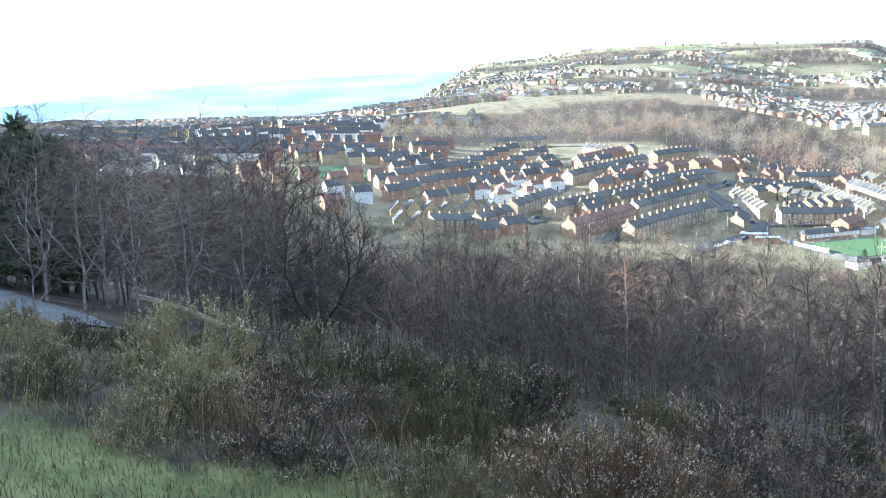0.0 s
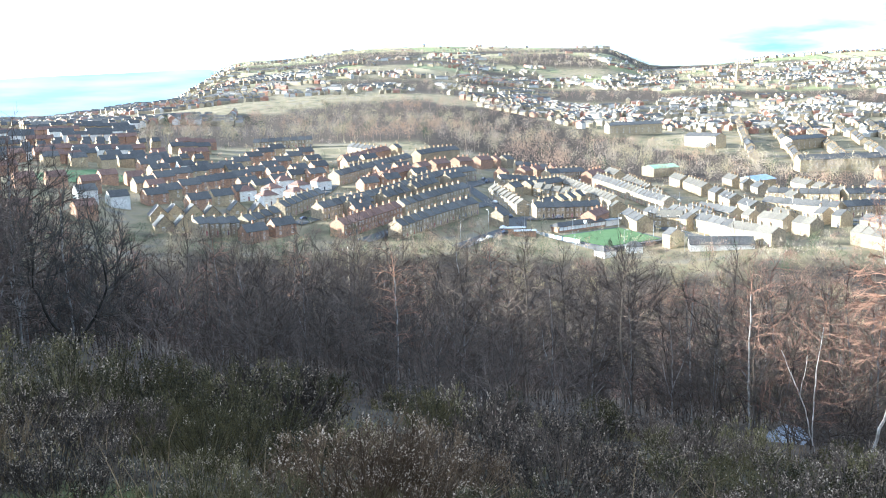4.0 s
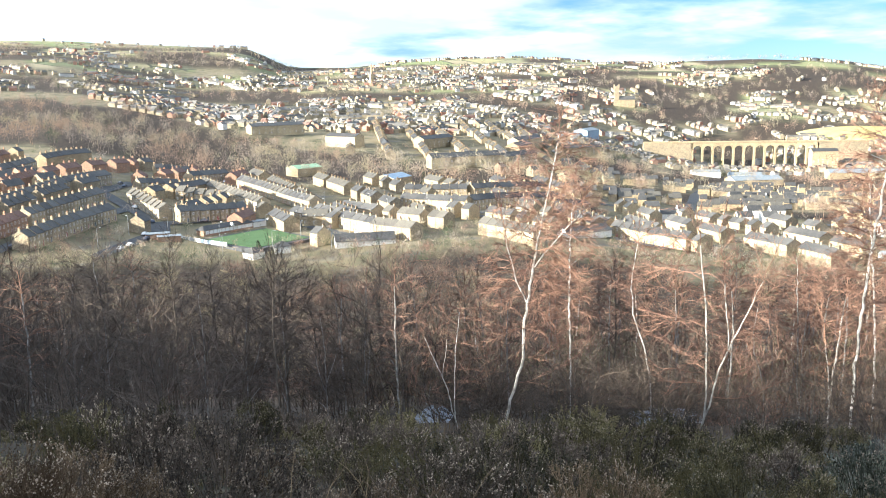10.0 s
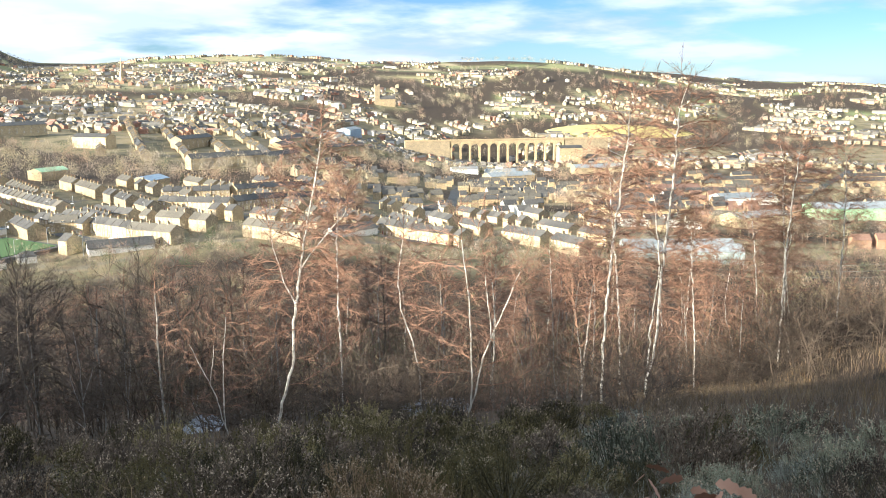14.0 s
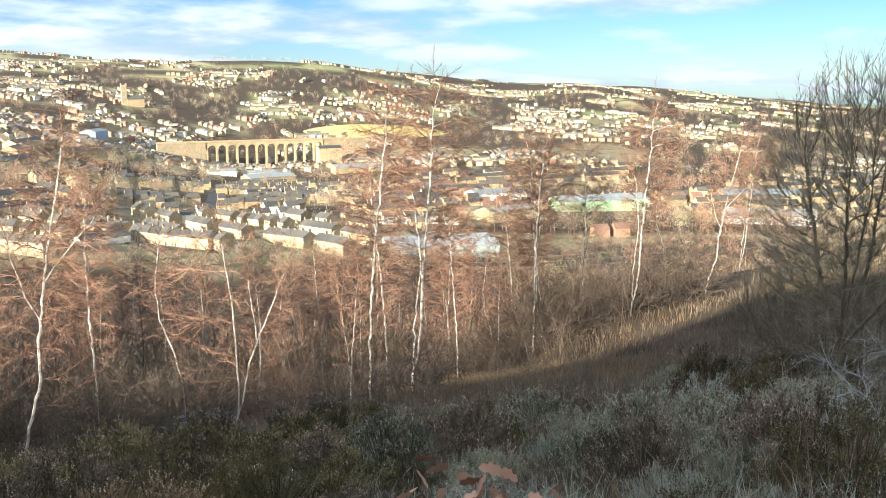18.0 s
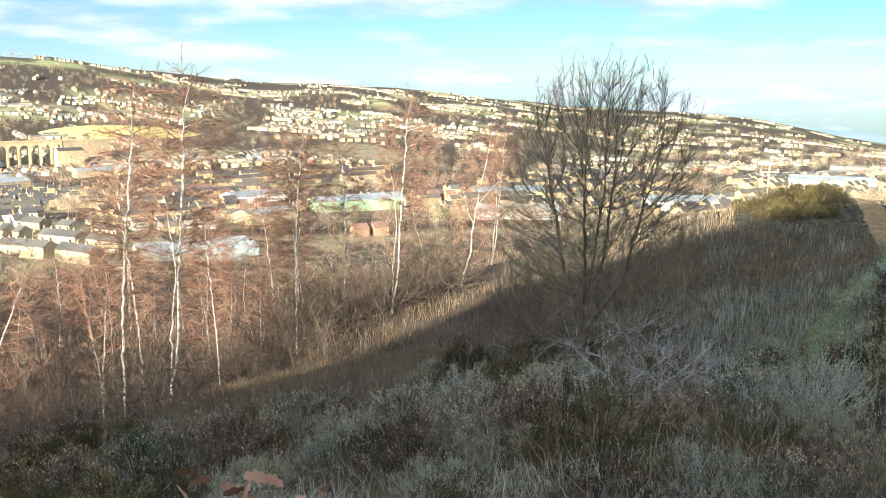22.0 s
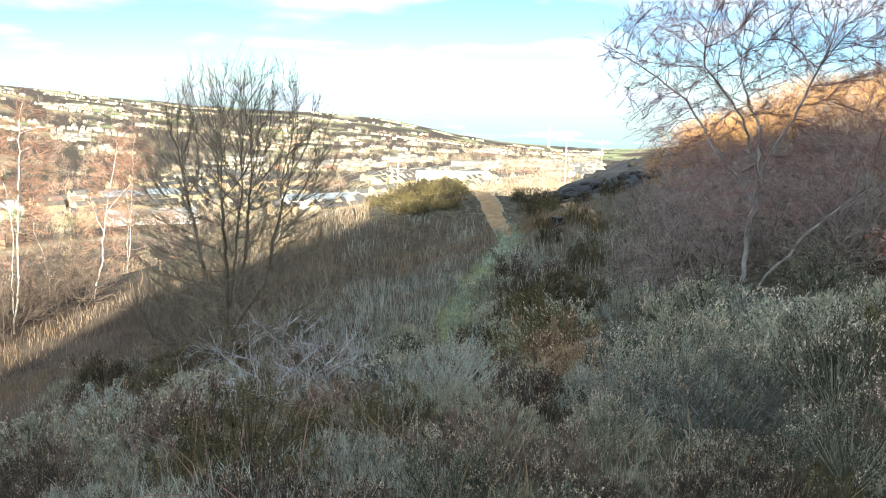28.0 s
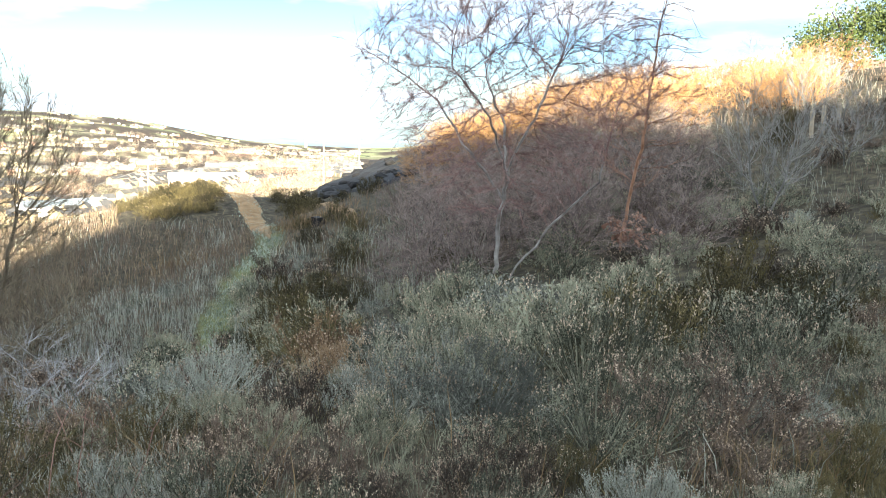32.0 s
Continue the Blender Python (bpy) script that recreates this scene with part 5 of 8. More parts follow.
def bush_proto(name, label, seed, wide, high, tufts, per, leaf, head, group, head_share, sprig, lw, thick, leaves, category="bush"):
    """A lumpy mass of upright sprays; each sprig carries small leaves, some are tipped with dry flower heads."""
    rng = random.Random(seed)
    st, hd = Sticks(), Sticks()
    lobes = [(Vector((0, 0, 0)), wide * 0.62, high)]
    for i in range(6):
        a = math.tau * (i + rng.random() * 0.7) / 6
        q = wide * rng.uniform(0.35, 0.68)
        lobes.append((Vector((q * math.cos(a), q * math.sin(a), 0)), wide * rng.uniform(0.3, 0.46), high * rng.uniform(0.5, 1.05)))
    for i in range(tufts):
        mid, lr, lh = lobes[0] if rng.random() < 0.28 else rng.choice(lobes)
        a, e = rng.random() * math.tau, math.asin(rng.random() ** 0.7)
        k = rng.uniform(0.45, 0.7) if rng.random() < 0.22 else rng.uniform(0.78, 1.06)
        c = mid + Vector((math.cos(a) * math.cos(e) * lr, math.sin(a) * math.cos(e) * lr, math.sin(e) * lh)) * k
        axis = (Vector((math.cos(a) * math.cos(e), math.sin(a) * math.cos(e), math.sin(e))) * 0.4 + Vector((rng.gauss(0, 0.16), rng.gauss(0, 0.16), 0.8))).normalized()
        foot = c - axis * sprig * 1.1
        blooms = rng.random() < head_share
        st.limb([mid * 0.8 + (foot - mid) * 0.35, foot + axis * sprig * 0.4], [thick * 1.8, thick], 3)
        for s_ in range(per):
            up = (axis + Vector((rng.gauss(0, 0.26), rng.gauss(0, 0.26), rng.gauss(0, 0.15)))).normalized()
            q = foot + up * sprig * rng.uniform(0.0, 0.5) + Vector((rng.gauss(0, 0.2), rng.gauss(0, 0.2), 0)) * sprig
            tip = q + (up + Vector((rng.gauss(0, 0.1), rng.gauss(0, 0.1), 0.1))).normalized() * sprig * rng.uniform(0.8, 1.5)
            st.limb([q, tip], [thick * rng.uniform(0.7, 1.1), 0], 3)
            for j in range(leaves):
                ld = (up * 0.7 + Vector((rng.gauss(0, 0.55), rng.gauss(0, 0.55), rng.gauss(0, 0.35)))).normalized()
                st.leaf(q.lerp(tip, 0.2 + 0.8 * (j + rng.random()) / leaves), ld, Vector((rng.gauss(0, 1), rng.gauss(0, 1), 0.2)), lw * rng.uniform(1.8, 3.2), lw)
            if blooms and rng.random() < 0.7:
                for j in range(4):
                    ld = (up + Vector((rng.gauss(0, 0.7), rng.gauss(0, 0.7), 0.2))).normalized()
                    hd.leaf(tip - up * sprig * 0.4 * rng.random(), ld, Vector((rng.gauss(0, 1), rng.gauss(0, 1), 0.2)), min(0.026, lw * 1.9), min(0.015, lw * 1.2))
    ob = tagged(new(name, st.mesh(name, leaf)), label, category, group)
    if hd.n:
        part("bloom", hd.mesh("bloom", head), head, ob, "dry pale flower heads")["kind"] = "stuff"
    FRESH.add(ob)
    return ob


def bush_pair(name, label, seed, wide, high, leaf, share, group, n=2):
    """dense models for the foreground, plainer ones for farther off"""
    near = [bush_proto(name, label, seed + i, wide, high, 170, 9, leaf, SEED, group, share, 0.105, 0.0085, 0.0026, 6) for i in range(n)]
    far = [bush_proto(name, label, seed + 5 + i, wide, high, 90, 7, leaf, SEED, group, share, 0.14, 0.018, 0.005, 4) for i in range(n)]
    return near, far


GORSE_BUSH = bush_pair("gorse_bush", "dense dark green gorse bush on the heath", 51, 0.95, 0.85, GORSE, 0.05, "gorse bushes")
HEATHER_BUSH = bush_pair("heather_bush", "brown winter heather with dry flower heads", 61, 0.85, 0.78, HEATHER, 0.5, "heather bushes")
GREEN_BUSH = bush_pair("heather_bush", "olive-green heather with pale dry flower heads", 71, 0.9, 0.8, HEATHER_GREEN, 0.55, "heather bushes")
FAWN_BUSH = bush_pair("heather_bush", "orange-brown withered heather in full dry flower", 76, 0.85, 0.8, FAWN, 0.6, "heather bushes", 1)
OLIVE_BUSH = bush_pair("heath_shrub", "frosted olive-grey heather with pale dry flower heads", 96, 0.9, 0.75, OLIVE_HEATH, 0.5, "heath shrubs")
GREY_BUSH = bush_pair("heather_bush", "frosted grey-brown heather and dead stems", 86, 0.95, 0.6, GREY_HEATH, 0.15, "heather bushes")


def set_bush(pool, rng, th, r, size):
    x, y = polar(th, r)
    ob = set_down(rng.choice(pool[0 if r < 9.5 else 1]), pose(x, y, ground(x, y) - 0.06, rng.uniform(-8, 8), rng.uniform(-8, 8), rng.random() * 360))
    ob.scale = (size * rng.uniform(0.85, 1.2), size * rng.uniform(0.85, 1.2), size * rng.uniform(0.75, 1.15))
    return ob


def on_grass(th, r):
    if -70 < th < 0 and r < lawn_edge(th) + 0.4 * noise.noise((th * 0.3, r, 0)):
        return True
    p = abs(th - path_heading(r)) * r * math.pi / 180
    return 12 < r < 56 and p < 0.42 + r * 0.005


def heath_bushes():
    rng = random.Random(13)
    spots = []
    # single bushes that stand out: model, heading, distance, size
    for pool, th, r, size in ((FAWN_BUSH, 8.5, 5.3, 0.9), (FAWN_BUSH, 5.5, 6.1, 0.8), (FAWN_BUSH, 11, 5.6, 0.75), (FAWN_BUSH, 12.5, 6.6, 0.8), (GORSE_BUSH, -4.5, 8.6, 1.1), (GORSE_BUSH, 0.5, 7.4, 1.05), (GORSE_BUSH, -1.5, 6.3, 0.75), (GREEN_BUSH, -12.5, 9.2, 1.25), (GREEN_BUSH, -16.5, 8.6, 1.25), (GREEN_BUSH, -9, 8.4, 1.05),
                              (GREEN_BUSH, -20.5, 8.9, 0.55), (HEATHER_BUSH, -12, 7.0, 0.75), (GREEN_BUSH, -17.5, 6.9, 0.8), (HEATHER_BUSH, -7, 6.9, 0.7), (GREEN_BUSH, -24.5, 8.2, 0.4), (FAWN_BUSH, 33, 5.2, 0.8), (FAWN_BUSH, 47.5, 6.2, 0.9), (GORSE_BUSH, 40.5, 8.0, 1.15), (GREEN_BUSH, 37.5, 8.6, 0.9),
                              (OLIVE_BUSH, 128.5, 7.2, 1.25), (OLIVE_BUSH, 126.0, 9.6, 1.2), (GREEN_BUSH, 132, 9.8, 1.15), (GREY_BUSH, 122.5, 6.0, 0.9), (OLIVE_BUSH, 138.5, 7.6, 1.1), (OLIVE_BUSH, 119.5, 7.4, 0.95), (GORSE_BUSH, 136, 11.5, 1.0), (GORSE_BUSH, 141.5, 12.5, 1.1), (FAWN_BUSH, 113.5, 7.6, 0.9), (HEATHER_BUSH, 110.0, 6.4, 0.8), (FAWN_BUSH, 24, 10.5, 0.8), (FAWN_BUSH, 112, 10.8, 0.9),
                              (GREY_BUSH, 116.5, 6.2, 0.8), (GREY_BUSH, 124.5, 12.8, 1.25), (OLIVE_BUSH, 130.5, 13.8, 1.2), (GREY_BUSH, 104.5, 8.5, 1.1), (GREY_BUSH, 100.5, 9.5, 1.1)):
        set_bush(pool, rng, th, r, size)
        spots.append((*polar(th, r), size))
    spots += [(*polar(66.8, 4.2), 0.75), (*polar(70.3, 3.9), 0.7), (*polar(92.6, 14.0), 1.4), (*polar(91.6, 12.2), 1.1), (*polar(93.8, 12.2), 1.1), (*polar(96.8, 15.5), 1.2), (*polar(92.7, 11.2), 1.0)]   # the frosted bushes keep their room
    made = 0
    for _ in range(12000):
        if made >= 350:
            break
        th = rng.uniform(-29, 147)
        r = 3.2 * (34 / 3.2) ** rng.random()
        if on_grass(th, r) or (th < -4 and r > 13) or (-4 < th < 62 and r > 25) or (62 <= th < 80 and r > 20) or (r > 29 and th < 100):
            continue
        x, y = polar(th, r)
        size = rng.uniform(0.45, 1.3)
        if r < 5:
            size = min(size, 0.6)
        if (th < -12 and r < 8) or th < -19.5:
            size *= 0.55
        if any((x - a) ** 2 + (y - b) ** 2 < (0.56 * (size + s)) ** 2 for a, b, s in spots):
            continue
        spots.append((x, y, size))
        k = noise.noise((x / 2.2, y / 2.2, 8.0)) + rng.gauss(0, 0.2)
        if th < 8:
            pool = GORSE_BUSH if k > 0.15 else (GREEN_BUSH if k > -0.2 else HEATHER_BUSH)
        elif th < 62:
            pool = HEATHER_BUSH if k > 0.0 else (GORSE_BUSH if k < -0.25 else GREEN_BUSH)
        elif th < 104:
            pool = GREY_BUSH if k > 0.3 else (OLIVE_BUSH if k > 0.02 else (HEATHER_BUSH if k > -0.25 else GORSE_BUSH))
        else:
            pool = OLIVE_BUSH if k > 0.1 else (GREY_BUSH if k > 0.02 else (HEATHER_BUSH if k > -0.12 else (OLIVE_BUSH if k > -0.3 else (HEATHER_BUSH if k > -0.4 else GORSE_BUSH))))
        set_bush(pool, rng, th, r, size)
        made += 1
    # small plants that fill the room between them on the near slope
    made = 0
    for _ in range(9000):
        if made >= 120:
            break
        th, r, size = rng.uniform(84, 148), 3.3 * (15 / 3.3) ** rng.random(), rng.uniform(0.28, 0.6)
        x, y = polar(th, r)
        if on_grass(th, r) or (90 < th < 98 and r > 10) or any((x - a) ** 2 + (y - b) ** 2 < (0.42 * (size + s)) ** 2 for a, b, s in spots):
            continue
        spots.append((x, y, size))
        set_bush(rng.choice((OLIVE_BUSH, OLIVE_BUSH, GREY_BUSH, HEATHER_BUSH, GORSE_BUSH)), rng, th, r, size)
        made += 1
    for _ in range(46):
        th, r = rng.uniform(127, 148), rng.uniform(24, 62)
        set_bush(rng.choice((GORSE_BUSH, GORSE_BUSH, HEATHER_BUSH)) if th > 137 and r > 33 else rng.choice((GREY_BUSH, HEATHER_BUSH, OLIVE_BUSH, OLIVE_BUSH)), rng, th, r, rng.uniform(0.7, 1.3))
    for th, r, s in ((109.6, 21.0, 1.3), (111.2, 22.0, 1.3), (110.4, 18.8, 1.2), (112.5, 19.5, 1.1), (109.2, 24.5, 1.1), (111.8, 25.5, 1.1), (113.6, 22.5, 1.0), (111.6, 17.0, 0.9), (113.4, 28, 1.0), (111.0, 33, 0.9), (112.6, 36, 0.9), (110.4, 38, 0.8), (113.8, 33, 0.9)):
        set_bush(GORSE_BUSH, rng, th, r, s)
    for th, r, s in ((101.2, 56, 1.5), (102.4, 55, 1.7), (103.4, 54, 1.7), (104.4, 55, 1.6), (105.0, 57, 1.4), (102.4, 59, 1.7), (100.2, 57, 1.3), (101.0, 52, 1.3), (103.8, 51, 1.3), (102.6, 50, 1.2), (104.8, 51, 1.1), (99.6, 60, 1.2), (103.6, 59, 1.6), (102.0, 53.5, 1.4), (101.8, 57.5, 1.5), (102.9, 57, 1.6), (103.9, 56.6, 1.6), (104.5, 53, 1.4), (103.1, 52, 1.3), (101.6, 50.5, 1.1), (100.6, 54.5, 1.2), (104.2, 58.5, 1.5), (105.2, 54.6, 1.1), (102.2, 51.2, 1.2), (99.8, 55.6, 1.1), (100.9, 59, 1.2), (104.9, 60, 1.3),
                     (109.0, 55, 1.1), (110.0, 54, 1.2), (111.0, 53, 1.2), (109.6, 51, 1.1), (110.6, 50, 1.1), (111.6, 51, 1.2), (108.9, 58, 1.1), (110.2, 58, 1.2), (111.4, 57, 1.2), (112.3, 54, 1.2), (113.0, 50, 1.2), (112.2, 47, 1.1), (114.0, 47, 1.1), (110.9, 46, 1.0), (109.8, 47, 0.9), (113.4, 56, 1.1), (112.9, 44, 1.0), (114.6, 43, 1.0)):
        if th < 111.4 or r < 45:
            set_bush(GORSE_BUSH, rng, th, r, s * (0.95 if th > 108 else 0.8))


heath_bushes()


def spikes(name, label, category, pts, lean, height, width, mat):
    """Blades or stems as one mesh: pts n x 3, lean n x 2, height and width n."""
    n = len(pts)
    a = np.random.default_rng(2).random(n) * math.tau
    tip = pts + np.stack([lean[:, 0] * height, lean[:, 1] * height, height], 1)
    mid = pts + np.stack([lean[:, 0] * height * 0.22, lean[:, 1] * height * 0.22, height * 0.5], 1)
    side = np.stack([np.cos(a), np.sin(a), 0 * a], 1) * width[:, None] * 0.5
    V = np.stack([pts - side, pts + side, mid + side * 0.8, mid - side * 0.8, tip], 1).reshape(-1, 3)
    o = np.arange(n)[:, None] * 5
    F = np.concatenate([o + [0, 1, 2], o + [0, 2, 3], o + [3, 2, 4]], 1).reshape(-1, 3)
    return tagged(new(name, raw_mesh(name, V, F, mat)), label, category, kind="stuff")


def carpet():
    rng = np.random.default_rng(9)
    kinds = {"heath": [], "green": [], "straw": [], "frost": [], "grey": [], "olive": [], "rust": [], "rime": []}
    for _ in range(120000):
        th = rng.uniform(-30, 148)
        r = 2.7 * (75 / 2.7) ** (rng.random() ** 0.9)
        if (110.8 < th < 121 and 43 < r < 82) or (99.4 < th < 113 and 48 < r < 63 and rng.random() < 0.85) or (th < 84 and r > 30) or (th < -5 and r > 24) or (th < -20.5 and 16 < r < 36):
            continue
        x, y = polar(th, r)
        k = noise.noise((x / 1.3, y / 1.3, 3.0)) + 0.6 * noise.noise((x / 0.4, y / 0.4, 1.0))
        if on_grass(th, r):
            if r > 44:
                continue
            kind, h, w = ("frost" if th < 60 else "rime", rng.uniform(0.04, 0.10), 0.0033 + r * 0.00038) if rng.random() < 0.8 else ("straw", rng.uniform(0.08, 0.2), 0.0028 + r * 0.00030)
        elif r > 26 or (80 < th < 102 and r > 13):
            kind, h, w = ("straw", rng.uniform(0.3, 0.6), 0.0022 + r * 0.00030) if k > 0.12 else ("heath", rng.uniform(0.25, 0.6), 0.0055 + r * 0.00045)
        elif 60 < th < 104:
            kind, h, w = ("straw", rng.uniform(0.15, 0.45), 0.0017 + r * 0.00030) if k > 0.4 else (("heath", rng.uniform(0.08, 0.3), 0.0033 + r * 0.00038) if rng.random() < 0.65 else ("grey", rng.uniform(0.1, 0.35), 0.0044 + r * 0.00045))
        else:
            kind, h, w = ("heath", rng.uniform(0.05, 0.2), 0.0044 + r * 0.00045) if k > 0 else ("green", rng.uniform(0.05, 0.18), 0.0050 + r * 0.00045)
            if rng.random() < 0.02:
                kind, h = "straw", rng.uniform(0.2, 0.5)
        if th > 134 and kind == "straw":
            kind = "grey"
        if th > 102 and kind in ("heath", "green") and r < 34 and rng.random() < 0.65:
            kind = "olive"
        if 84 < th < 110 and kind == "heath" and r < 16 and rng.random() < 0.5:
            kind = "grey"
        if 80 < th < 110 and 12 < r < 34 and rng.random() < (0.7 if th > 90 else 0.35) and kind != "rime":
            kind = "grey"
        if 89.5 < th < 98.5 and 9.5 < r < 16.5:
            h *= 0.35
        kinds[kind].append((x, y, ground(x, y) - 0.02, h, w))
    # the lit brow above the birches
    for _ in range(26000):
        th, r = rng.uniform(60, 98), rng.uniform(19, 46)
        if th < 63 + 4 * noise.noise((r / 3, 0, 0)) or on_grass(th, r):
            continue
        x, y = polar(th, r)
        k = noise.noise((x / 1.6, y / 1.6, 5.0)) + rng.normal(0, 0.25)
        kinds["straw" if k > 0.25 else ("heath" if k > -0.25 else "rust")].append((x, y, ground(x, y) - 0.02, rng.uniform(0.2, 0.6), 0.0028 + r * 0.00030))
    # tall dead growth on the flank of the mound
    for _ in range(24000):
        th, r = rng.uniform(92, 122), rng.uniform(20, 58)
        if on_grass(th, r) or (th > 107.4 and r > 36) or (99.4 < th and r > 48) or (th > 109 and rng.random() < 0.5):
            continue
        x, y = polar(th, r)
        k = (-0.5 if r < 33 else 0.12) + noise.noise((x / 2.5, y / 2.5, 5.0)) + rng.normal(0, 0.2)
        kinds["rust" if k > 0.1 else ("grey" if k < -0.3 else "heath")].append((x, y, ground(x, y) - 0.02, rng.uniform(0.3, 0.75), 0.0033 + r * 0.00038))
    # the green way that leads to the mound
    for _ in range(7000):
        r = 12 + 44 * rng.random()
        th = path_heading(r) + math.degrees(rng.normal(0, 0.3) / r)
        x, y = polar(th, r)
        kinds["rime"].append((x, y, ground(x, y) - 0.01, rng.uniform(0.05, 0.14), 0.006 + r * 0.0006))
    # the lawn by the camera
    for _ in range(11000):
        th, r = rng.uniform(-60, -2), rng.uniform(2.8, 6.6)
        if not on_grass(th, r):
            continue
        x, y = polar(th, r)
        kinds["frost" if rng.random() < 0.8 else "straw"].append((x, y, ground(x, y) - 0.01, rng.uniform(0.03, 0.09), 0.007))
    for kind, name, label, mat in (("heath", "heath_plants", "low brown heather and dead stems over the hillside", HEATHER), ("green", "heath_plants", "low green heath plants over the hillside", HEATHER_GREEN),
                                   ("straw", "dry_grass", "tall straw-coloured grass on the slope", STRAW), ("rust", "dead_bracken", "low dull-brown bracken and grass on the brow", DEAD), ("olive", "heath_plants", "low frosted olive-grey heath plants", OLIVE_HEATH), ("grey", "heath_plants", "frosted grey dead stems over the hollow", GREY_HEATH), ("rime", "short_grass", "pale rimed grass of the trodden way", FROST_GRASS), ("frost", "short_grass", "short green grass with dead blades", GRASS)):
        d = np.array(kinds[kind])
        spikes(name, label, "grass" if "grass" in name else "heath", d[:, :3], rng.normal(0, 0.35, (len(d), 2)), d[:, 3], d[:, 4], mat)
    # long pale grass in tufts by the lawn, and single arching stems
    t = []
    for th, r, n in ((-13.0, 5.6, 110), (-12.2, 5.9, 70), (-7.0, 8.0, 50), (-4, 4.6, 30), (3, 4.6, 30), (100, 5.6, 60), (92, 7.5, 160), (88, 6.5, 90), (136, 4.8, 40), (141, 5.2, 50), (97, 9, 140), (103, 38, 300), (109.8, 39, 260), (111.5, 38, 240)):
        x0, y0 = polar(th, r)
        for _ in range(n):
            x, y = x0 + rng.normal(0, 0.16 + r * 0.012), y0 + rng.normal(0, 0.16 + r * 0.012)
            t.append((x, y, ground(x, y), rng.uniform(0.2, 0.5) * (1 + r * 0.01), 0.0033 + r * 0.00038))
    d = np.array(t)
    spikes("grass_tufts", "tufts of long bleached grass", "grass", d[:, :3], rng.normal(0, 0.45, (len(d), 2)), d[:, 3], d[:, 4], STRAW)


carpet()


def thicket_mesh(seed, twig):
    """a bundle of whippy stems, each forking and bending"""
    rng = random.Random(seed)
    st = Sticks()
    for i in range(15):
        a, q = rng.random() * math.tau, 2.4 * math.sqrt(rng.random())
        p = Vector((q * math.cos(a), q * math.sin(a), -0.8))
        d = Vector((rng.gauss(0, 0.16), rng.gauss(0, 0.16), 1)).normalized()
        h = rng.uniform(2.0, 4.2)
        pts = [p]
        for k in range(4):
            d = (d + Vector((rng.gauss(0, 0.14), rng.gauss(0, 0.14), 0.05))).normalized()
            p = p + d * h / 4
            pts.append(p)
        st.limb(pts, [0.022, 0.017, 0.013, 0.009, 0], 3)
        for k in range(8):
            f = rng.uniform(0.8, 3.8)
            b = pts[int(f)].lerp(pts[int(f) + 1], f - int(f))
            bd = tilt_from(d, radians(rng.uniform(25, 60)), rng.random() * math.tau)
            ln = h * rng.uniform(0.15, 0.34)
            m = b + bd * ln * 0.5
            e = m + (bd + Vector((rng.gauss(0, 0.25), rng.gauss(0, 0.25), 0.25))).normalized() * ln * 0.6
            st.limb([b, m, e], [0.011, 0.008, 0], 3)
            for j in range(4):
                c = b.lerp(e, rng.uniform(0.25, 0.95))
                td = tilt_from(bd, radians(rng.uniform(20, 55)), rng.random() * math.tau)
                st.limb([c, c + td * ln * rng.uniform(0.35, 0.7)], [0.008, 0], 3)
    return st.mesh("sapling_thicket", twig)


def undergrowth():
    """Saplings and brushwood between the trees of the hillside wood."""
    rng = random.Random(17)
    dark = [thicket_mesh(90 + i, TWIG) for i in range(2)]
    red = [thicket_mesh(95, BIRCH_TWIG), thicket_mesh(96, TWIG)]
    made = 0
    while made < 75:
        th = rng.uniform(-25, 98)
        r = 23 * (120 / 23) ** (rng.random() ** 1.1)
        if (th > 84 and r < 75) or (th > 70 and r < 40) or (th < -4 and r < 46) or (25 < th < 75 and r < 29):
            continue
        x, y = polar(th, r)
        k = th > 33 + 12 * noise.noise((x / 25, y / 25, 0))
        room = r * math.tan(radians(crown_line(th) - 1.5)) - ground(x, y)
        size = min(1.5, max(0.35, room / 3.6)) * rng.uniform(0.8, 1.1)
        if 35 < th < 75 and r < 42:
            size = min(size, 0.6)
        ob = tagged(new("sapling_thicket", rng.choice(red if k else dark)), "thicket of bare reddish birch saplings" if k else "thicket of dark bare saplings and brushwood", "thicket", "thickets of the hillside wood", "stuff")
        ob.matrix_world = pose(x, y, ground(x, y), 0, 0, rng.random() * 360)
        ob.scale = (size * 1.2, size * 1.2, size)
        made += 1


undergrowth()

# ---- the bowling green and its club ----


def slab(name, label, corners, z, thick, mat, category="ground", kind=""):
    bm = bmesh.new()
    lo = [bm.verts.new((x, y, z - thick)) for x, y in corners]
    hi = [bm.verts.new((x, y, z)) for x, y in corners]
    bm.faces.new(hi)
    bm.faces.new(lo[::-1])
    for i in range(len(corners)):
        j = (i + 1) % len(corners)
        bm.faces.new((lo[i], lo[j], hi[j], hi[i]))
    bmesh.ops.recalc_face_normals(bm, faces=bm.faces)
    me = bpy.data.meshes.new(name)
    bm.to_mesh(me)
    bm.free()
    me.materials.append(mat)
    return tagged(new(name, me), label, category, kind=kind)


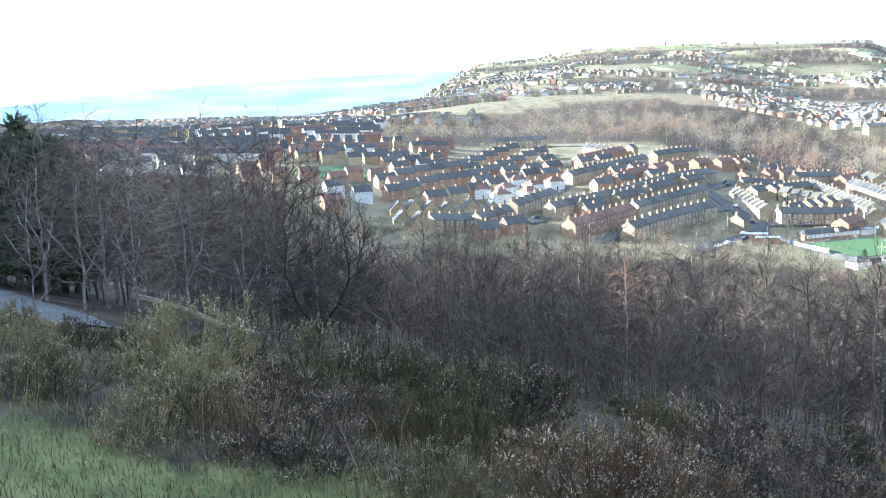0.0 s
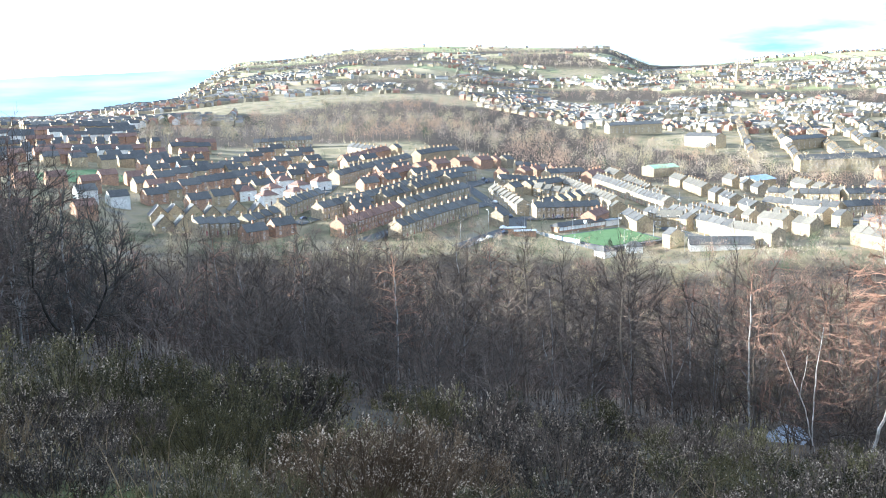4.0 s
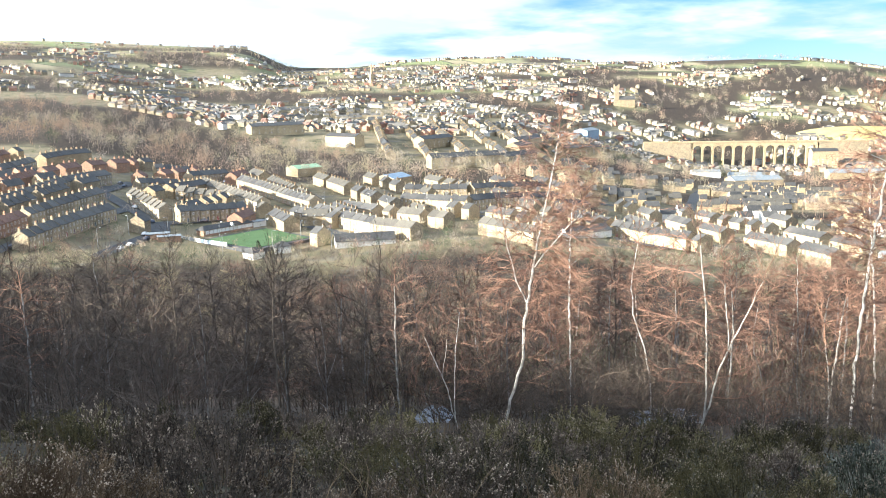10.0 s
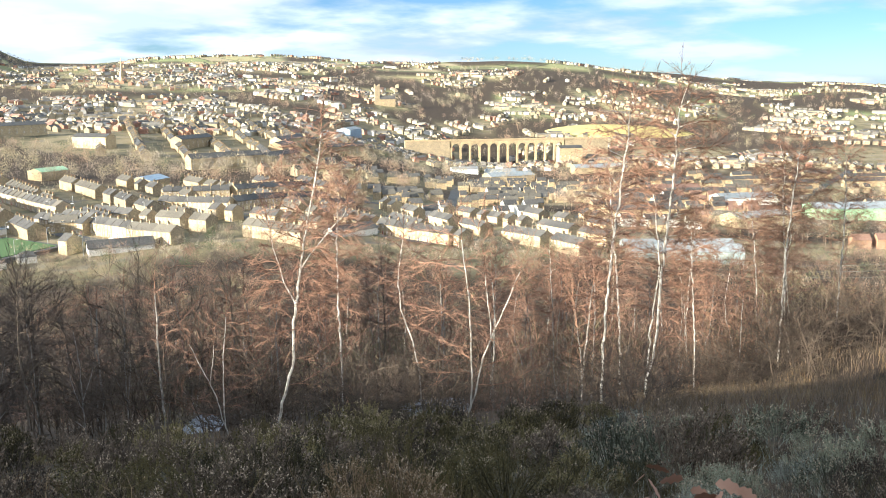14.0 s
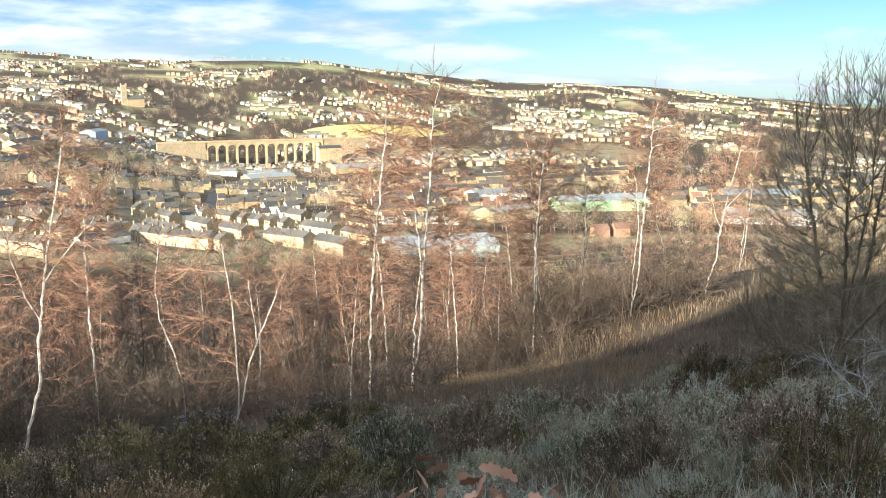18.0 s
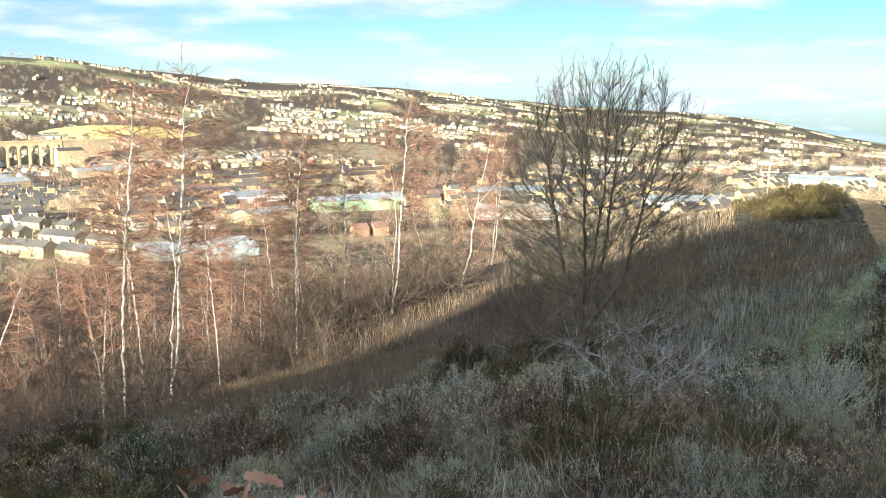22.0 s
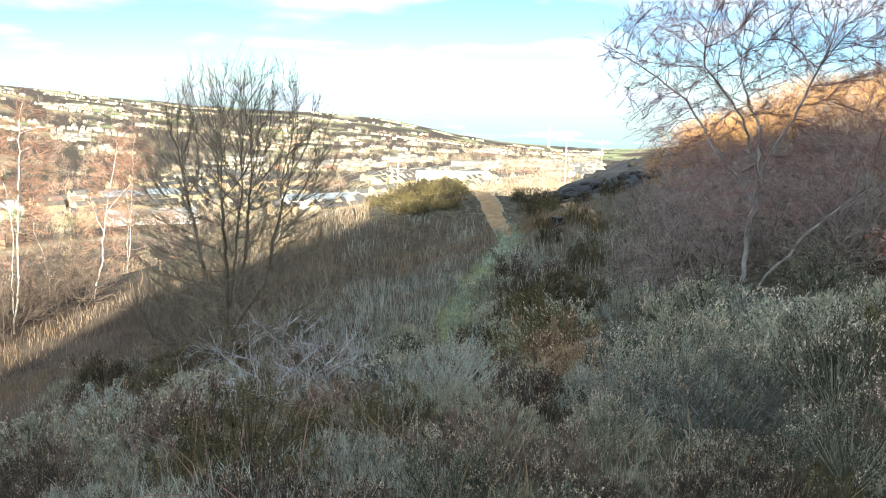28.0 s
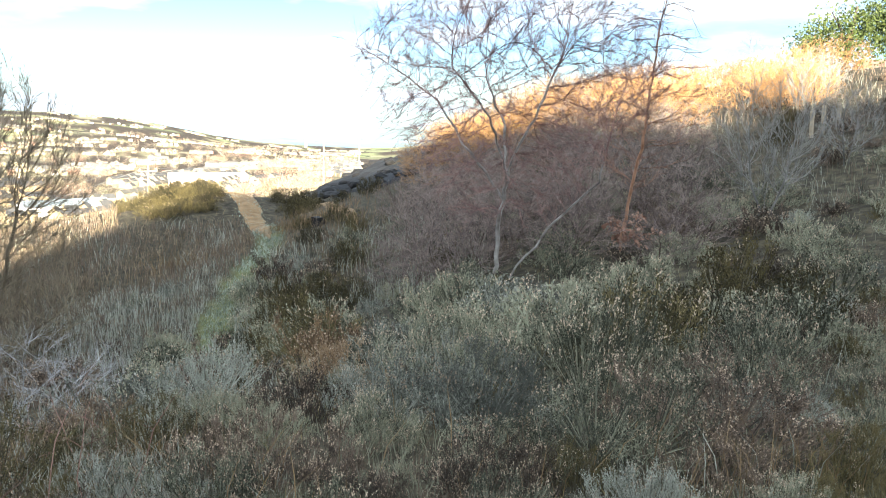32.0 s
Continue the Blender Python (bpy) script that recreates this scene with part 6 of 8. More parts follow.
GREEN = [(150, 386), (187, 398), (190, 361), (161, 353)]
for gx, gy in GREEN:
    take(gx, gy)
for i in range(5):
    for j in range(5):
        take(148 + 9.5 * i, 356 + 10 * j)
GREEN_Z = ground(170, 378) + 1.2
slab("pavement", "grey paved surround of the bowling green", [(147, 388), (188, 402), (193, 359), (160, 350)], GREEN_Z - 0.25, 6, ASPHALT, "pavement", "structure")
slab("bowling_green", "smooth bright green crown bowling lawn", GREEN, GREEN_Z, 0.25, TURF, "lawn")


def club_house():
    ob = thing("clubhouse", "long low bowling clubhouse with white panels and dark roof", "clubhouse", m=pose(172, 403.5, GREEN_Z - 0.2, 0, 0, 18))
    part("wall", boxes_mesh("wall", [(-19, -2.5, -2, 11, 2.5, 2.9, 0)], [BRICK]), None, ob)
    bm = bmesh.new()
    v = [bm.verts.new(c) for c in ((-19.6, -3.2, 2.85), (11.5, -3.2, 2.85), (11.5, 3.2, 2.85), (-19.6, 3.2, 2.85), (-17, 0, 4.6), (9, 0, 4.6))]
    for f in ((0, 1, 5, 4), (2, 3, 4, 5), (1, 2, 5), (3, 0, 4), (3, 2, 1, 0)):
        bm.faces.new([v[i] for i in f])
    part("roof", bm, SLATE, ob, "dark hipped roof")
    for k in range(12):
        x = -17.8 + 2.4 * k
        part("panel", boxes_mesh("panel", [(x, -2.62, 0.9, x + 2.1, -2.51, 2.5, 0)], [PAINT_WHITE]), None, ob, "white board panel")
    part("porch", boxes_mesh("porch", [(11.6, -2.4, -2, 20, 2.2, 2.6, 0), (11.4, -2.9, 2.61, 20.3, 2.6, 2.8, 1)], [PAINT_WHITE, METAL_ROOF]), None, ob, "flat-roofed pale extension")
    g = bmesh.new()
    for pts in (((-3, -3.3, 2.8), (-1, -3.3, 2.8), (-2, -3.3, 4.4)),):
        a = [g.verts.new(p) for p in pts]
        b = [g.verts.new((p[0], -1.6, p[2])) for p in pts]
        g.faces.new(a)
        for i in range(3):
            g.faces.new((a[i], b[i], b[(i + 1) % 3], a[(i + 1) % 3]))
    part("gable", g, PAINT_WHITE, ob, "small white gable")


club_house()


def green_fence():
    run = [(144, 398), (146, 389), (149, 377), (153, 365)]
    ob = thing("fence", "low white board fence beside the bowling green", "fence", m=pose(0, 0, GREEN_Z - 0.25))
    for (ax, ay), (bx, by) in zip(run, run[1:]):
        n = 5
        for i in range(n):
            f0, f1 = i / n, (i + 0.92) / n
            x0, y0, x1, y1 = ax + (bx - ax) * f0, ay + (by - ay) * f0, ax + (bx - ax) * f1, ay + (by - ay) * f1
            a = math.atan2(y1 - y0, x1 - x0)
            ln = math.hypot(x1 - x0, y1 - y0)
            p = part("board", boxes_mesh("board", [(0, -0.05, 0, ln, 0.05, 1.7, 0)], [PAINT_WHITE if i % 3 else METAL_BLUE]), None, ob)
            p.matrix_local = pose(x0, y0, 0, 0, 0, math.degrees(a))


green_fence()


def lamp_proto(h, name, label, group):
    ob = thing(name, label, "street lamp", group)
    bm = bmesh.new()
    tube(bm, [(0, 0, -2), (0, 0, h)], [0.11, 0.07], 8)
    part("pole", bm, GALV, ob)
    bm = bmesh.new()
    tube(bm, [(0, 0, h), (0.5, 0, h + 0.25), (1.2, 0, h + 0.3)], [0.06, 0.05, 0.05], 6)
    part("arm", bm, GALV, ob)
    bm = bmesh.new()
    box(bm, 1.0, -0.14, h + 0.2, 1.8, 0.14, h + 0.36)
    part("lamp_head", bm, PAINT_WHITE, ob)
    FRESH.add(ob)
    return ob


def street_lamps():
    rng = random.Random(2)
    p = lamp_proto(8.5, "street_lamp", "tall grey steel street lamp beside the road", "street lamps")
    f = lamp_proto(6.5, "floodlight_pole", "slim pale floodlight pole beside the bowling green", "floodlight poles")
    for x, y in ((148, 358), (168, 352), (190, 368), (187, 398), (161, 392)):
        set_down(f, pose(x, y, GREEN_Z - 0.2, 0, 0, rng.random() * 360))
    for x, y in ((200, 392), (212, 399), (232, 420), (245, 410), (258, 400), (262, 424), (243, 441), (228, 436), (215, 372), (270, 380), (300, 350), (311, 310), (150, 420), (140, 400), (124, 405), (105, 386), (60, 392), (96, 448), (285, 402), (318, 372), (205, 350), (190, 340)):
        set_down(p, pose(x, y, ground(x, y), 0, 0, rng.random() * 360))


street_lamps()

# ---- roads ----


def road(name, label, pts, wide):
    V, F = [], []
    n = 0
    path = []
    for (ax, ay), (bx, by) in zip(pts, pts[1:]):
        k = max(2, int(math.hypot(bx - ax, by - ay) / 5))
        path += [(ax + (bx - ax) * i / k, ay + (by - ay) * i / k) for i in range(k)]
    path.append(pts[-1])
    for i, (x, y) in enumerate(path):
        x1, y1 = path[min(i + 1, len(path) - 1)]
        x0, y0 = path[max(i - 1, 0)]
        d = Vector((y1 - y0, x0 - x1)).normalized() * wide / 2
        for s in (-1, -0.33, 0.33, 1):
            V.append((x + d.x * s, y + d.y * s, ground(x + d.x * s, y + d.y * s) + 0.45))
        if i:
            b = (i - 1) * 4
            F += [(b + j, b + j + 1, b + 5 + j, b + 4 + j) for j in range(3)]
    return tagged(new(name, raw_mesh(name, V, F, ASPHALT)), label, "road", kind="structure")


STREETS = [[(100, 372), (140, 408), (146, 425), (205, 438), (250, 425)], [(136, 406), (143, 445), (140, 500), (170, 540)], [(205, 438), (222, 480), (222, 540), (250, 590)], [(250, 425), (262, 400), (290, 360), (311, 310), (318, 262)],
           [(250, 425), (300, 420), (400, 404), (480, 380)], [(198, 425), (207, 395), (208, 362), (214, 335)], [(62, 392), (108, 432), (160, 474)], [(36, 425), (98, 482), (150, 520)], [(262, 400), (330, 345), (380, 330), (470, 300)],
           [(0, 410), (30, 440), (60, 500), (80, 560)], [(480, 380), (600, 470), (760, 560), (900, 640)], [(470, 300), (600, 260), (800, 240), (1000, 260)]]
for s_ in STREETS:
    road("road", "grey asphalt street between the houses", s_, 7.5)
    for (ax, ay), (bx, by) in zip(s_, s_[1:]):
        k = int(math.hypot(bx - ax, by - ay) / 6) + 1
        for i in range(k):
            take(ax + (bx - ax) * i / k, ay + (by - ay) * i / k)

PLAYING_FIELD = road("playing_field", "mown green playing field among the estate houses", [polar(-10.4, 500), polar(-8, 515), polar(-5.4, 545)], 34)
PLAYING_FIELD.data.materials[0] = TURF
tagged(PLAYING_FIELD, category="field")
for k in range(12):
    for q in (-12, 0, 12):
        take(*polar(-10.4 + 0.45 * k, 500 + 4 * k + q))

# ---- large buildings ----


def window_set(ob, mesh, w, d, floors, step, first=1.2, height=3.0, margin=1.6, sides=(0, 1)):
    n = int((w - 2 * margin) / step) + 1
    for s in sides:
        for f in range(floors):
            for i in range(n):
                x = -w / 2 + margin + (w - 2 * margin) * (i / max(1, n - 1))
                o = part("window", mesh, None, ob)
                o.location, o.rotation_euler = (x, (-1 if s == 0 else 1) * (d / 2 + 0.001), first + f * height), (0, 0, 0 if s == 0 else math.pi)


def big_house(name, label, category, x, y, heading, w, d, eave, ridge, wall, roof, floors=0, step=3.2, hip=False, overhang=0.2, group="", chimneys=(), z=None):
    k = house_meshes(name, w, d, eave, ridge, wall, roof, overhang, hip, rows=(), door_at=None, chimneys=chimneys, win=(1.3, 1.8))
    ob = thing(name, label, category, group, m=pose(x, y, ground(x, y) if z is None else z, 0, 0, heading))
    part("wall", k["wall"], None, ob)
    part("roof", k["roof"], None, ob)
    for cx in chimneys:
        c = part("chimney", k["chimney"], None, ob)
        c.location = (cx, 0, ridge)
    if floors:
        window_set(ob, k["window"], w, d, floors, step)
    for i in range(-int(w / 2), int(w / 2) + 1, 8):
        a = radians(heading)
        take(x + i * math.cos(a), y + i * math.sin(a))
    return ob


def span(ax, ay, bx, by):
    return (ax + bx) / 2, (ay + by) / 2, math.degrees(math.atan2(by - ay, bx - ax)), math.hypot(bx - ax, by - ay)


GLAZING = node_mat("dusty_glazing", (0.16, 0.20, 0.21), (0.42, 0.47, 0.46), 0.7, 0.35, 0.1, rand=0.1)


def mills():
    x, y, a, w = span(421, 590, 481, 577)
    big_house("mill", "long golden sandstone mill with a slate roof", "mill", x, y, a, w, 12, 8.5, 12, STONE, SLATE, 2, 5.0, chimneys=(-24, -12, 0, 12, 24))
    x, y, a, w = span(483, 577, 531, 591)
    big_house("mill", "sooty stone mill range with chimneys", "mill", x, y, a, w, 11, 8.0, 11, STONE_DARK, SLATE, 2, 6, chimneys=(-18, -6, 6, 18))
    x, y, a, w = span(444, 789, 456, 753)
    big_house("mill", "plain pale stone mill block", "mill", x, y, a, w, 14, 11, 14, STONE, SLATE, 3, 4.5)
    x, y, a, w = span(371, 194, 406, 148)
    for i, off in enumerate((0, 15)):
        big_house("factory_shed", "long low works shed with pale sheet roof", "shed", x + off * 0.8, y + off * 0.6, a, w * 0.9, 13, 4, 6.5, GLAZING, METAL_ROOF, group="works sheds")
    for lab, x, y, a, w, d, e, wl, rf in (("green-clad warehouse with a pale roof", 644, 160, -50, 70, 22, 8, METAL_GREEN, METAL_ROOF), ("pale flat-roofed works building", 682, 254, -40, 46, 20, 7, RENDER, METAL_ROOF),
                                          ("white factory shed beyond the mound", 707, -80, -80, 60, 25, 7, PAINT_WHITE, METAL_ROOF), ("white warehouse with a grey roof", 846, -221, -100, 70, 26, 8, PAINT_WHITE, METAL_ROOF),
                                          ("stone works with a pale sheet roof", 560, 200, -30, 40, 18, 7, STONE, METAL_ROOF), ("stone works with a dark slate roof", 520, 260, -45, 44, 16, 8, STONE, SLATE), ("pale sheet-roofed works beside the river", 760, 60, -70, 60, 24, 7, STONE, METAL_ROOF),
                                          ("white depot with a sheet roof", 600, 40, -75, 55, 22, 6, PAINT_WHITE, METAL_ROOF), ("stone works with a blue roof", 330, 504, 20, 20, 16, 6, STONE, METAL_BLUE), ("green-roofed hall behind the terraces", 307, 585, 10, 22, 14, 6, STONE, METAL_GREEN),
                                          ("works block clad in blue sheet", 860, 850, 20, 36, 20, 10, METAL_BLUE, METAL_ROOF), ("brick works with a red roof", 720, 330, -40, 46, 20, 7, BRICK, TILE_RED), ("pale works with sawtooth roofs", 780, 540, -30, 50, 24, 6, STONE, METAL_ROOF),
                                          ("white market sheds below the viaduct", 850, 600, -45, 34, 18, 5, PAINT_WHITE, METAL_ROOF), ("white market sheds below the viaduct", 815, 625, -45, 30, 16, 5, PAINT_WHITE, METAL_ROOF), ("grey works roof beside the road", 900, 500, -45, 60, 22, 6, STONE, METAL_ROOF)):
        big_house("factory_shed", lab, "shed", x, y, a, w, d, e, e + d * 0.14, wl, rf, group="works sheds")
    for x, y, a, w in ((560, 640, 30, 40), (620, 700, 20, 50), (520, 720, 15, 46), (700, 700, -20, 44), (430, 880, 0, 60)):
        big_house("mill", "large stone building with rows of windows", "mill", x, y, a, w, 13, 9, 12, STONE, SLATE, 2, 7, chimneys=(-10, 10))


mills()


def by_the_green():
    """The low houses and sheds round the bowling green."""
    for x, y, a, w in ((205, 337, -24, 26), (302, 299, -4, 26)):
        big_house("bungalow", "long low bungalow with white gable and dark slate roof", "house", x, y, a, w, 9, 2.3, 5.0, RENDER, SLATE, 0, 4.0, overhang=0.35, group="bungalows beside the green")
    big_house("detached_house", "stone house with a mossy roof behind the bowling green", "house", 212, 394, -37, 12, 8, 5.2, 8.0, STONE, STONE_SLATE, 2, 3.6, group="houses beside the green", chimneys=(-5,))
    for x, y, a in ((157, 347, 20), (171, 349, -20)):
        big_house("pavilion", "small pavilion with a grey hipped roof", "shed", x, y, a, 7, 6, 2.5, 4.6, RENDER, SLATE, hip=True, group="pavilions beside the green")
    for x, y in ((134, 397), (137, 391)):
        big_house("garage", "flat pale-roofed garage block", "garage", x, y, -15, 10, 5, 2.4, 2.8, BRICK, METAL_ROOF, group="garages")


by_the_green()


def viaduct():
    x0, y0, x1, y1 = 925, 731, 1036, 630
    n, total = 12, math.hypot(1036 - 925, 630 - 731)
    bay = total / n
    heading = math.degrees(math.atan2(y1 - y0, x1 - x0))
    zb = min(ground(x0, y0), ground(x1, y1)) + 5
    top = 23.0
    ob = thing("viaduct", "tall sandstone railway viaduct with a row of round arches", "viaduct", m=pose(x0, y0, zb, 0, 0, heading))
    pw, half = 2.2, 4.5
    pier = boxes_mesh("pier", [(-pw / 2, -half, -16, pw / 2, half, top - 9, 0), (-pw / 2 - 0.3, -half - 0.3, top - 9, pw / 2 + 0.3, half + 0.3, top - 8.4, 0)], [STONE])
    for i in range(n + 1):
        p = part("pier", pier, None, ob)
        p.location = (i * bay, 0, 0)
    bm = bmesh.new()
    r = (bay - pw) / 2
    s0 = top - 8.4
    arc = [(r * math.cos(math.pi - k * math.pi / 12), s0 + r * math.sin(k * math.pi / 12)) for k in range(13)]
    fr = [[bm.verts.new((x, y, z)) for x, z in arc] for y in (-half, half)]
    tp = [[bm.verts.new((max(-bay / 2, min(bay / 2, x * (bay / 2) / r)), y, top)) for x, z in arc] for y in (-half, half)]
    sd = [[bm.verts.new((s * bay / 2, y, s0)) for s in (-1, 1)] for y in (-half, half)]
    for k in range(12):
        bm.faces.new((fr[0][k], fr[0][k + 1], tp[0][k + 1], tp[0][k]))
        bm.faces.new((fr[1][k + 1], fr[1][k], tp[1][k], tp[1][k + 1]))
        bm.faces.new((fr[0][k + 1], fr[0][k], fr[1][k], fr[1][k + 1]))
        bm.faces.new((tp[0][k], tp[0][k + 1], tp[1][k + 1], tp[1][k]))
    for j in (0, 1):
        bm.faces.new((sd[j][0], fr[j][0], tp[j][0]))
        bm.faces.new((fr[j][12], sd[j][1], tp[j][12]))
    bmesh.ops.recalc_face_normals(bm, faces=bm.faces)
    am = bpy.data.meshes.new("arch")
    bm.to_mesh(am)
    bm.free()
    am.materials.append(STONE)
    for i in range(n):
        p = part("arch", am, None, ob)
        p.location = ((i + 0.5) * bay, 0, 0)
    part("deck", boxes_mesh("deck", [(-60, -half - 0.4, top + 0.003, total + 60, half + 0.4, top + 0.8, 0)], [STONE]), None, ob)
    for s in (-1, 1):
        part("parapet", boxes_mesh("parapet", [(-60, s * half - 0.3, top + 0.8, total + 60, s * half + 0.3, top + 2.0, 0)], [STONE]), None, ob)
    part("abutment", boxes_mesh("abutment", [(-60, -half, -20, -1.5, half, top, 0)], [STONE_DARK]), None, ob)
    part("abutment", boxes_mesh("abutment", [(total + 1.5, -half, -20, total + 60, half, top, 0)], [STONE_DARK]), None, ob)
    for i in range(0, int(total), 10):
        take(x0 + (x1 - x0) * i / total, y0 + (y1 - y0) * i / total)


viaduct()
big_house("mill", "tall square golden stone mill at the end of the viaduct", "mill", 1012, 606, -42, 30, 16, 21, 24, STONE, SLATE, 4, 4.5, z=ground(1012, 606) + 1)


def church():
    x, y = 1135, 1054
    ob = thing("church", "dark stone church with a square tower on the hillside", "church", m=pose(x, y, ground(x, y), 0, 0, -40))
    part("tower", boxes_mesh("tower", [(-4, -4, -4, 4, 4, 30, 0), (-4.5, -4.5, 30.003, 4.5, 4.5, 31.2, 0)] + [(a, b, 31.2, a + 1.3, b + 1.3, 34, 0) for a in (-4.5, 3.2) for b in (-4.5, 3.2)], [STONE_DARK]), None, ob, "square tower with corner pinnacles")
    bm = bmesh.new()
    box(bm, 4.2, -6, -4, 30, 6, 9)
    part("nave", bm, STONE, ob)
    bm = bmesh.new()
    v = [bm.verts.new(c) for c in ((4.2, -6.6, 9), (30.5, -6.6, 9), (30.5, 6.6, 9), (4.2, 6.6, 9), (4.2, 0, 15), (30.5, 0, 15))]
    for f in ((0, 1, 5, 4), (2, 3, 4, 5), (1, 2, 5), (3, 0, 4), (3, 2, 1, 0)):
        bm.faces.new([v[i] for i in f])
    part("roof", bm, SLATE, ob)
    x, y = 996, 1590
    ob = thing("church_spire", "slim grey church spire above the far houses", "spire", m=pose(x, y, ground(x, y)))
    bm = bmesh.new()
    tube(bm, [(0, 0, -3), (0, 0, 18), (0, 0, 42)], [3.2, 3.0, 0.2], 8)
    part("steeple", bm, STONE_DARK, ob)
    part("tower", boxes_mesh("tower", [(-3.6, -3.6, -4, 3.6, 3.6, 17, 0)], [STONE_DARK]), None, ob)
    x, y = polar(110.6, 3900)
    ob = thing("tall_chimney", "tall pale incinerator chimney on the far plain", "chimney", m=pose(x, y, ground(x, y)))
    bm = bmesh.new()
    tube(bm, [(0, 0, -5), (0, 0, 95)], [5.5, 4.0], 10)
    part("shaft", bm, RENDER, ob)


church()

# ---- more houses ----


class Joined:
    """Gathers copies of small models into one mesh, for what lies too far off to be counted."""

    def __init__(self):
        self.v, self.f, self.w, self.mats, self.n, self.cache = [], [], [], [], 0, {}

    def add(self, proto, m):
        if proto not in self.cache:
            vs, fs, ws, n = [], [], [], 0
            for o in proto.children_recursive:
                me = o.data
                me.calc_loop_triangles()
                co = np.empty(len(me.vertices) * 3, np.float32)
                me.vertices.foreach_get("co", co)
                t = np.empty(len(me.loop_triangles) * 3, np.int32)
                me.loop_triangles.foreach_get("vertices", t)
                k = np.empty(len(me.loop_triangles), np.int32)
                me.loop_triangles.foreach_get("material_index", k)
                for mat in me.materials:
                    if mat not in self.mats:
                        self.mats.append(mat)
                idx = np.array([self.mats.index(mat) for mat in me.materials])
                vs.append(co.reshape(-1, 3) + np.array(o.location))
                fs.append(t.reshape(-1, 3) + n)
                ws.append(idx[k])
                n += len(me.vertices)
            self.cache[proto] = np.concatenate(vs), np.concatenate(fs), np.concatenate(ws)
        v, f, w = self.cache[proto]
        a = np.array(m)
        self.v.append(v @ a[:3, :3].T + a[:3, 3])
        self.f.append(f + self.n)
        self.w.append(w)
        self.n += len(v)

    def make(self, name, label, category):
        return tagged(new(name, raw_mesh(name, np.concatenate(self.v), np.concatenate(self.f), self.mats, np.concatenate(self.w))), label, category, kind="stuff")


ROWS = Joined()


def neighbourhood(seed, th0, th1, r0, r1, heading, gap, protos, limit, width=5.3, run=9, fill=0.8, single=False, joined=False):
    """Rows along a heading inside a sector, leaving out streets, woods and what stands there already."""
    rng = random.Random(seed)
    a = radians(heading)
    ux, uy, vx, vy = math.cos(a), math.sin(a), -math.sin(a), math.cos(a)
    cx, cy = polar((th0 + th1) / 2, (r0 + r1) / 2)
    reach = int(r1)
    made = 0
    for j in range(-reach // gap, reach // gap + 1):
        i = -reach
        left, pick = 0, rng.choice(protos)
        while i < reach:
            if left <= 0:
                i += rng.uniform(6, 14)
                left, pick = rng.randint(max(1, run - 4), run + 3), rng.choice(protos)
            x, y = cx + ux * i + vx * j * gap, cy + uy * i + vy * j * gap
            r, th = math.hypot(x, y), math.degrees(math.atan2(x, y))
            i += width + (rng.uniform(3, 7) if single else 0)
            left -= 1
            if not (th0 < th < th1 and r0 < r < r1) or made >= limit or wood_belt(x, y) or rng.random() > fill or not free_spot(x, y, (width if single else 5.0)):
                continue
            if joined:
                take(x, y)
                ROWS.add(pick, pose(x, y, ground(x, y), 0, 0, heading + (180 if j % 2 else 0)))
            else:
                set_house(pick, x, y, heading + (180 if j % 2 else 0))
            made += 1
    return made


PLAIN_TERRACE = [house_proto("terrace_house", lab, house_meshes("row", w=5.4, d=8, eave=5.4, ridge=8.0, wall=w_, roof=r_, rows=(), chimneys=(-2.3,)), "terraces across the valley", windows=False)
                 for lab, w_, r_ in (("stone terrace house across the valley", STONE, SLATE), ("pale-roofed stone terrace house across the valley", STONE, STONE_SLATE), ("dark stone terrace house across the valley", STONE_DARK, SLATE), ("brick terrace house across the valley", BRICK, TILE_RED))]
SMALL = [house_proto("town_house", lab, house_meshes("small", w=9, d=7.5, eave=5.2, ridge=7.8, wall=w_, roof=r_, overhang=0.15, rows=(), chimneys=()), "houses across the valley", windows=False)
         for lab, w_, r_ in (("stone house with slate roof across the valley", STONE, SLATE), ("stone house with pale roof across the valley", STONE, STONE_SLATE), ("white-rendered house across the valley", RENDER, SLATE), ("red-brick house across the valley", BRICK, TILE_RED))]
neighbourhood(1, 27, 44, 385, 480, 100, 30, (TERRACE, TERRACE_PALE), 40, run=7)
neighbourhood(2, 43, 62, 400, 560, 70, 34, (TERRACE, TERRACE, TERRACE_DARK), 60, run=6)
neighbourhood(3, -4, 13, 400, 600, 30, 24, (SEMI, SEMI_STONE, SEMI), 30, width=11, run=5, single=True)
neighbourhood(4, 8, 24, 430, 640, 42, 33, (PLAIN_TERRACE[2], PLAIN_TERRACE[0], PLAIN_TERRACE[3]), 150, joined=True)
neighbourhood(5, 24, 46, 430, 640, 80, 34, (PLAIN_TERRACE[0], PLAIN_TERRACE[1], PLAIN_TERRACE[2]), 150, joined=True)
neighbourhood(6, -25, -3, 400, 640, 25, 30, (SMALL[0], SMALL[2], SMALL[0], SMALL[3]), 80, width=10, run=6, single=True)
neighbourhood(7, 44, 66, 540, 800, -35, 36, (SMALL[0], SMALL[1], SMALL[2]), 100, width=9, run=6, fill=0.8, single=True)
neighbourhood(8, 62, 84, 510, 800, -55, 36, (SMALL[0], SMALL[1], SMALL[3], SMALL[2]), 90, width=9, run=6, fill=0.8, single=True)
neighbourhood(9, 84, 112, 640, 1100, -75, 40, (SMALL[0], SMALL[1], SMALL[0]), 30, width=9, run=6, fill=0.5, single=True)
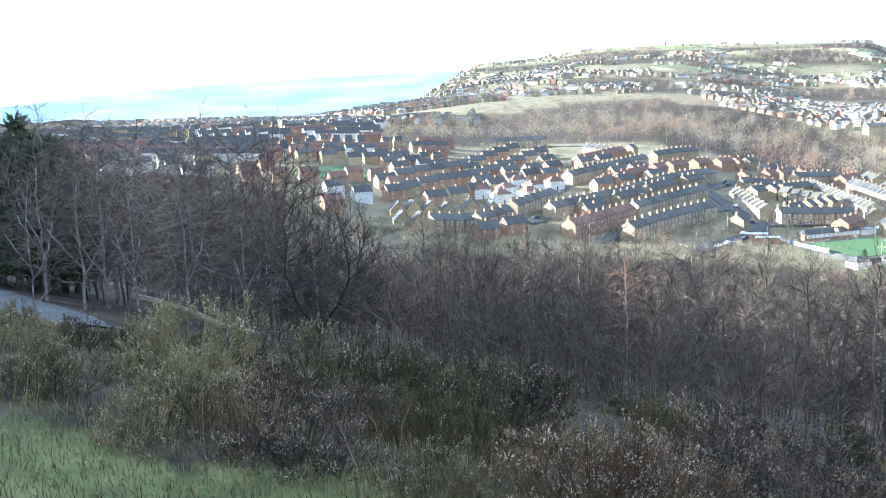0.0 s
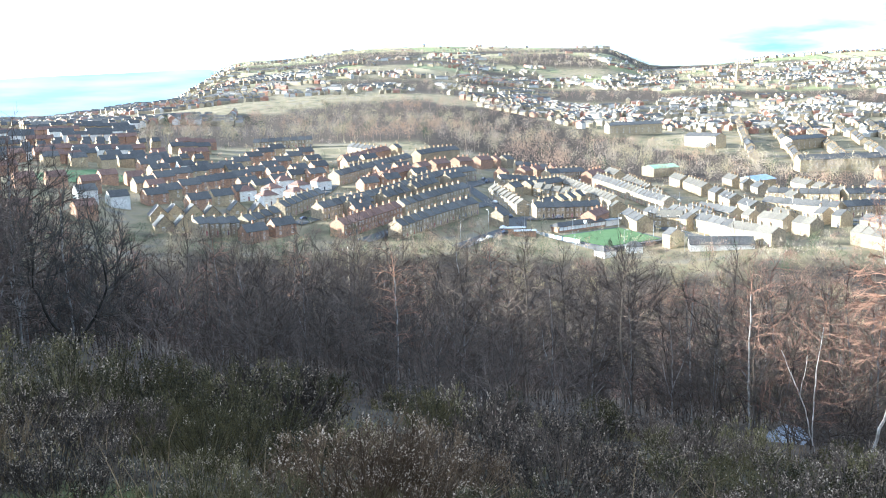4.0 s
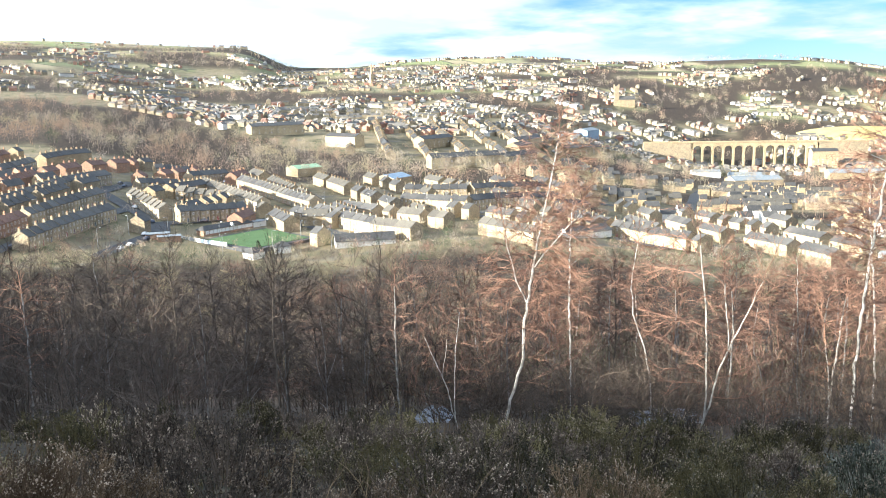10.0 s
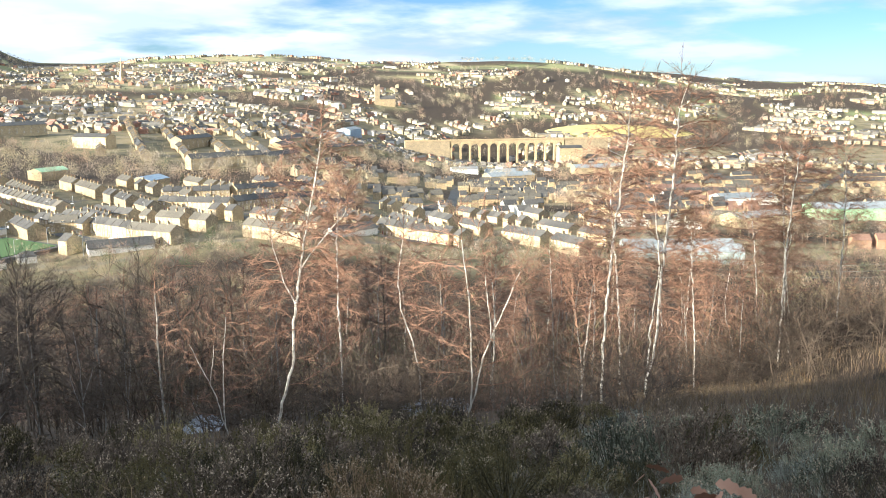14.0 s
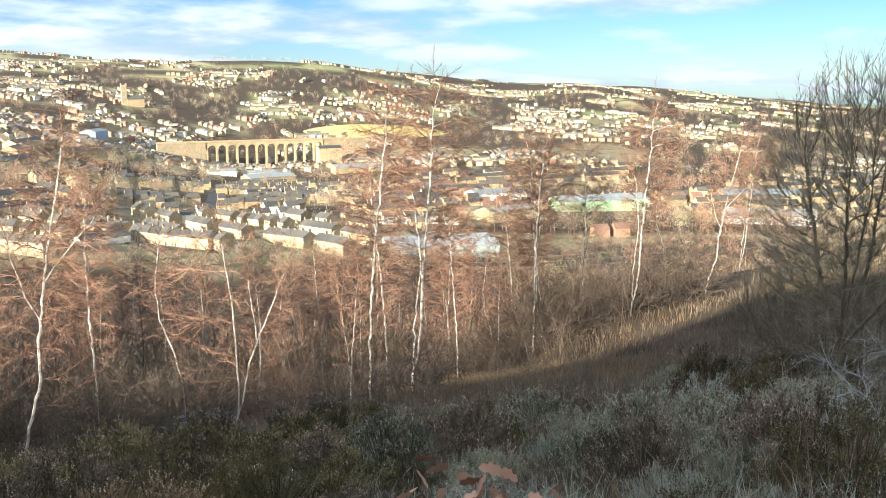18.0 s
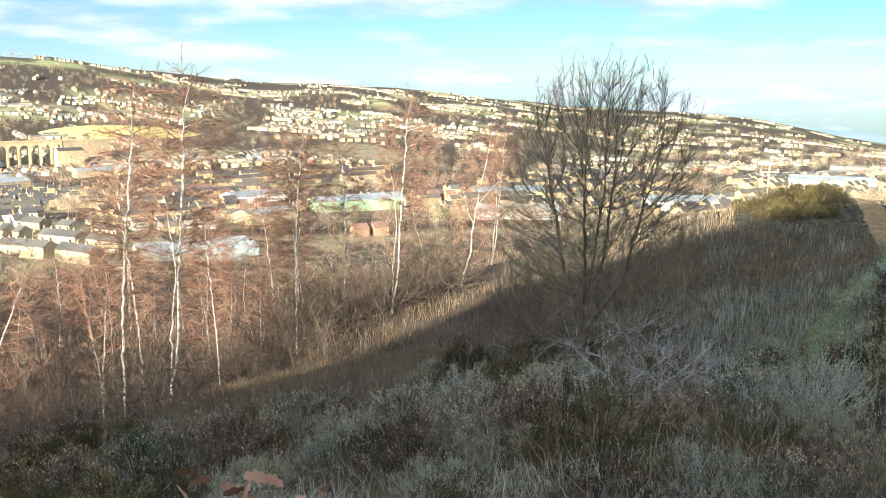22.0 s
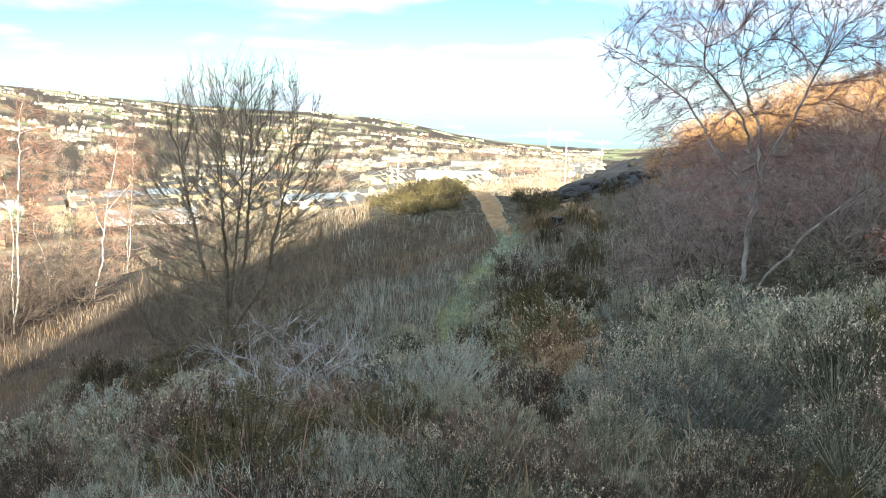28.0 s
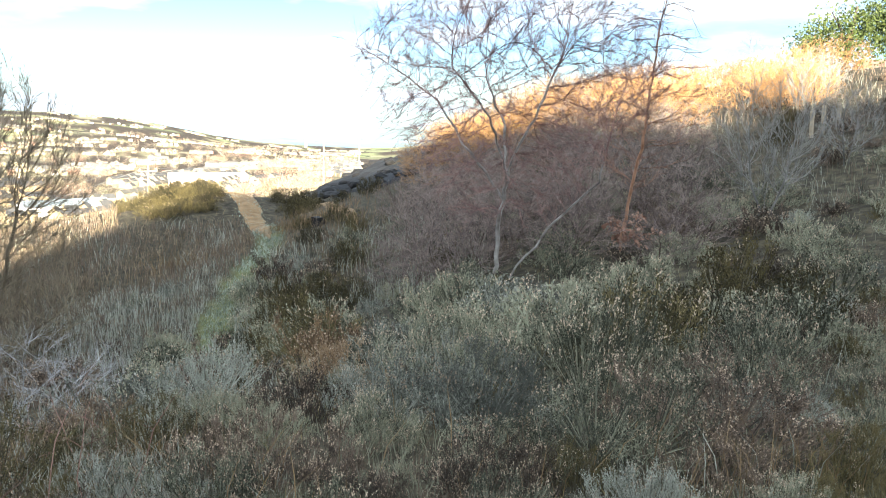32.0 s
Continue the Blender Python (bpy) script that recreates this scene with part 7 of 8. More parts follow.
neighbourhood(10, 24, 46, 640, 1120, 60, 34, (PLAIN_TERRACE[0], PLAIN_TERRACE[1], SMALL[0]), 260, width=6.0, fill=0.8, joined=True)
neighbourhood(11, -26, 0, 560, 1000, 20, 30, (SMALL[0], SMALL[2], PLAIN_TERRACE[0], SMALL[3]), 260, width=9.5, run=7, fill=0.8, joined=True)
neighbourhood(12, 44, 112, 600, 1080, -50, 34, (SMALL[0], SMALL[1], SMALL[0], PLAIN_TERRACE[0]), 420, width=9.5, run=6, fill=0.7, joined=True)
ROWS.make("town_rows", "rows of stone and brick houses deeper in the town", "houses")
for spare in list(FRESH):
    if spare.name.startswith(("terrace_house", "town_house")):
        FRESH.discard(spare)
        sx_, sy_ = polar(40 + 2 * len(FRESH), 700)
        spare.matrix_basis = pose(sx_, sy_, ground(sx_, sy_))

# ---- the farther town, the woods, the distance ----
STONE_FAR = node_mat("far_stone", (0.18, 0.15, 0.10), (0.42, 0.35, 0.235), 0.2, 0.9, 0, island=True, rand=0.3)
RENDER_FAR = node_mat("far_render", (0.40, 0.38, 0.34), (0.64, 0.61, 0.56), 0.2, 0.9, 0, island=True, rand=0.3)
BRICK_FAR = node_mat("far_brick", (0.24, 0.12, 0.08), (0.42, 0.25, 0.17), 0.2, 0.9, 0, island=True, rand=0.3)
SLATE_FAR = node_mat("far_slate", (0.06, 0.058, 0.055), (0.17, 0.155, 0.135), 0.2, 0.7, 0, island=True, rand=0.3)
TILE_FAR = node_mat("far_tile", (0.15, 0.09, 0.07), (0.27, 0.17, 0.13), 0.2, 0.8, 0, island=True, rand=0.3)


def far_houses():
    """The roofs and walls of the farther town, in streets, joined."""
    rng = np.random.default_rng(3)
    V, F, W = [], [], []
    n = made = tries = 0
    while made < 10500 and tries < 110000:
        tries += 1
        th, r = rng.uniform(-28, 114), 900 + 3000 * rng.random() ** 1.5
        x, y = polar(th, r)
        if wood_belt(x, y) or r < 1020 and th < 112 and not -10 < th < 24:
            continue
        if noise.noise((x / 330, y / 330, 3.0)) < -0.28 + (0.45 if th < 68 else 0.12) * max(0, (r - 1900) / 1500) or (0 < th < 28 and r > 2300 and rng.random() < 0.75):
            continue
        if not free_spot(x, y, 9) or (th > 76 and rng.random() < 0.3):
            continue
        a = 0.5 * math.pi * rng.integers(0, 2) + 1.2 * noise.noise((x / 260, y / 260, 1.0))
        c, s = math.cos(a), math.sin(a)
        for k in range(int(rng.choice((1, 1, 3, 5)))):
            w, d, e = (rng.uniform(6.5, 9) if rng.random() < 0.85 else rng.uniform(12, 24)), rng.uniform(5.5, 7), rng.uniform(3.6, 5.0)
            hx, hy = x + c * k * 11, y + s * k * 11
            take(hx, hy)
            h = e + 2.2
            z = ground(hx, hy)
            pts = [(sx * w / 2, sy * d / 2, zz) for zz in (-3, e) for sx, sy in ((-1, -1), (1, -1), (1, 1), (-1, 1))] + [(-w / 2, 0, h), (w / 2, 0, h)]
            V += [(hx + px * c - py * s, hy + px * s + py * c, z + pz) for px, py, pz in pts]
            mat = int(rng.choice((0, 0, 0, 0, 1, 2) if th < 60 else (0, 0, 0, 0, 0, 0, 1, 2)))
            for f in ((0, 1, 5), (0, 5, 4), (1, 2, 6), (1, 6, 5), (2, 3, 7), (2, 7, 6), (3, 0, 4), (3, 4, 7), (4, 8, 7), (5, 6, 9)):
                F.append([n + i for i in f])
                W.append(mat)
            rm = 4 if mat == 2 and rng.random() < 0.6 else 3
            for f in ((4, 5, 9), (4, 9, 8), (6, 7, 8), (6, 8, 9)):
                F.append([n + i for i in f])
                W.append(rm)
            n += 10
            made += 1
    me = raw_mesh("far_houses", V, F, [STONE_FAR, RENDER_FAR, BRICK_FAR, SLATE_FAR, TILE_FAR], W)
    tagged(new("far_houses", me), "distant stone and brick houses spread over the hills", "houses", kind="stuff")


far_houses()
# tones 0 to 2 are paled to stand in for haze on the far trees
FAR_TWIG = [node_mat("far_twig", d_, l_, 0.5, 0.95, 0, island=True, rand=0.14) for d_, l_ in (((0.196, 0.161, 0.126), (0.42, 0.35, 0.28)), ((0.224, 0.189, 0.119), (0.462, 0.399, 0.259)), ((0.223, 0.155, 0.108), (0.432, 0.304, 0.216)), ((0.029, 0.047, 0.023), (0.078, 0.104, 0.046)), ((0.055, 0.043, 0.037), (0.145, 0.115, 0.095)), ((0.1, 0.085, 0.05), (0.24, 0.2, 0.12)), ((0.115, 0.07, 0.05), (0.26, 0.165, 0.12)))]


def clump_trees(name, label, spots, sticks, seed, girth=0.020, squat=1.0, reach=0.17):
    """Bare crowns as clouds of fine short twigs about a stem: spots of x, y, height, material."""
    rng = np.random.default_rng(seed)
    m = len(spots)
    S = np.array([(x, y, ground(x, y), h, k) for x, y, h, k in spots])
    H = S[:, 3][:, None, None]
    wide = (0.30 * squat * rng.uniform(0.75, 1.25, (m, 1)))
    ball = rng.normal(0, 1, (m, sticks, 3))
    ball /= np.linalg.norm(ball, axis=-1, keepdims=True)
    # lobes: each crown bulges unevenly
    lobe = rng.normal(0, 1, (m, 3, 3))
    lobe /= np.linalg.norm(lobe, axis=-1, keepdims=True)
    bulge = 0.72 + 0.42 * np.clip(np.einsum("msk,mlk->msl", ball, lobe), 0, 1).max(-1)
    q = ball * (rng.random((m, sticks)) ** 0.45 * bulge)[..., None]
    c = np.stack([q[..., 0] * wide, q[..., 1] * wide, 0.58 + 0.40 * q[..., 2]], -1)
    d = ball * 0.6 + rng.normal(0, 0.45, (m, sticks, 3)) + np.array((0, 0, 0.7))
    d /= np.linalg.norm(d, axis=-1, keepdims=True)
    s = np.cross(d, rng.normal(0, 1, (m, sticks, 3)))
    s /= np.linalg.norm(s, axis=-1, keepdims=True)
    # the stem takes the first two places
    c[:, 0] = (0, 0, 0.0)
    d[:, 0] = (0, 0, 1)
    c[:, 1] = (0, 0, 0.0)
    d[:, 1] = (0, 0, 1)
    ln = reach * rng.uniform(0.7, 1.4, (m, sticks, 1))
    ln[:, :2] = 0.75
    w = np.full((m, sticks, 1), girth) * rng.uniform(0.7, 1.3, (m, sticks, 1))
    s[:, 0], s[:, 1] = (1, 0, 0), (0, 1, 0)
    org = S[:, None, :3]
    V = np.stack([org + (c - s * w * 0.5) * H, org + (c + s * w * 0.5) * H, org + (c + d * ln) * H], 2).reshape(-1, 3)
    F = np.arange(m * sticks * 3).reshape(-1, 3)
    W = np.repeat(S[:, 4].astype(int), sticks)
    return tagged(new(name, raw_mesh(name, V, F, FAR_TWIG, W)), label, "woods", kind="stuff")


def woods():
    rng = np.random.default_rng(6)
    near, belt, garden = [], [], []
    while len(near) < 2900:
        th = rng.uniform(-26, 101)
        edge = wood_edge(th)
        r = math.sqrt(rng.uniform(95 ** 2, edge ** 2))
        x, y = polar(th, r)
        if (th > 88 and r < 90) or not free_spot(x, y, 7) or (138 < x < 215 and 345 < y < 420 and r > 345):
            continue
        red = th > 30 + 16 * noise.noise((x / 40, y / 40, 0))
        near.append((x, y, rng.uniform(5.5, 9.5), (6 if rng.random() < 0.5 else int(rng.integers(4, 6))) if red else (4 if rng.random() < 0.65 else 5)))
    tries = 0
    while tries < 9000 and len(near) < 3700:
        tries += 1
        th = rng.uniform(-24, 76)
        r = wood_edge(th) + rng.uniform(-15, 45)
        x, y = polar(th, r)
        if free_spot(x, y, 6.5) and not (138 < x < 215 and 345 < y < 420):
            near.append((x, y, rng.uniform(3.5, 7.5), int(rng.choice((4, 4, 5, 6, 3)))))
    brush = []
    while len(brush) < 1300:
        th, r = rng.uniform(-22, 99), 48 * (130 / 48) ** rng.random()
        if (th > 84 and r < 75) or (th > 66 and r < 46) or (th < -2 and r < 42) or (th > 30 and r < 34):
            continue
        x, y = polar(th, r)
        red = th > 32 + 12 * noise.noise((x / 25, y / 25, 0))
        room = r * math.tan(radians(crown_line(th) - 1.0)) - ground(x, y)
        brush.append((x, y, min(rng.uniform(2.5, 6.0), max(1.0, room)), (6 if rng.random() < 0.5 else 5) if red else (4 if rng.random() < 0.85 else 6)))
    clump_trees("brushwood", "bare brushwood filling the hillside wood", brush, 110, 4, 0.011, 1.6)
    tries = 0
    while len(belt) < 5600 and tries < 110000:
        tries += 1
        th, r = rng.uniform(-27, 113), 520 + 2300 * rng.random() ** 1.5
        x, y = polar(th, r)
        if not wood_belt(x, y) or not free_spot(x, y, 8):
            continue
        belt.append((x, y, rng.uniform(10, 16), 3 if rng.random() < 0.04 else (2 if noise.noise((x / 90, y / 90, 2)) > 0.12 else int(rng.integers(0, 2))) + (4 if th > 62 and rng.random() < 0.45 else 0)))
    tries = 0
    while len(garden) < 6500 and tries < 100000:
        tries += 1
        th, r = rng.uniform(-27, 112), 370 + 2300 * rng.random() ** 1.7
        x, y = polar(th, r)
        if wood_belt(x, y) or not free_spot(x, y, 4.5):
            continue
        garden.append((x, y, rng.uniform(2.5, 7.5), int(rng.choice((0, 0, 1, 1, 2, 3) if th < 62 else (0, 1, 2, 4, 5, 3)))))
    clump_trees("valley_wood", "bare brown and olive trees filling the foot of the slope", near, 150, 1, 0.011, 1.35)
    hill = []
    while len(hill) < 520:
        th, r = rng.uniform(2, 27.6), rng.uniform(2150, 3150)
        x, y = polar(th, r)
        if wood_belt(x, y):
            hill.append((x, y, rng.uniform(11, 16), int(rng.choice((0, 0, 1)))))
    clump_trees("hill_wood", "bare wood over the face of the far hill, twigs paled for haze", hill, 40, 8, 0.05, 1.5)
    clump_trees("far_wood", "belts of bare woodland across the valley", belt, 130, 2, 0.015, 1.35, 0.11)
    clump_trees("garden_trees", "small bare trees and shrubs between the houses", garden, 70, 3, 0.02, 1.4, 0.13)


woods()


def conifer(x, y, h, label):
    rng = random.Random(int(x + y))
    tr, cr = Sticks(), Sticks()
    tr.limb([Vector((0, 0, -0.5)), Vector((0, 0, h))], [0.18, 0.03], 6)
    for i in range(900):
        f = rng.random() ** 1.4
        a = rng.random() * math.tau
        rad = h * 0.26 * (1 - f) * rng.uniform(0.75, 1.05) + 0.08
        d = Vector((math.cos(a), math.sin(a), rng.uniform(-0.3, 0.5))).normalized()
        cr.leaf(Vector((math.cos(a) * rad, math.sin(a) * rad, 0.2 + f * h)), d, Vector((0, 0, 1)), h * 0.09, h * 0.05)
    ob = thing("conifer_tree", label, "tree", m=pose(x, y, ground(x, y)))
    part("trunk", tr.mesh("trunk", BARK), BARK, ob)
    part("crown", cr.mesh("crown", NEEDLE), NEEDLE, ob)


conifer(160, 349, 6.5, "dark green conifer beside the bowling green")
conifer(-36, 836, 16, "tall dark conifer on the skyline of the estate")
conifer(350, 497, 9, "broad dark evergreen among the terraces")
conifer(862, 640, 17, "tall slim poplar-like tree near the viaduct")

# ---- parked cars ----


def car_proto():
    ob = thing("car", "parked car in the street", "car", "parked cars")
    bm = bmesh.new()
    prof = [(-2.05, 0.35), (-2.1, 0.75), (-1.5, 0.95), (-0.95, 1.42), (0.55, 1.45), (1.15, 0.98), (2.0, 0.85), (2.1, 0.4)]
    rows_ = [[bm.verts.new((x, y * (0.8 if z > 1.1 else 1.0), z)) for x, z in prof] for y in (-0.85, 0.85)]
    for i in range(len(prof)):
        j = (i + 1) % len(prof)
        bm.faces.new((rows_[0][i], rows_[0][j], rows_[1][j], rows_[1][i]))
    bm.faces.new(rows_[0][::-1])
    bm.faces.new(rows_[1])
    bmesh.ops.recalc_face_normals(bm, faces=bm.faces)
    part("body", bm, CAR_PAINT, ob)
    part("window", boxes_mesh("window", [(-1.0, -0.74, 1.0, 0.7, 0.74, 1.38, 0)], [GLASS]), None, ob)
    bm = bmesh.new()
    tube(bm, [(0, -0.1, 0), (0, 0.1, 0)], [0.31, 0.31], 12)
    wm = bpy.data.meshes.new("wheel")
    bm.to_mesh(wm)
    bm.free()
    wm.materials.append(RUBBER)
    for x in (-1.3, 1.3):
        for y in (-0.8, 0.8):
            w = part("wheel", wm, None, ob)
            w.location = (x, y, 0.31)
    FRESH.add(ob)
    return ob


def cars():
    rng = random.Random(7)
    c = car_proto()
    for s in STREETS[:9]:
        for (ax, ay), (bx, by) in zip(s, s[1:]):
            ln = math.hypot(bx - ax, by - ay)
            d = 8.0
            while d < ln - 5:
                if rng.random() < 0.2:
                    f = d / ln
                    a = math.atan2(by - ay, bx - ax)
                    o = rng.choice((-2.4, 2.4))
                    x, y = ax + (bx - ax) * f - math.sin(a) * o, ay + (by - ay) * f + math.cos(a) * o
                    set_down(c, pose(x, y, ground(x, y) + 0.5, 0, 0, math.degrees(a)))
                d += 7


cars()


def meadow():
    """The sunlit grass slope beside the viaduct."""
    V, F = [], []
    n = 14
    for i in range(n):
        for j in range(n):
            u, v = 2 * i / (n - 1) - 1, 2 * j / (n - 1) - 1
            k = math.hypot(u, v)
            g = max(abs(u), abs(v)) / k if k > 1e-6 else 1
            u, v = u * g, v * g
            x, y = 1262 + 75 * u + 40 * v, 668 - 95 * u + 25 * v
            e = 1 - (u * u + v * v)
            V.append((x, y, ground(x, y) - 2 + 14 * max(0, e) ** 0.7))
    for i in range(n - 1):
        for j in range(n - 1):
            F.append((i * n + j, (i + 1) * n + j, (i + 1) * n + j + 1, i * n + j + 1))
    tagged(new("meadow", raw_mesh("meadow", V, F, MEADOW)), "sunlit yellow grass slope beside the viaduct", "hill", kind="structure")


meadow()

# ---- the spur, the bank and the far end of the heath ----


def sandy_path():
    V, F = [], []
    rs = [37 + 0.85 * i for i in range(26)]
    for i, r in enumerate(rs):
        th = path_heading(r)
        w = (0.14 + 0.58 * min(1.0, i / 20) + 0.14 * noise.noise((i * 0.7, 0, 0))) * min(1.0, 0.1 + i / 4)
        for s in (-1, -0.4, 0.4, 1):
            x, y = polar(th + math.degrees(s * w / r), r)
            V.append((x, y, ground(x, y) + (0.08 if abs(s) < 1 else 0.0)))
        if i:
            b = (i - 1) * 4
            F += [(b + j, b + j + 1, b + 5 + j, b + 4 + j) for j in range(3)]
    tagged(new("path", raw_mesh("path", V, np.array(F)[:, ::-1], SAND)), "worn sandy path climbing over the mound", "path", kind="structure")
    V, F = [], []
    for i in range(18):
        r = 33 + 1.2 * i
        th = 113.8 - 0.165 * i + 0.2 * math.sin(i * 0.6)
        for s in (-1, -0.3, 0.3, 1):
            x, y = polar(th + math.degrees(s * 0.3 * min(1.0, 0.05 + i / 5) / r), r)
            V.append((x, y, ground(x, y) + (0.07 if abs(s) < 1 else 0.0)))
        if i:
            b = (i - 1) * 4
            F += [(b + j, b + j + 1, b + 5 + j, b + 4 + j) for j in range(3)]
    tagged(new("path", raw_mesh("path", V, np.array(F)[:, ::-1], SAND)), "narrow trodden side path through the gorse", "path", kind="structure")


sandy_path()


def stony_bank():
    rng = random.Random(33)
    rocks = []
    for v in range(3):
        bm = bmesh.new()
        bmesh.ops.create_icosphere(bm, subdivisions=2, radius=0.5)
        for p in bm.verts:
            p.co *= 1 + 0.35 * noise.noise(p.co * 2.3 + Vector((v * 9, 0, 0)))
            p.co.z *= 0.7
        me = bpy.data.meshes.new("rock")
        bm.to_mesh(me)
        bm.free()
        me.materials.append(ROCK)
        rocks.append(me)
    for i in range(70):
        th = rng.uniform(111.8, 119)
        r = rng.uniform(45 + 3.4 * max(0.0, 115.2 - th), 76)
        x, y = polar(th, r)
        ob = tagged(new("rock", rocks[i % 3]), "dark broken rock lying on the stony bank", "rock", "rocks of the bank")
        s = rng.uniform(0.3, 1.0)
        ob.matrix_world = pose(x, y, ground(x, y) + 0.1 * s, rng.uniform(-20, 20), rng.uniform(-20, 20), rng.random() * 360)
        ob.scale = (s * 1.3, s, s * 0.8)
    # dark ground of the bank with shade in its colour, lying just over the hillside
    V, F = [], []
    n = 22
    for i in range(n):
        for j in range(n):
            th = 111.0 + 8.6 * i / (n - 1)
            r0 = 44 + 3.4 * max(0.0, 115.2 - th)
            r = r0 + (80 - r0) * j / (n - 1)
            x, y = polar(th, r)
            edge = i in (0, n - 1) or j in (0, n - 1)
            V.append((x, y, ground(x, y) + (-0.3 if edge else 0.12 + 0.25 * noise.noise((x / 1.5, y / 1.5, 0)))))
    for i in range(n - 1):
        for j in range(n - 1):
            F.append((i * n + j, i * n + j + 1, (i + 1) * n + j + 1, (i + 1) * n + j))
    tagged(new("burnt_bank", raw_mesh("burnt_bank", V, F, ROCK)), "dark stony bank beside the path, shade deepened into its colour", "bank", kind="structure")


stony_bank()


def wire(name, a, b, sag, thick, mat, label, parent=None):
    bm = bmesh.new()
    pts = []
    for i in range(15):
        f = i / 14
        p = Vector(a).lerp(Vector(b), f)
        p.z -= sag * 4 * f * (1 - f)
        pts.append(p)
    tube(bm, pts, [thick] * 15, 4)
    me = bpy.data.meshes.new(name)
    bm.to_mesh(me)
    bm.free()
    me.materials.append(mat)
    return tagged(new(name, me), label, "cable")


def pole_line():
    """Wooden poles with crossarms, and the wires that run down over the wood."""
    def pole(th, r, h, z, label):
        x, y = polar(th, r)
        ob = thing("utility_pole", label, "utility pole", "poles of the line", m=pose(x, y, z, 0, 0, -th + 20))
        bm = bmesh.new()
        tube(bm, [(0, 0, -10), (0, 0, h)], [0.19, 0.13], 8)
        part("pole", bm, POLE_WOOD, ob)
        bm = bmesh.new()
        box(bm, -1.1, -0.07, h - 0.5, 1.1, 0.07, h - 0.36)
        part("crossarm", bm, POLE_WOOD, ob)
        for k in (-1.0, 0.0, 1.0):
            bm = bmesh.new()
            tube(bm, [(k, 0, h - 0.36 + (0.36 if k == 0 else 0)), (k, 0, h - 0.12 + (0.36 if k == 0 else 0))], [0.05, 0.04], 6)
            part("insulator", bm, RENDER, ob)
        return Vector((x, y, z + h))
    tops = [pole(101.2, 112, 10.4, -20.0, "weathered wooden utility pole behind the mound"), pole(111.7, 165, 12.0, -20.5, "wooden pole with a crossarm below the spur"), pole(113.9, 190, 11.0, -21.0, "wooden pole with a crossarm below the spur")]
    low = Vector((*polar(62, 150), -29.5))
    end = Vector((*polar(8, 165), -27.9))
    for k in (-1.0, 0.0, 1.0):
        o = Vector((0.15 * k, 0.3 * k, 0.75 * k))
        wire("power_line", tops[0] + o, low + o, 4.0, 0.025, WIRE, "thin overhead wire crossing above the wood")
        wire("power_line", low + o, end + o, 1.2, 0.014, WIRE, "thin overhead wire crossing above the wood")
        wire("power_line", tops[0] + o, tops[1] + o, 2.0, 0.025, WIRE, "thin overhead wire between the poles")
    pole(62, 150, 13, -42.5, "wooden utility pole standing in the wood")
    pole(8, 165, 13, -40.9, "wooden utility pole standing in the wood")


pole_line()


def pool(name, label, th, r, w, d, mat):
    V = [(0, 0, 0)]
    for k in range(20):
        a = k * math.tau / 20
        s = 1 + 0.25 * noise.noise((math.cos(a) * 1.5, math.sin(a) * 1.5, th))
        V.append((w * s * math.cos(a), d * s * math.sin(a), 0))
    F = [(0, 1 + k, 1 + (k + 1) % 20) for k in range(20)]
    x, y = polar(th, r)
    ob = tagged(new(name, raw_mesh(name, V, F, mat)), label, "ground", kind="structure")
    n = Vector((ground(x - 1, y) - ground(x + 1, y), ground(x, y - 1) - ground(x, y + 1), 2.0)).normalized()
    q = Vector((0, 0, 1)).rotation_difference(n)
    ob.matrix_world = Matrix.Translation((x, y, ground(x, y) + 0.12)) @ q.to_matrix().to_4x4() @ pose(0, 0, 0, 0, 0, -th)


pool("snow_patch", "frozen pale blue-grey clearing among the birches", 50.0, 43, 1.3, 1.6, FROST)
pool("snow_patch", "frozen pale clearing among the birches", 51.6, 43.3, 0.9, 1.3, FROST)
pool("snow_patch", "frozen pale clearing in the wood", 35.5, 43, 0.9, 1.6, FROST)


def track():
    """the wet lane below the pines"""
    V, F = [], []
    n = 24
    for i in range(n):
        th = -34 + 13.2 * i / (n - 1)
        near, far_ = lerp_table([(-34, 14.5), (-24, 17.5), (-20.8, 20.5)], th), lerp_table([(-34, 34), (-27, 33), (-23.5, 26), (-20.8, 20.9)], th)
        for k in range(4):
            r = near + (far_ - near) * k / 3
            x, y = polar(th, r)
            V.append((x, y, ground(x, y) + (0.08 if 0 < k < 3 else 0.03)))
        if i:
            b = (i - 1) * 4
            F += [(b + k, b + k + 1, b + 5 + k, b + 4 + k) for k in range(3)]
    tagged(new("track", raw_mesh("track", V, np.array(F)[:, ::-1], ASPHALT)), "wet grey track running below the pines", "road", kind="structure")


track()


def fallen_trunk():
    """a bleached trunk lying down the slope beside the lane"""
    st = Sticks()
    (ax, ay), (bx, by) = polar(-19.8, 33), polar(-12.6, 27)
    pts = []
    for i in range(9):
        f = i / 8
        x, y = ax + (bx - ax) * f, ay + (by - ay) * f
        pts.append(Vector((x, y, ground(x, y) + 0.55 - 0.25 * f + 0.06 * math.sin(5 * f))))
    st.limb(pts, [0.16 - 0.012 * i for i in range(9)], 7)
    for i, d in ((2, (0.3, 0.2, 0.5)), (4, (-0.2, 0.5, 0.45)), (6, (0.4, -0.3, 0.4))):
        st.limb([pts[i], pts[i] + Vector(d)], [0.05, 0.0], 5)
    tagged(new("fallen_trunk", st.mesh("fallen_trunk", POLE_WOOD)), "bleached fallen tree trunk beside the lane", "log")


fallen_trunk()

# ---- the oak sapling, brambles and leaves near the camera ----


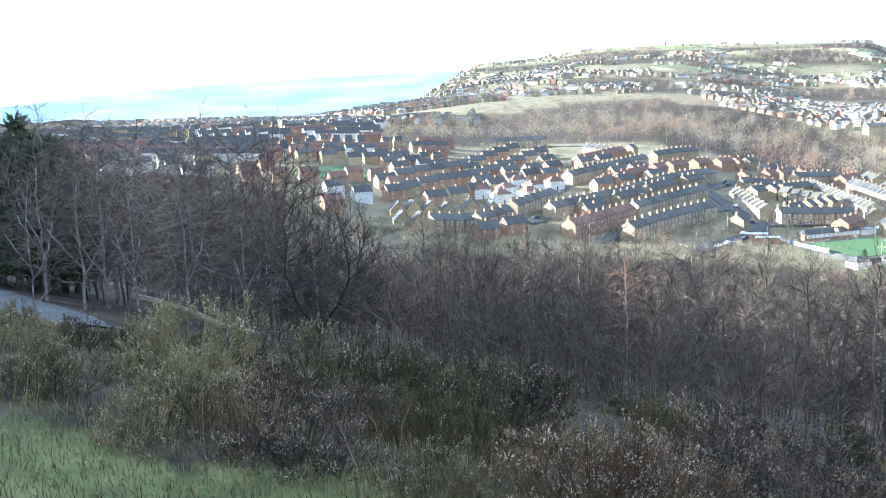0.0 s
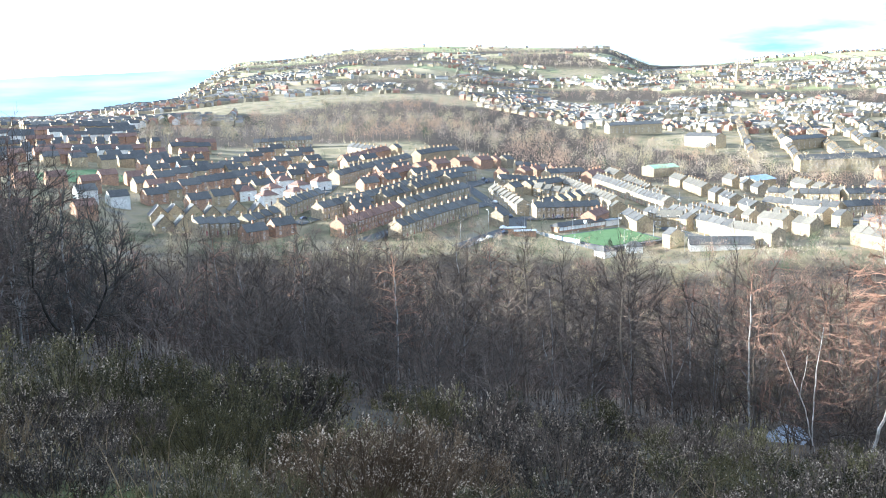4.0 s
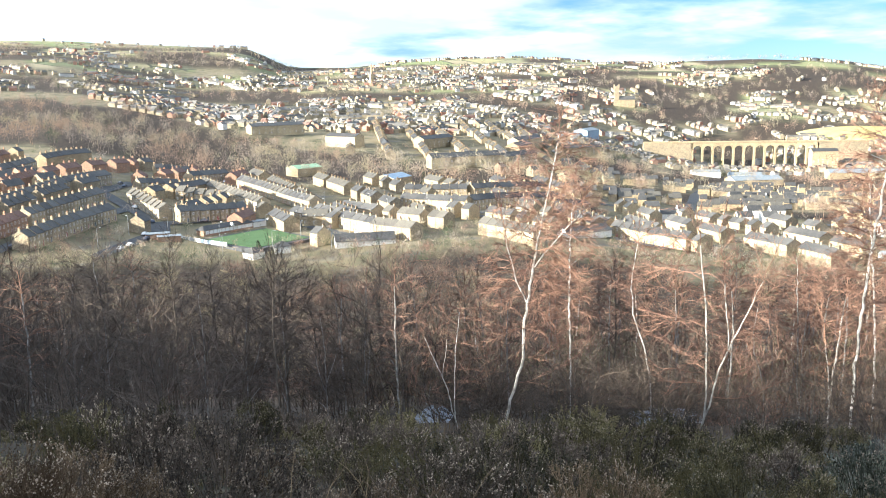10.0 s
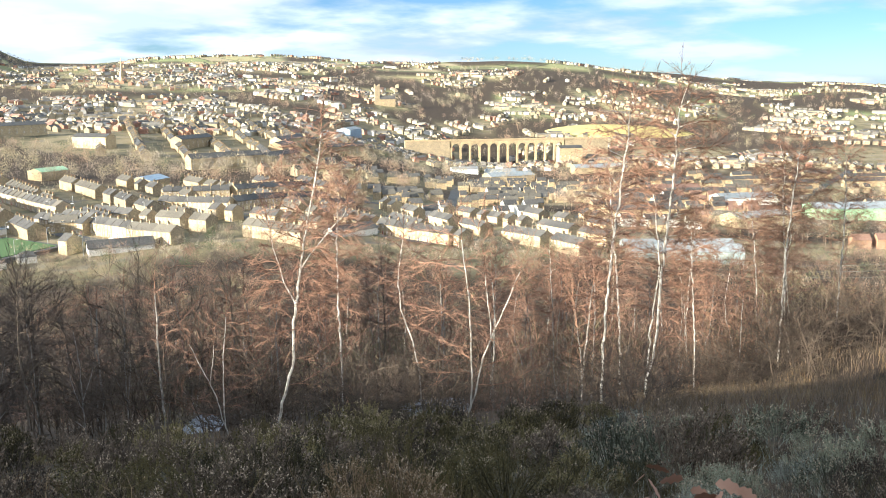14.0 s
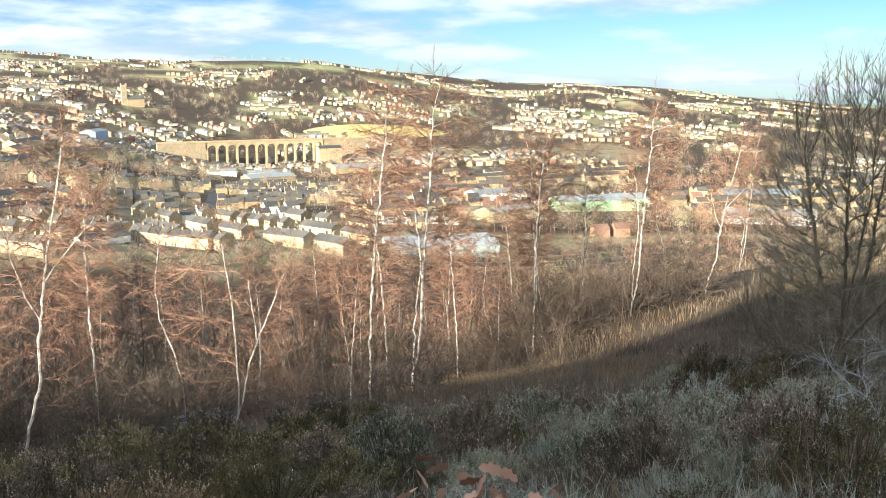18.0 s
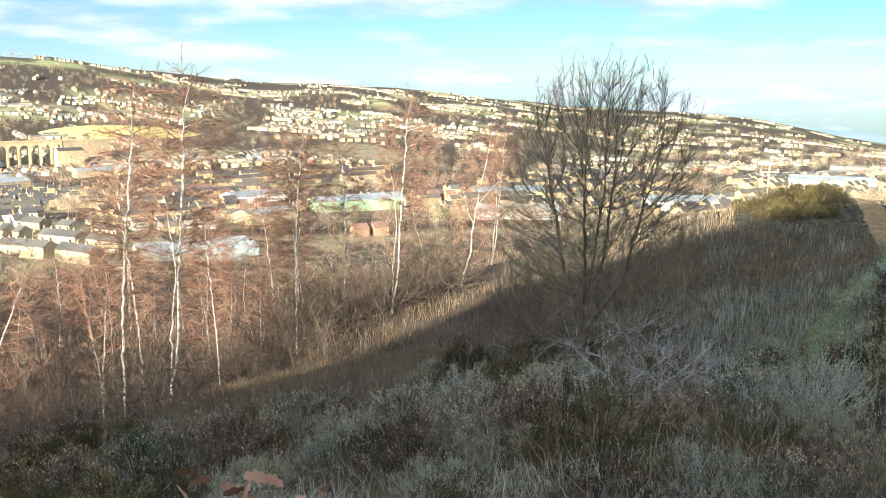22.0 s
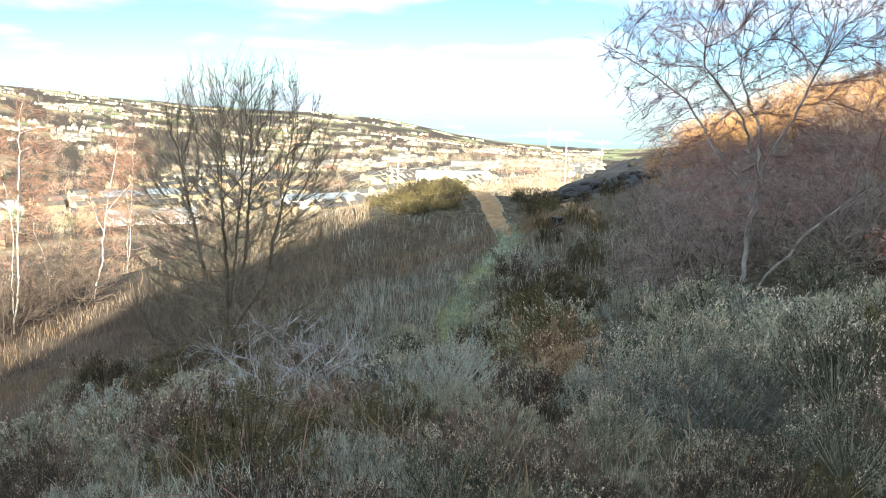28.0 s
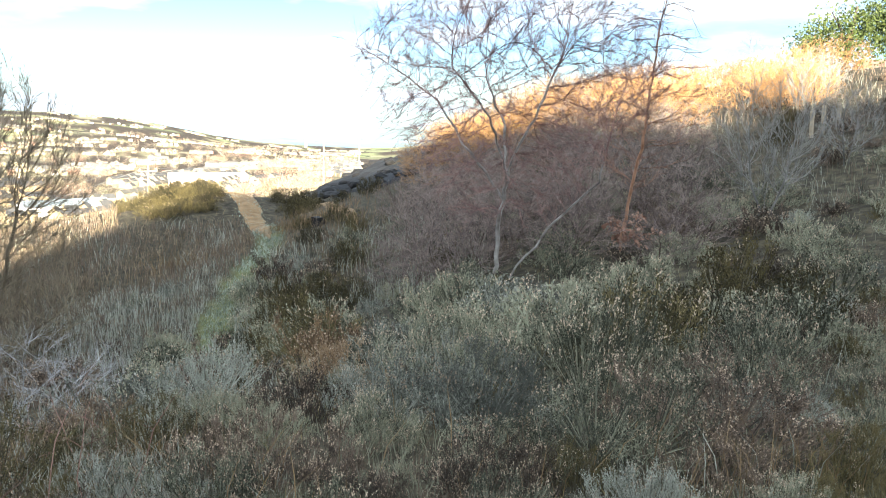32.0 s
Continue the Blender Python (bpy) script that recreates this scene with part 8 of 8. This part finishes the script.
def leafy_sapling(name, label, th, r, height, spread, count, leaf_len, seed, mat, stem):
    rng = random.Random(seed)
    st, lf = Sticks(), Sticks()
    tips = []
    for k in range(7):
        a = rng.random() * math.tau
        d = Vector((math.cos(a) * spread, math.sin(a) * spread, 1)).normalized()
        p = Vector((0, 0, -0.05))
        pts = [p]
        for i in range(4):
            d = (d + Vector((rng.gauss(0, 0.2), rng.gauss(0, 0.2), 0.05))).normalized()
            p = p + d * height / 4 * rng.uniform(0.8, 1.1)
            pts.append(p)
        st.limb(pts, [0.012, 0.010, 0.008, 0.006, 0], 4)
        tips += pts[2:]
    for i in range(count):
        p = rng.choice(tips) + Vector((rng.gauss(0, 0.07), rng.gauss(0, 0.07), rng.gauss(0, 0.06))) * height
        d = Vector((rng.gauss(0, 1), rng.gauss(0, 1), rng.gauss(-0.3, 0.6))).normalized()
        u = Vector((rng.gauss(0, 1), rng.gauss(0, 1), rng.gauss(0, 1)))
        s = d.cross(u).normalized()
        ln = leaf_len * rng.uniform(0.7, 1.3)
        # a lobed leaf: three widening pairs along the midrib
        base = lf.n
        prof = ((0.0, 0.03), (0.22, 0.20), (0.34, 0.12), (0.55, 0.30), (0.68, 0.18), (0.85, 0.22), (1.0, 0.02))
        bend = Vector((0, 0, -0.25 * ln))
        for f, w in prof:
            c = p + d * ln * f + bend * f * f
            lf.v += [tuple(c - s * ln * w), tuple(c + s * ln * w)]
        for j in range(len(prof) - 1):
            o = base + 2 * j
            lf.f += [(o, o + 1, o + 3), (o, o + 3, o + 2)]
        lf.n += 2 * len(prof)
    x, y = polar(th, r)
    ob = thing(name, label, "sapling", m=pose(x, y, ground(x, y)))
    part("stem", st.mesh("stem", stem), stem, ob)
    part("leaf", lf.mesh("leaf", mat), mat, ob, "dry reddish-brown lobed leaves")["kind"] = "stuff"


leafy_sapling("oak_sapling", "oak sapling holding dry reddish-brown leaves", 66.8, 4.5, 0.66, 0.4, 46, 0.12, 3, LEAF_OAK, BARK)
leafy_sapling("oak_sapling", "small oak sapling with a few rusty leaves", 70.3, 4.3, 0.5, 0.4, 30, 0.12, 4, LEAF_OAK, BARK)
leafy_sapling("oak_sapling", "low oak with withered pinkish-brown leaves", 130.9, 23.0, 1.0, 0.6, 300, 0.13, 5, LEAF_OAK, BARK)


def bramble_stems():
    rng = random.Random(12)
    for i in range(42):
        th, r = (rng.uniform(84, 100), rng.uniform(4.6, 8)) if i < 30 else (rng.uniform(20, 60), rng.uniform(4.5, 7))
        st = Sticks()
        d = Vector((rng.gauss(0, 0.35), rng.gauss(0, 0.35), 1)).normalized()
        p = Vector((0, 0, -0.05))
        pts = [p]
        for k in range(5):
            d = (d + Vector((rng.gauss(0, 0.2), rng.gauss(0, 0.2), -0.08))).normalized()
            p = p + d * rng.uniform(0.12, 0.2)
            pts.append(p)
            if k > 1:
                q = p + Vector((rng.gauss(0, 0.12), rng.gauss(0, 0.12), 0.10))
                st.limb([p, q], [0.002, 0], 3)
        st.limb(pts, [0.0045, 0.004, 0.0035, 0.003, 0.002, 0], 4)
        x, y = polar(th, r)
        ob = tagged(new("bramble", st.mesh("bramble", BRAMBLE if i < 30 else STRAW)), "thin arching reddish stem in the heath" if i < 30 else "thin arching straw-coloured stem", "plant", "bramble stems")
        ob.matrix_world = pose(x, y, ground(x, y))


bramble_stems()

# ---- top of the bank: houses, wall, evergreen ----


def bank_top():
    x, y = polar(146.8, 92)
    k = house_meshes("bungalow", 12, 9, 3.0, 6.2, RENDER, TILE_RED, 0.4, rows=(), door_at=None)
    ob = thing("bungalow", "bungalow with a brown tiled roof above the heath", "house", m=pose(x, y, -2.4, 0, 0, 60))
    part("wall", k["wall"], None, ob)
    part("roof", k["roof"], None, ob)
    w = part("window", k["window"], None, ob)
    w.location = (-2, -4.5, 1.0)
    # red-brick garden wall in lengths
    ob = thing("garden_wall", "low red-brick garden wall along the bank top", "wall", m=pose(0, 0, 0))
    for i in range(6):
        th = 140.6 + 1.1 * i
        x, y = polar(th, 86)
        p = part("panel", boxes_mesh("panel", [(-0.9, -0.12, -2, 0.9, 0.12, 1.0, 0), (-0.95, -0.17, 1.003, 0.95, 0.17, 1.1, 0)], [BRICK]), None, ob)
        p.matrix_local = pose(x, y, ground(x, y) + 0.6, 0, 0, -th)
    # ivy-covered tree
    rng = random.Random(3)
    tr, cr = Sticks(), Sticks()
    tr.limb([Vector((0, 0, -1)), Vector((0.2, 0, 2.2)), Vector((0.5, 0.2, 5.0))], [0.25, 0.2, 0.08], 7)
    tr.limb([Vector((0.2, 0, 2.2)), Vector((-1.2, 0.3, 4.6))], [0.12, 0.04], 6)
    for i in range(6500):
        c = rng.choice((Vector((0.4, 0, 3.6)), Vector((-1.6, 0.2, 3.0)), Vector((1.8, 0.3, 4.0)), Vector((0.2, -0.4, 2.0)), Vector((3.0, 0, 4.4)), Vector((-2.6, 0, 2.0)), Vector((2.4, 0.2, 2.4))))
        q = c + Vector((rng.gauss(0, 0.75), rng.gauss(0, 0.7), rng.gauss(0, 0.75)))
        cr.leaf(q, Vector((rng.gauss(0, 1), rng.gauss(0, 1), rng.gauss(0, 1))).normalized(), Vector((rng.gauss(0, 1), rng.gauss(0, 1), 0.1)), 0.22, 0.16)
    x, y = polar(142.4, 76)
    ob = thing("ivy_tree", "ivy-clad tree with glossy yellow-green leaves", "tree", m=pose(x, y, ground(x, y) + 0.2, 0, 0, -142))
    part("trunk", tr.mesh("trunk", BARK), BARK, ob)
    part("crown", cr.mesh("crown", LEAF_GREEN), LEAF_GREEN, ob, "dense yellow-green ivy leaves")
    for th, r, s in ((137.6, 78, 0.75), (138.8, 82, 0.6), (140.2, 79, 0.65), (134.5, 84, 0.6)):
        plant(WOOD[4 if s > 0.6 else 2], th, r, 60 * r, s * 0.8, "bare scrub tree on the top of the bank")
    # fence posts
    for th, r in ((141.0, 36), (141.6, 36.6), (142.4, 37)):
        x, y = polar(th, r)
        ob = tagged(new("fence_post", boxes_mesh("fence_post", [(-0.06, -0.06, -0.4, 0.06, 0.06, 1.0, 0), (-0.05, -0.05, 1.003, 0.05, 0.05, 1.04, 0)], [POLE_WOOD])), "short weathered wooden post in the heath", "post", "fence posts")
        ob.matrix_world = pose(x, y, ground(x, y), 4, 3, 20)
    x, y = polar(111.4, 37)
    ob = thing("litter_bin", "small dark box lying beside the path", "bin", m=pose(x, y, ground(x, y), 0, 0, 30))
    part("bin", boxes_mesh("bin", [(-0.2, -0.18, -0.1, 0.2, 0.18, 0.32, 0), (-0.22, -0.2, 0.323, 0.22, 0.2, 0.38, 0)], [ROCK]), None, ob)


bank_top()


# a model that found no place of its own is not kept
for spare in list(FRESH):
    for piece in list(spare.children):
        bpy.data.objects.remove(piece)
    bpy.data.objects.remove(spare)
FRESH.clear()
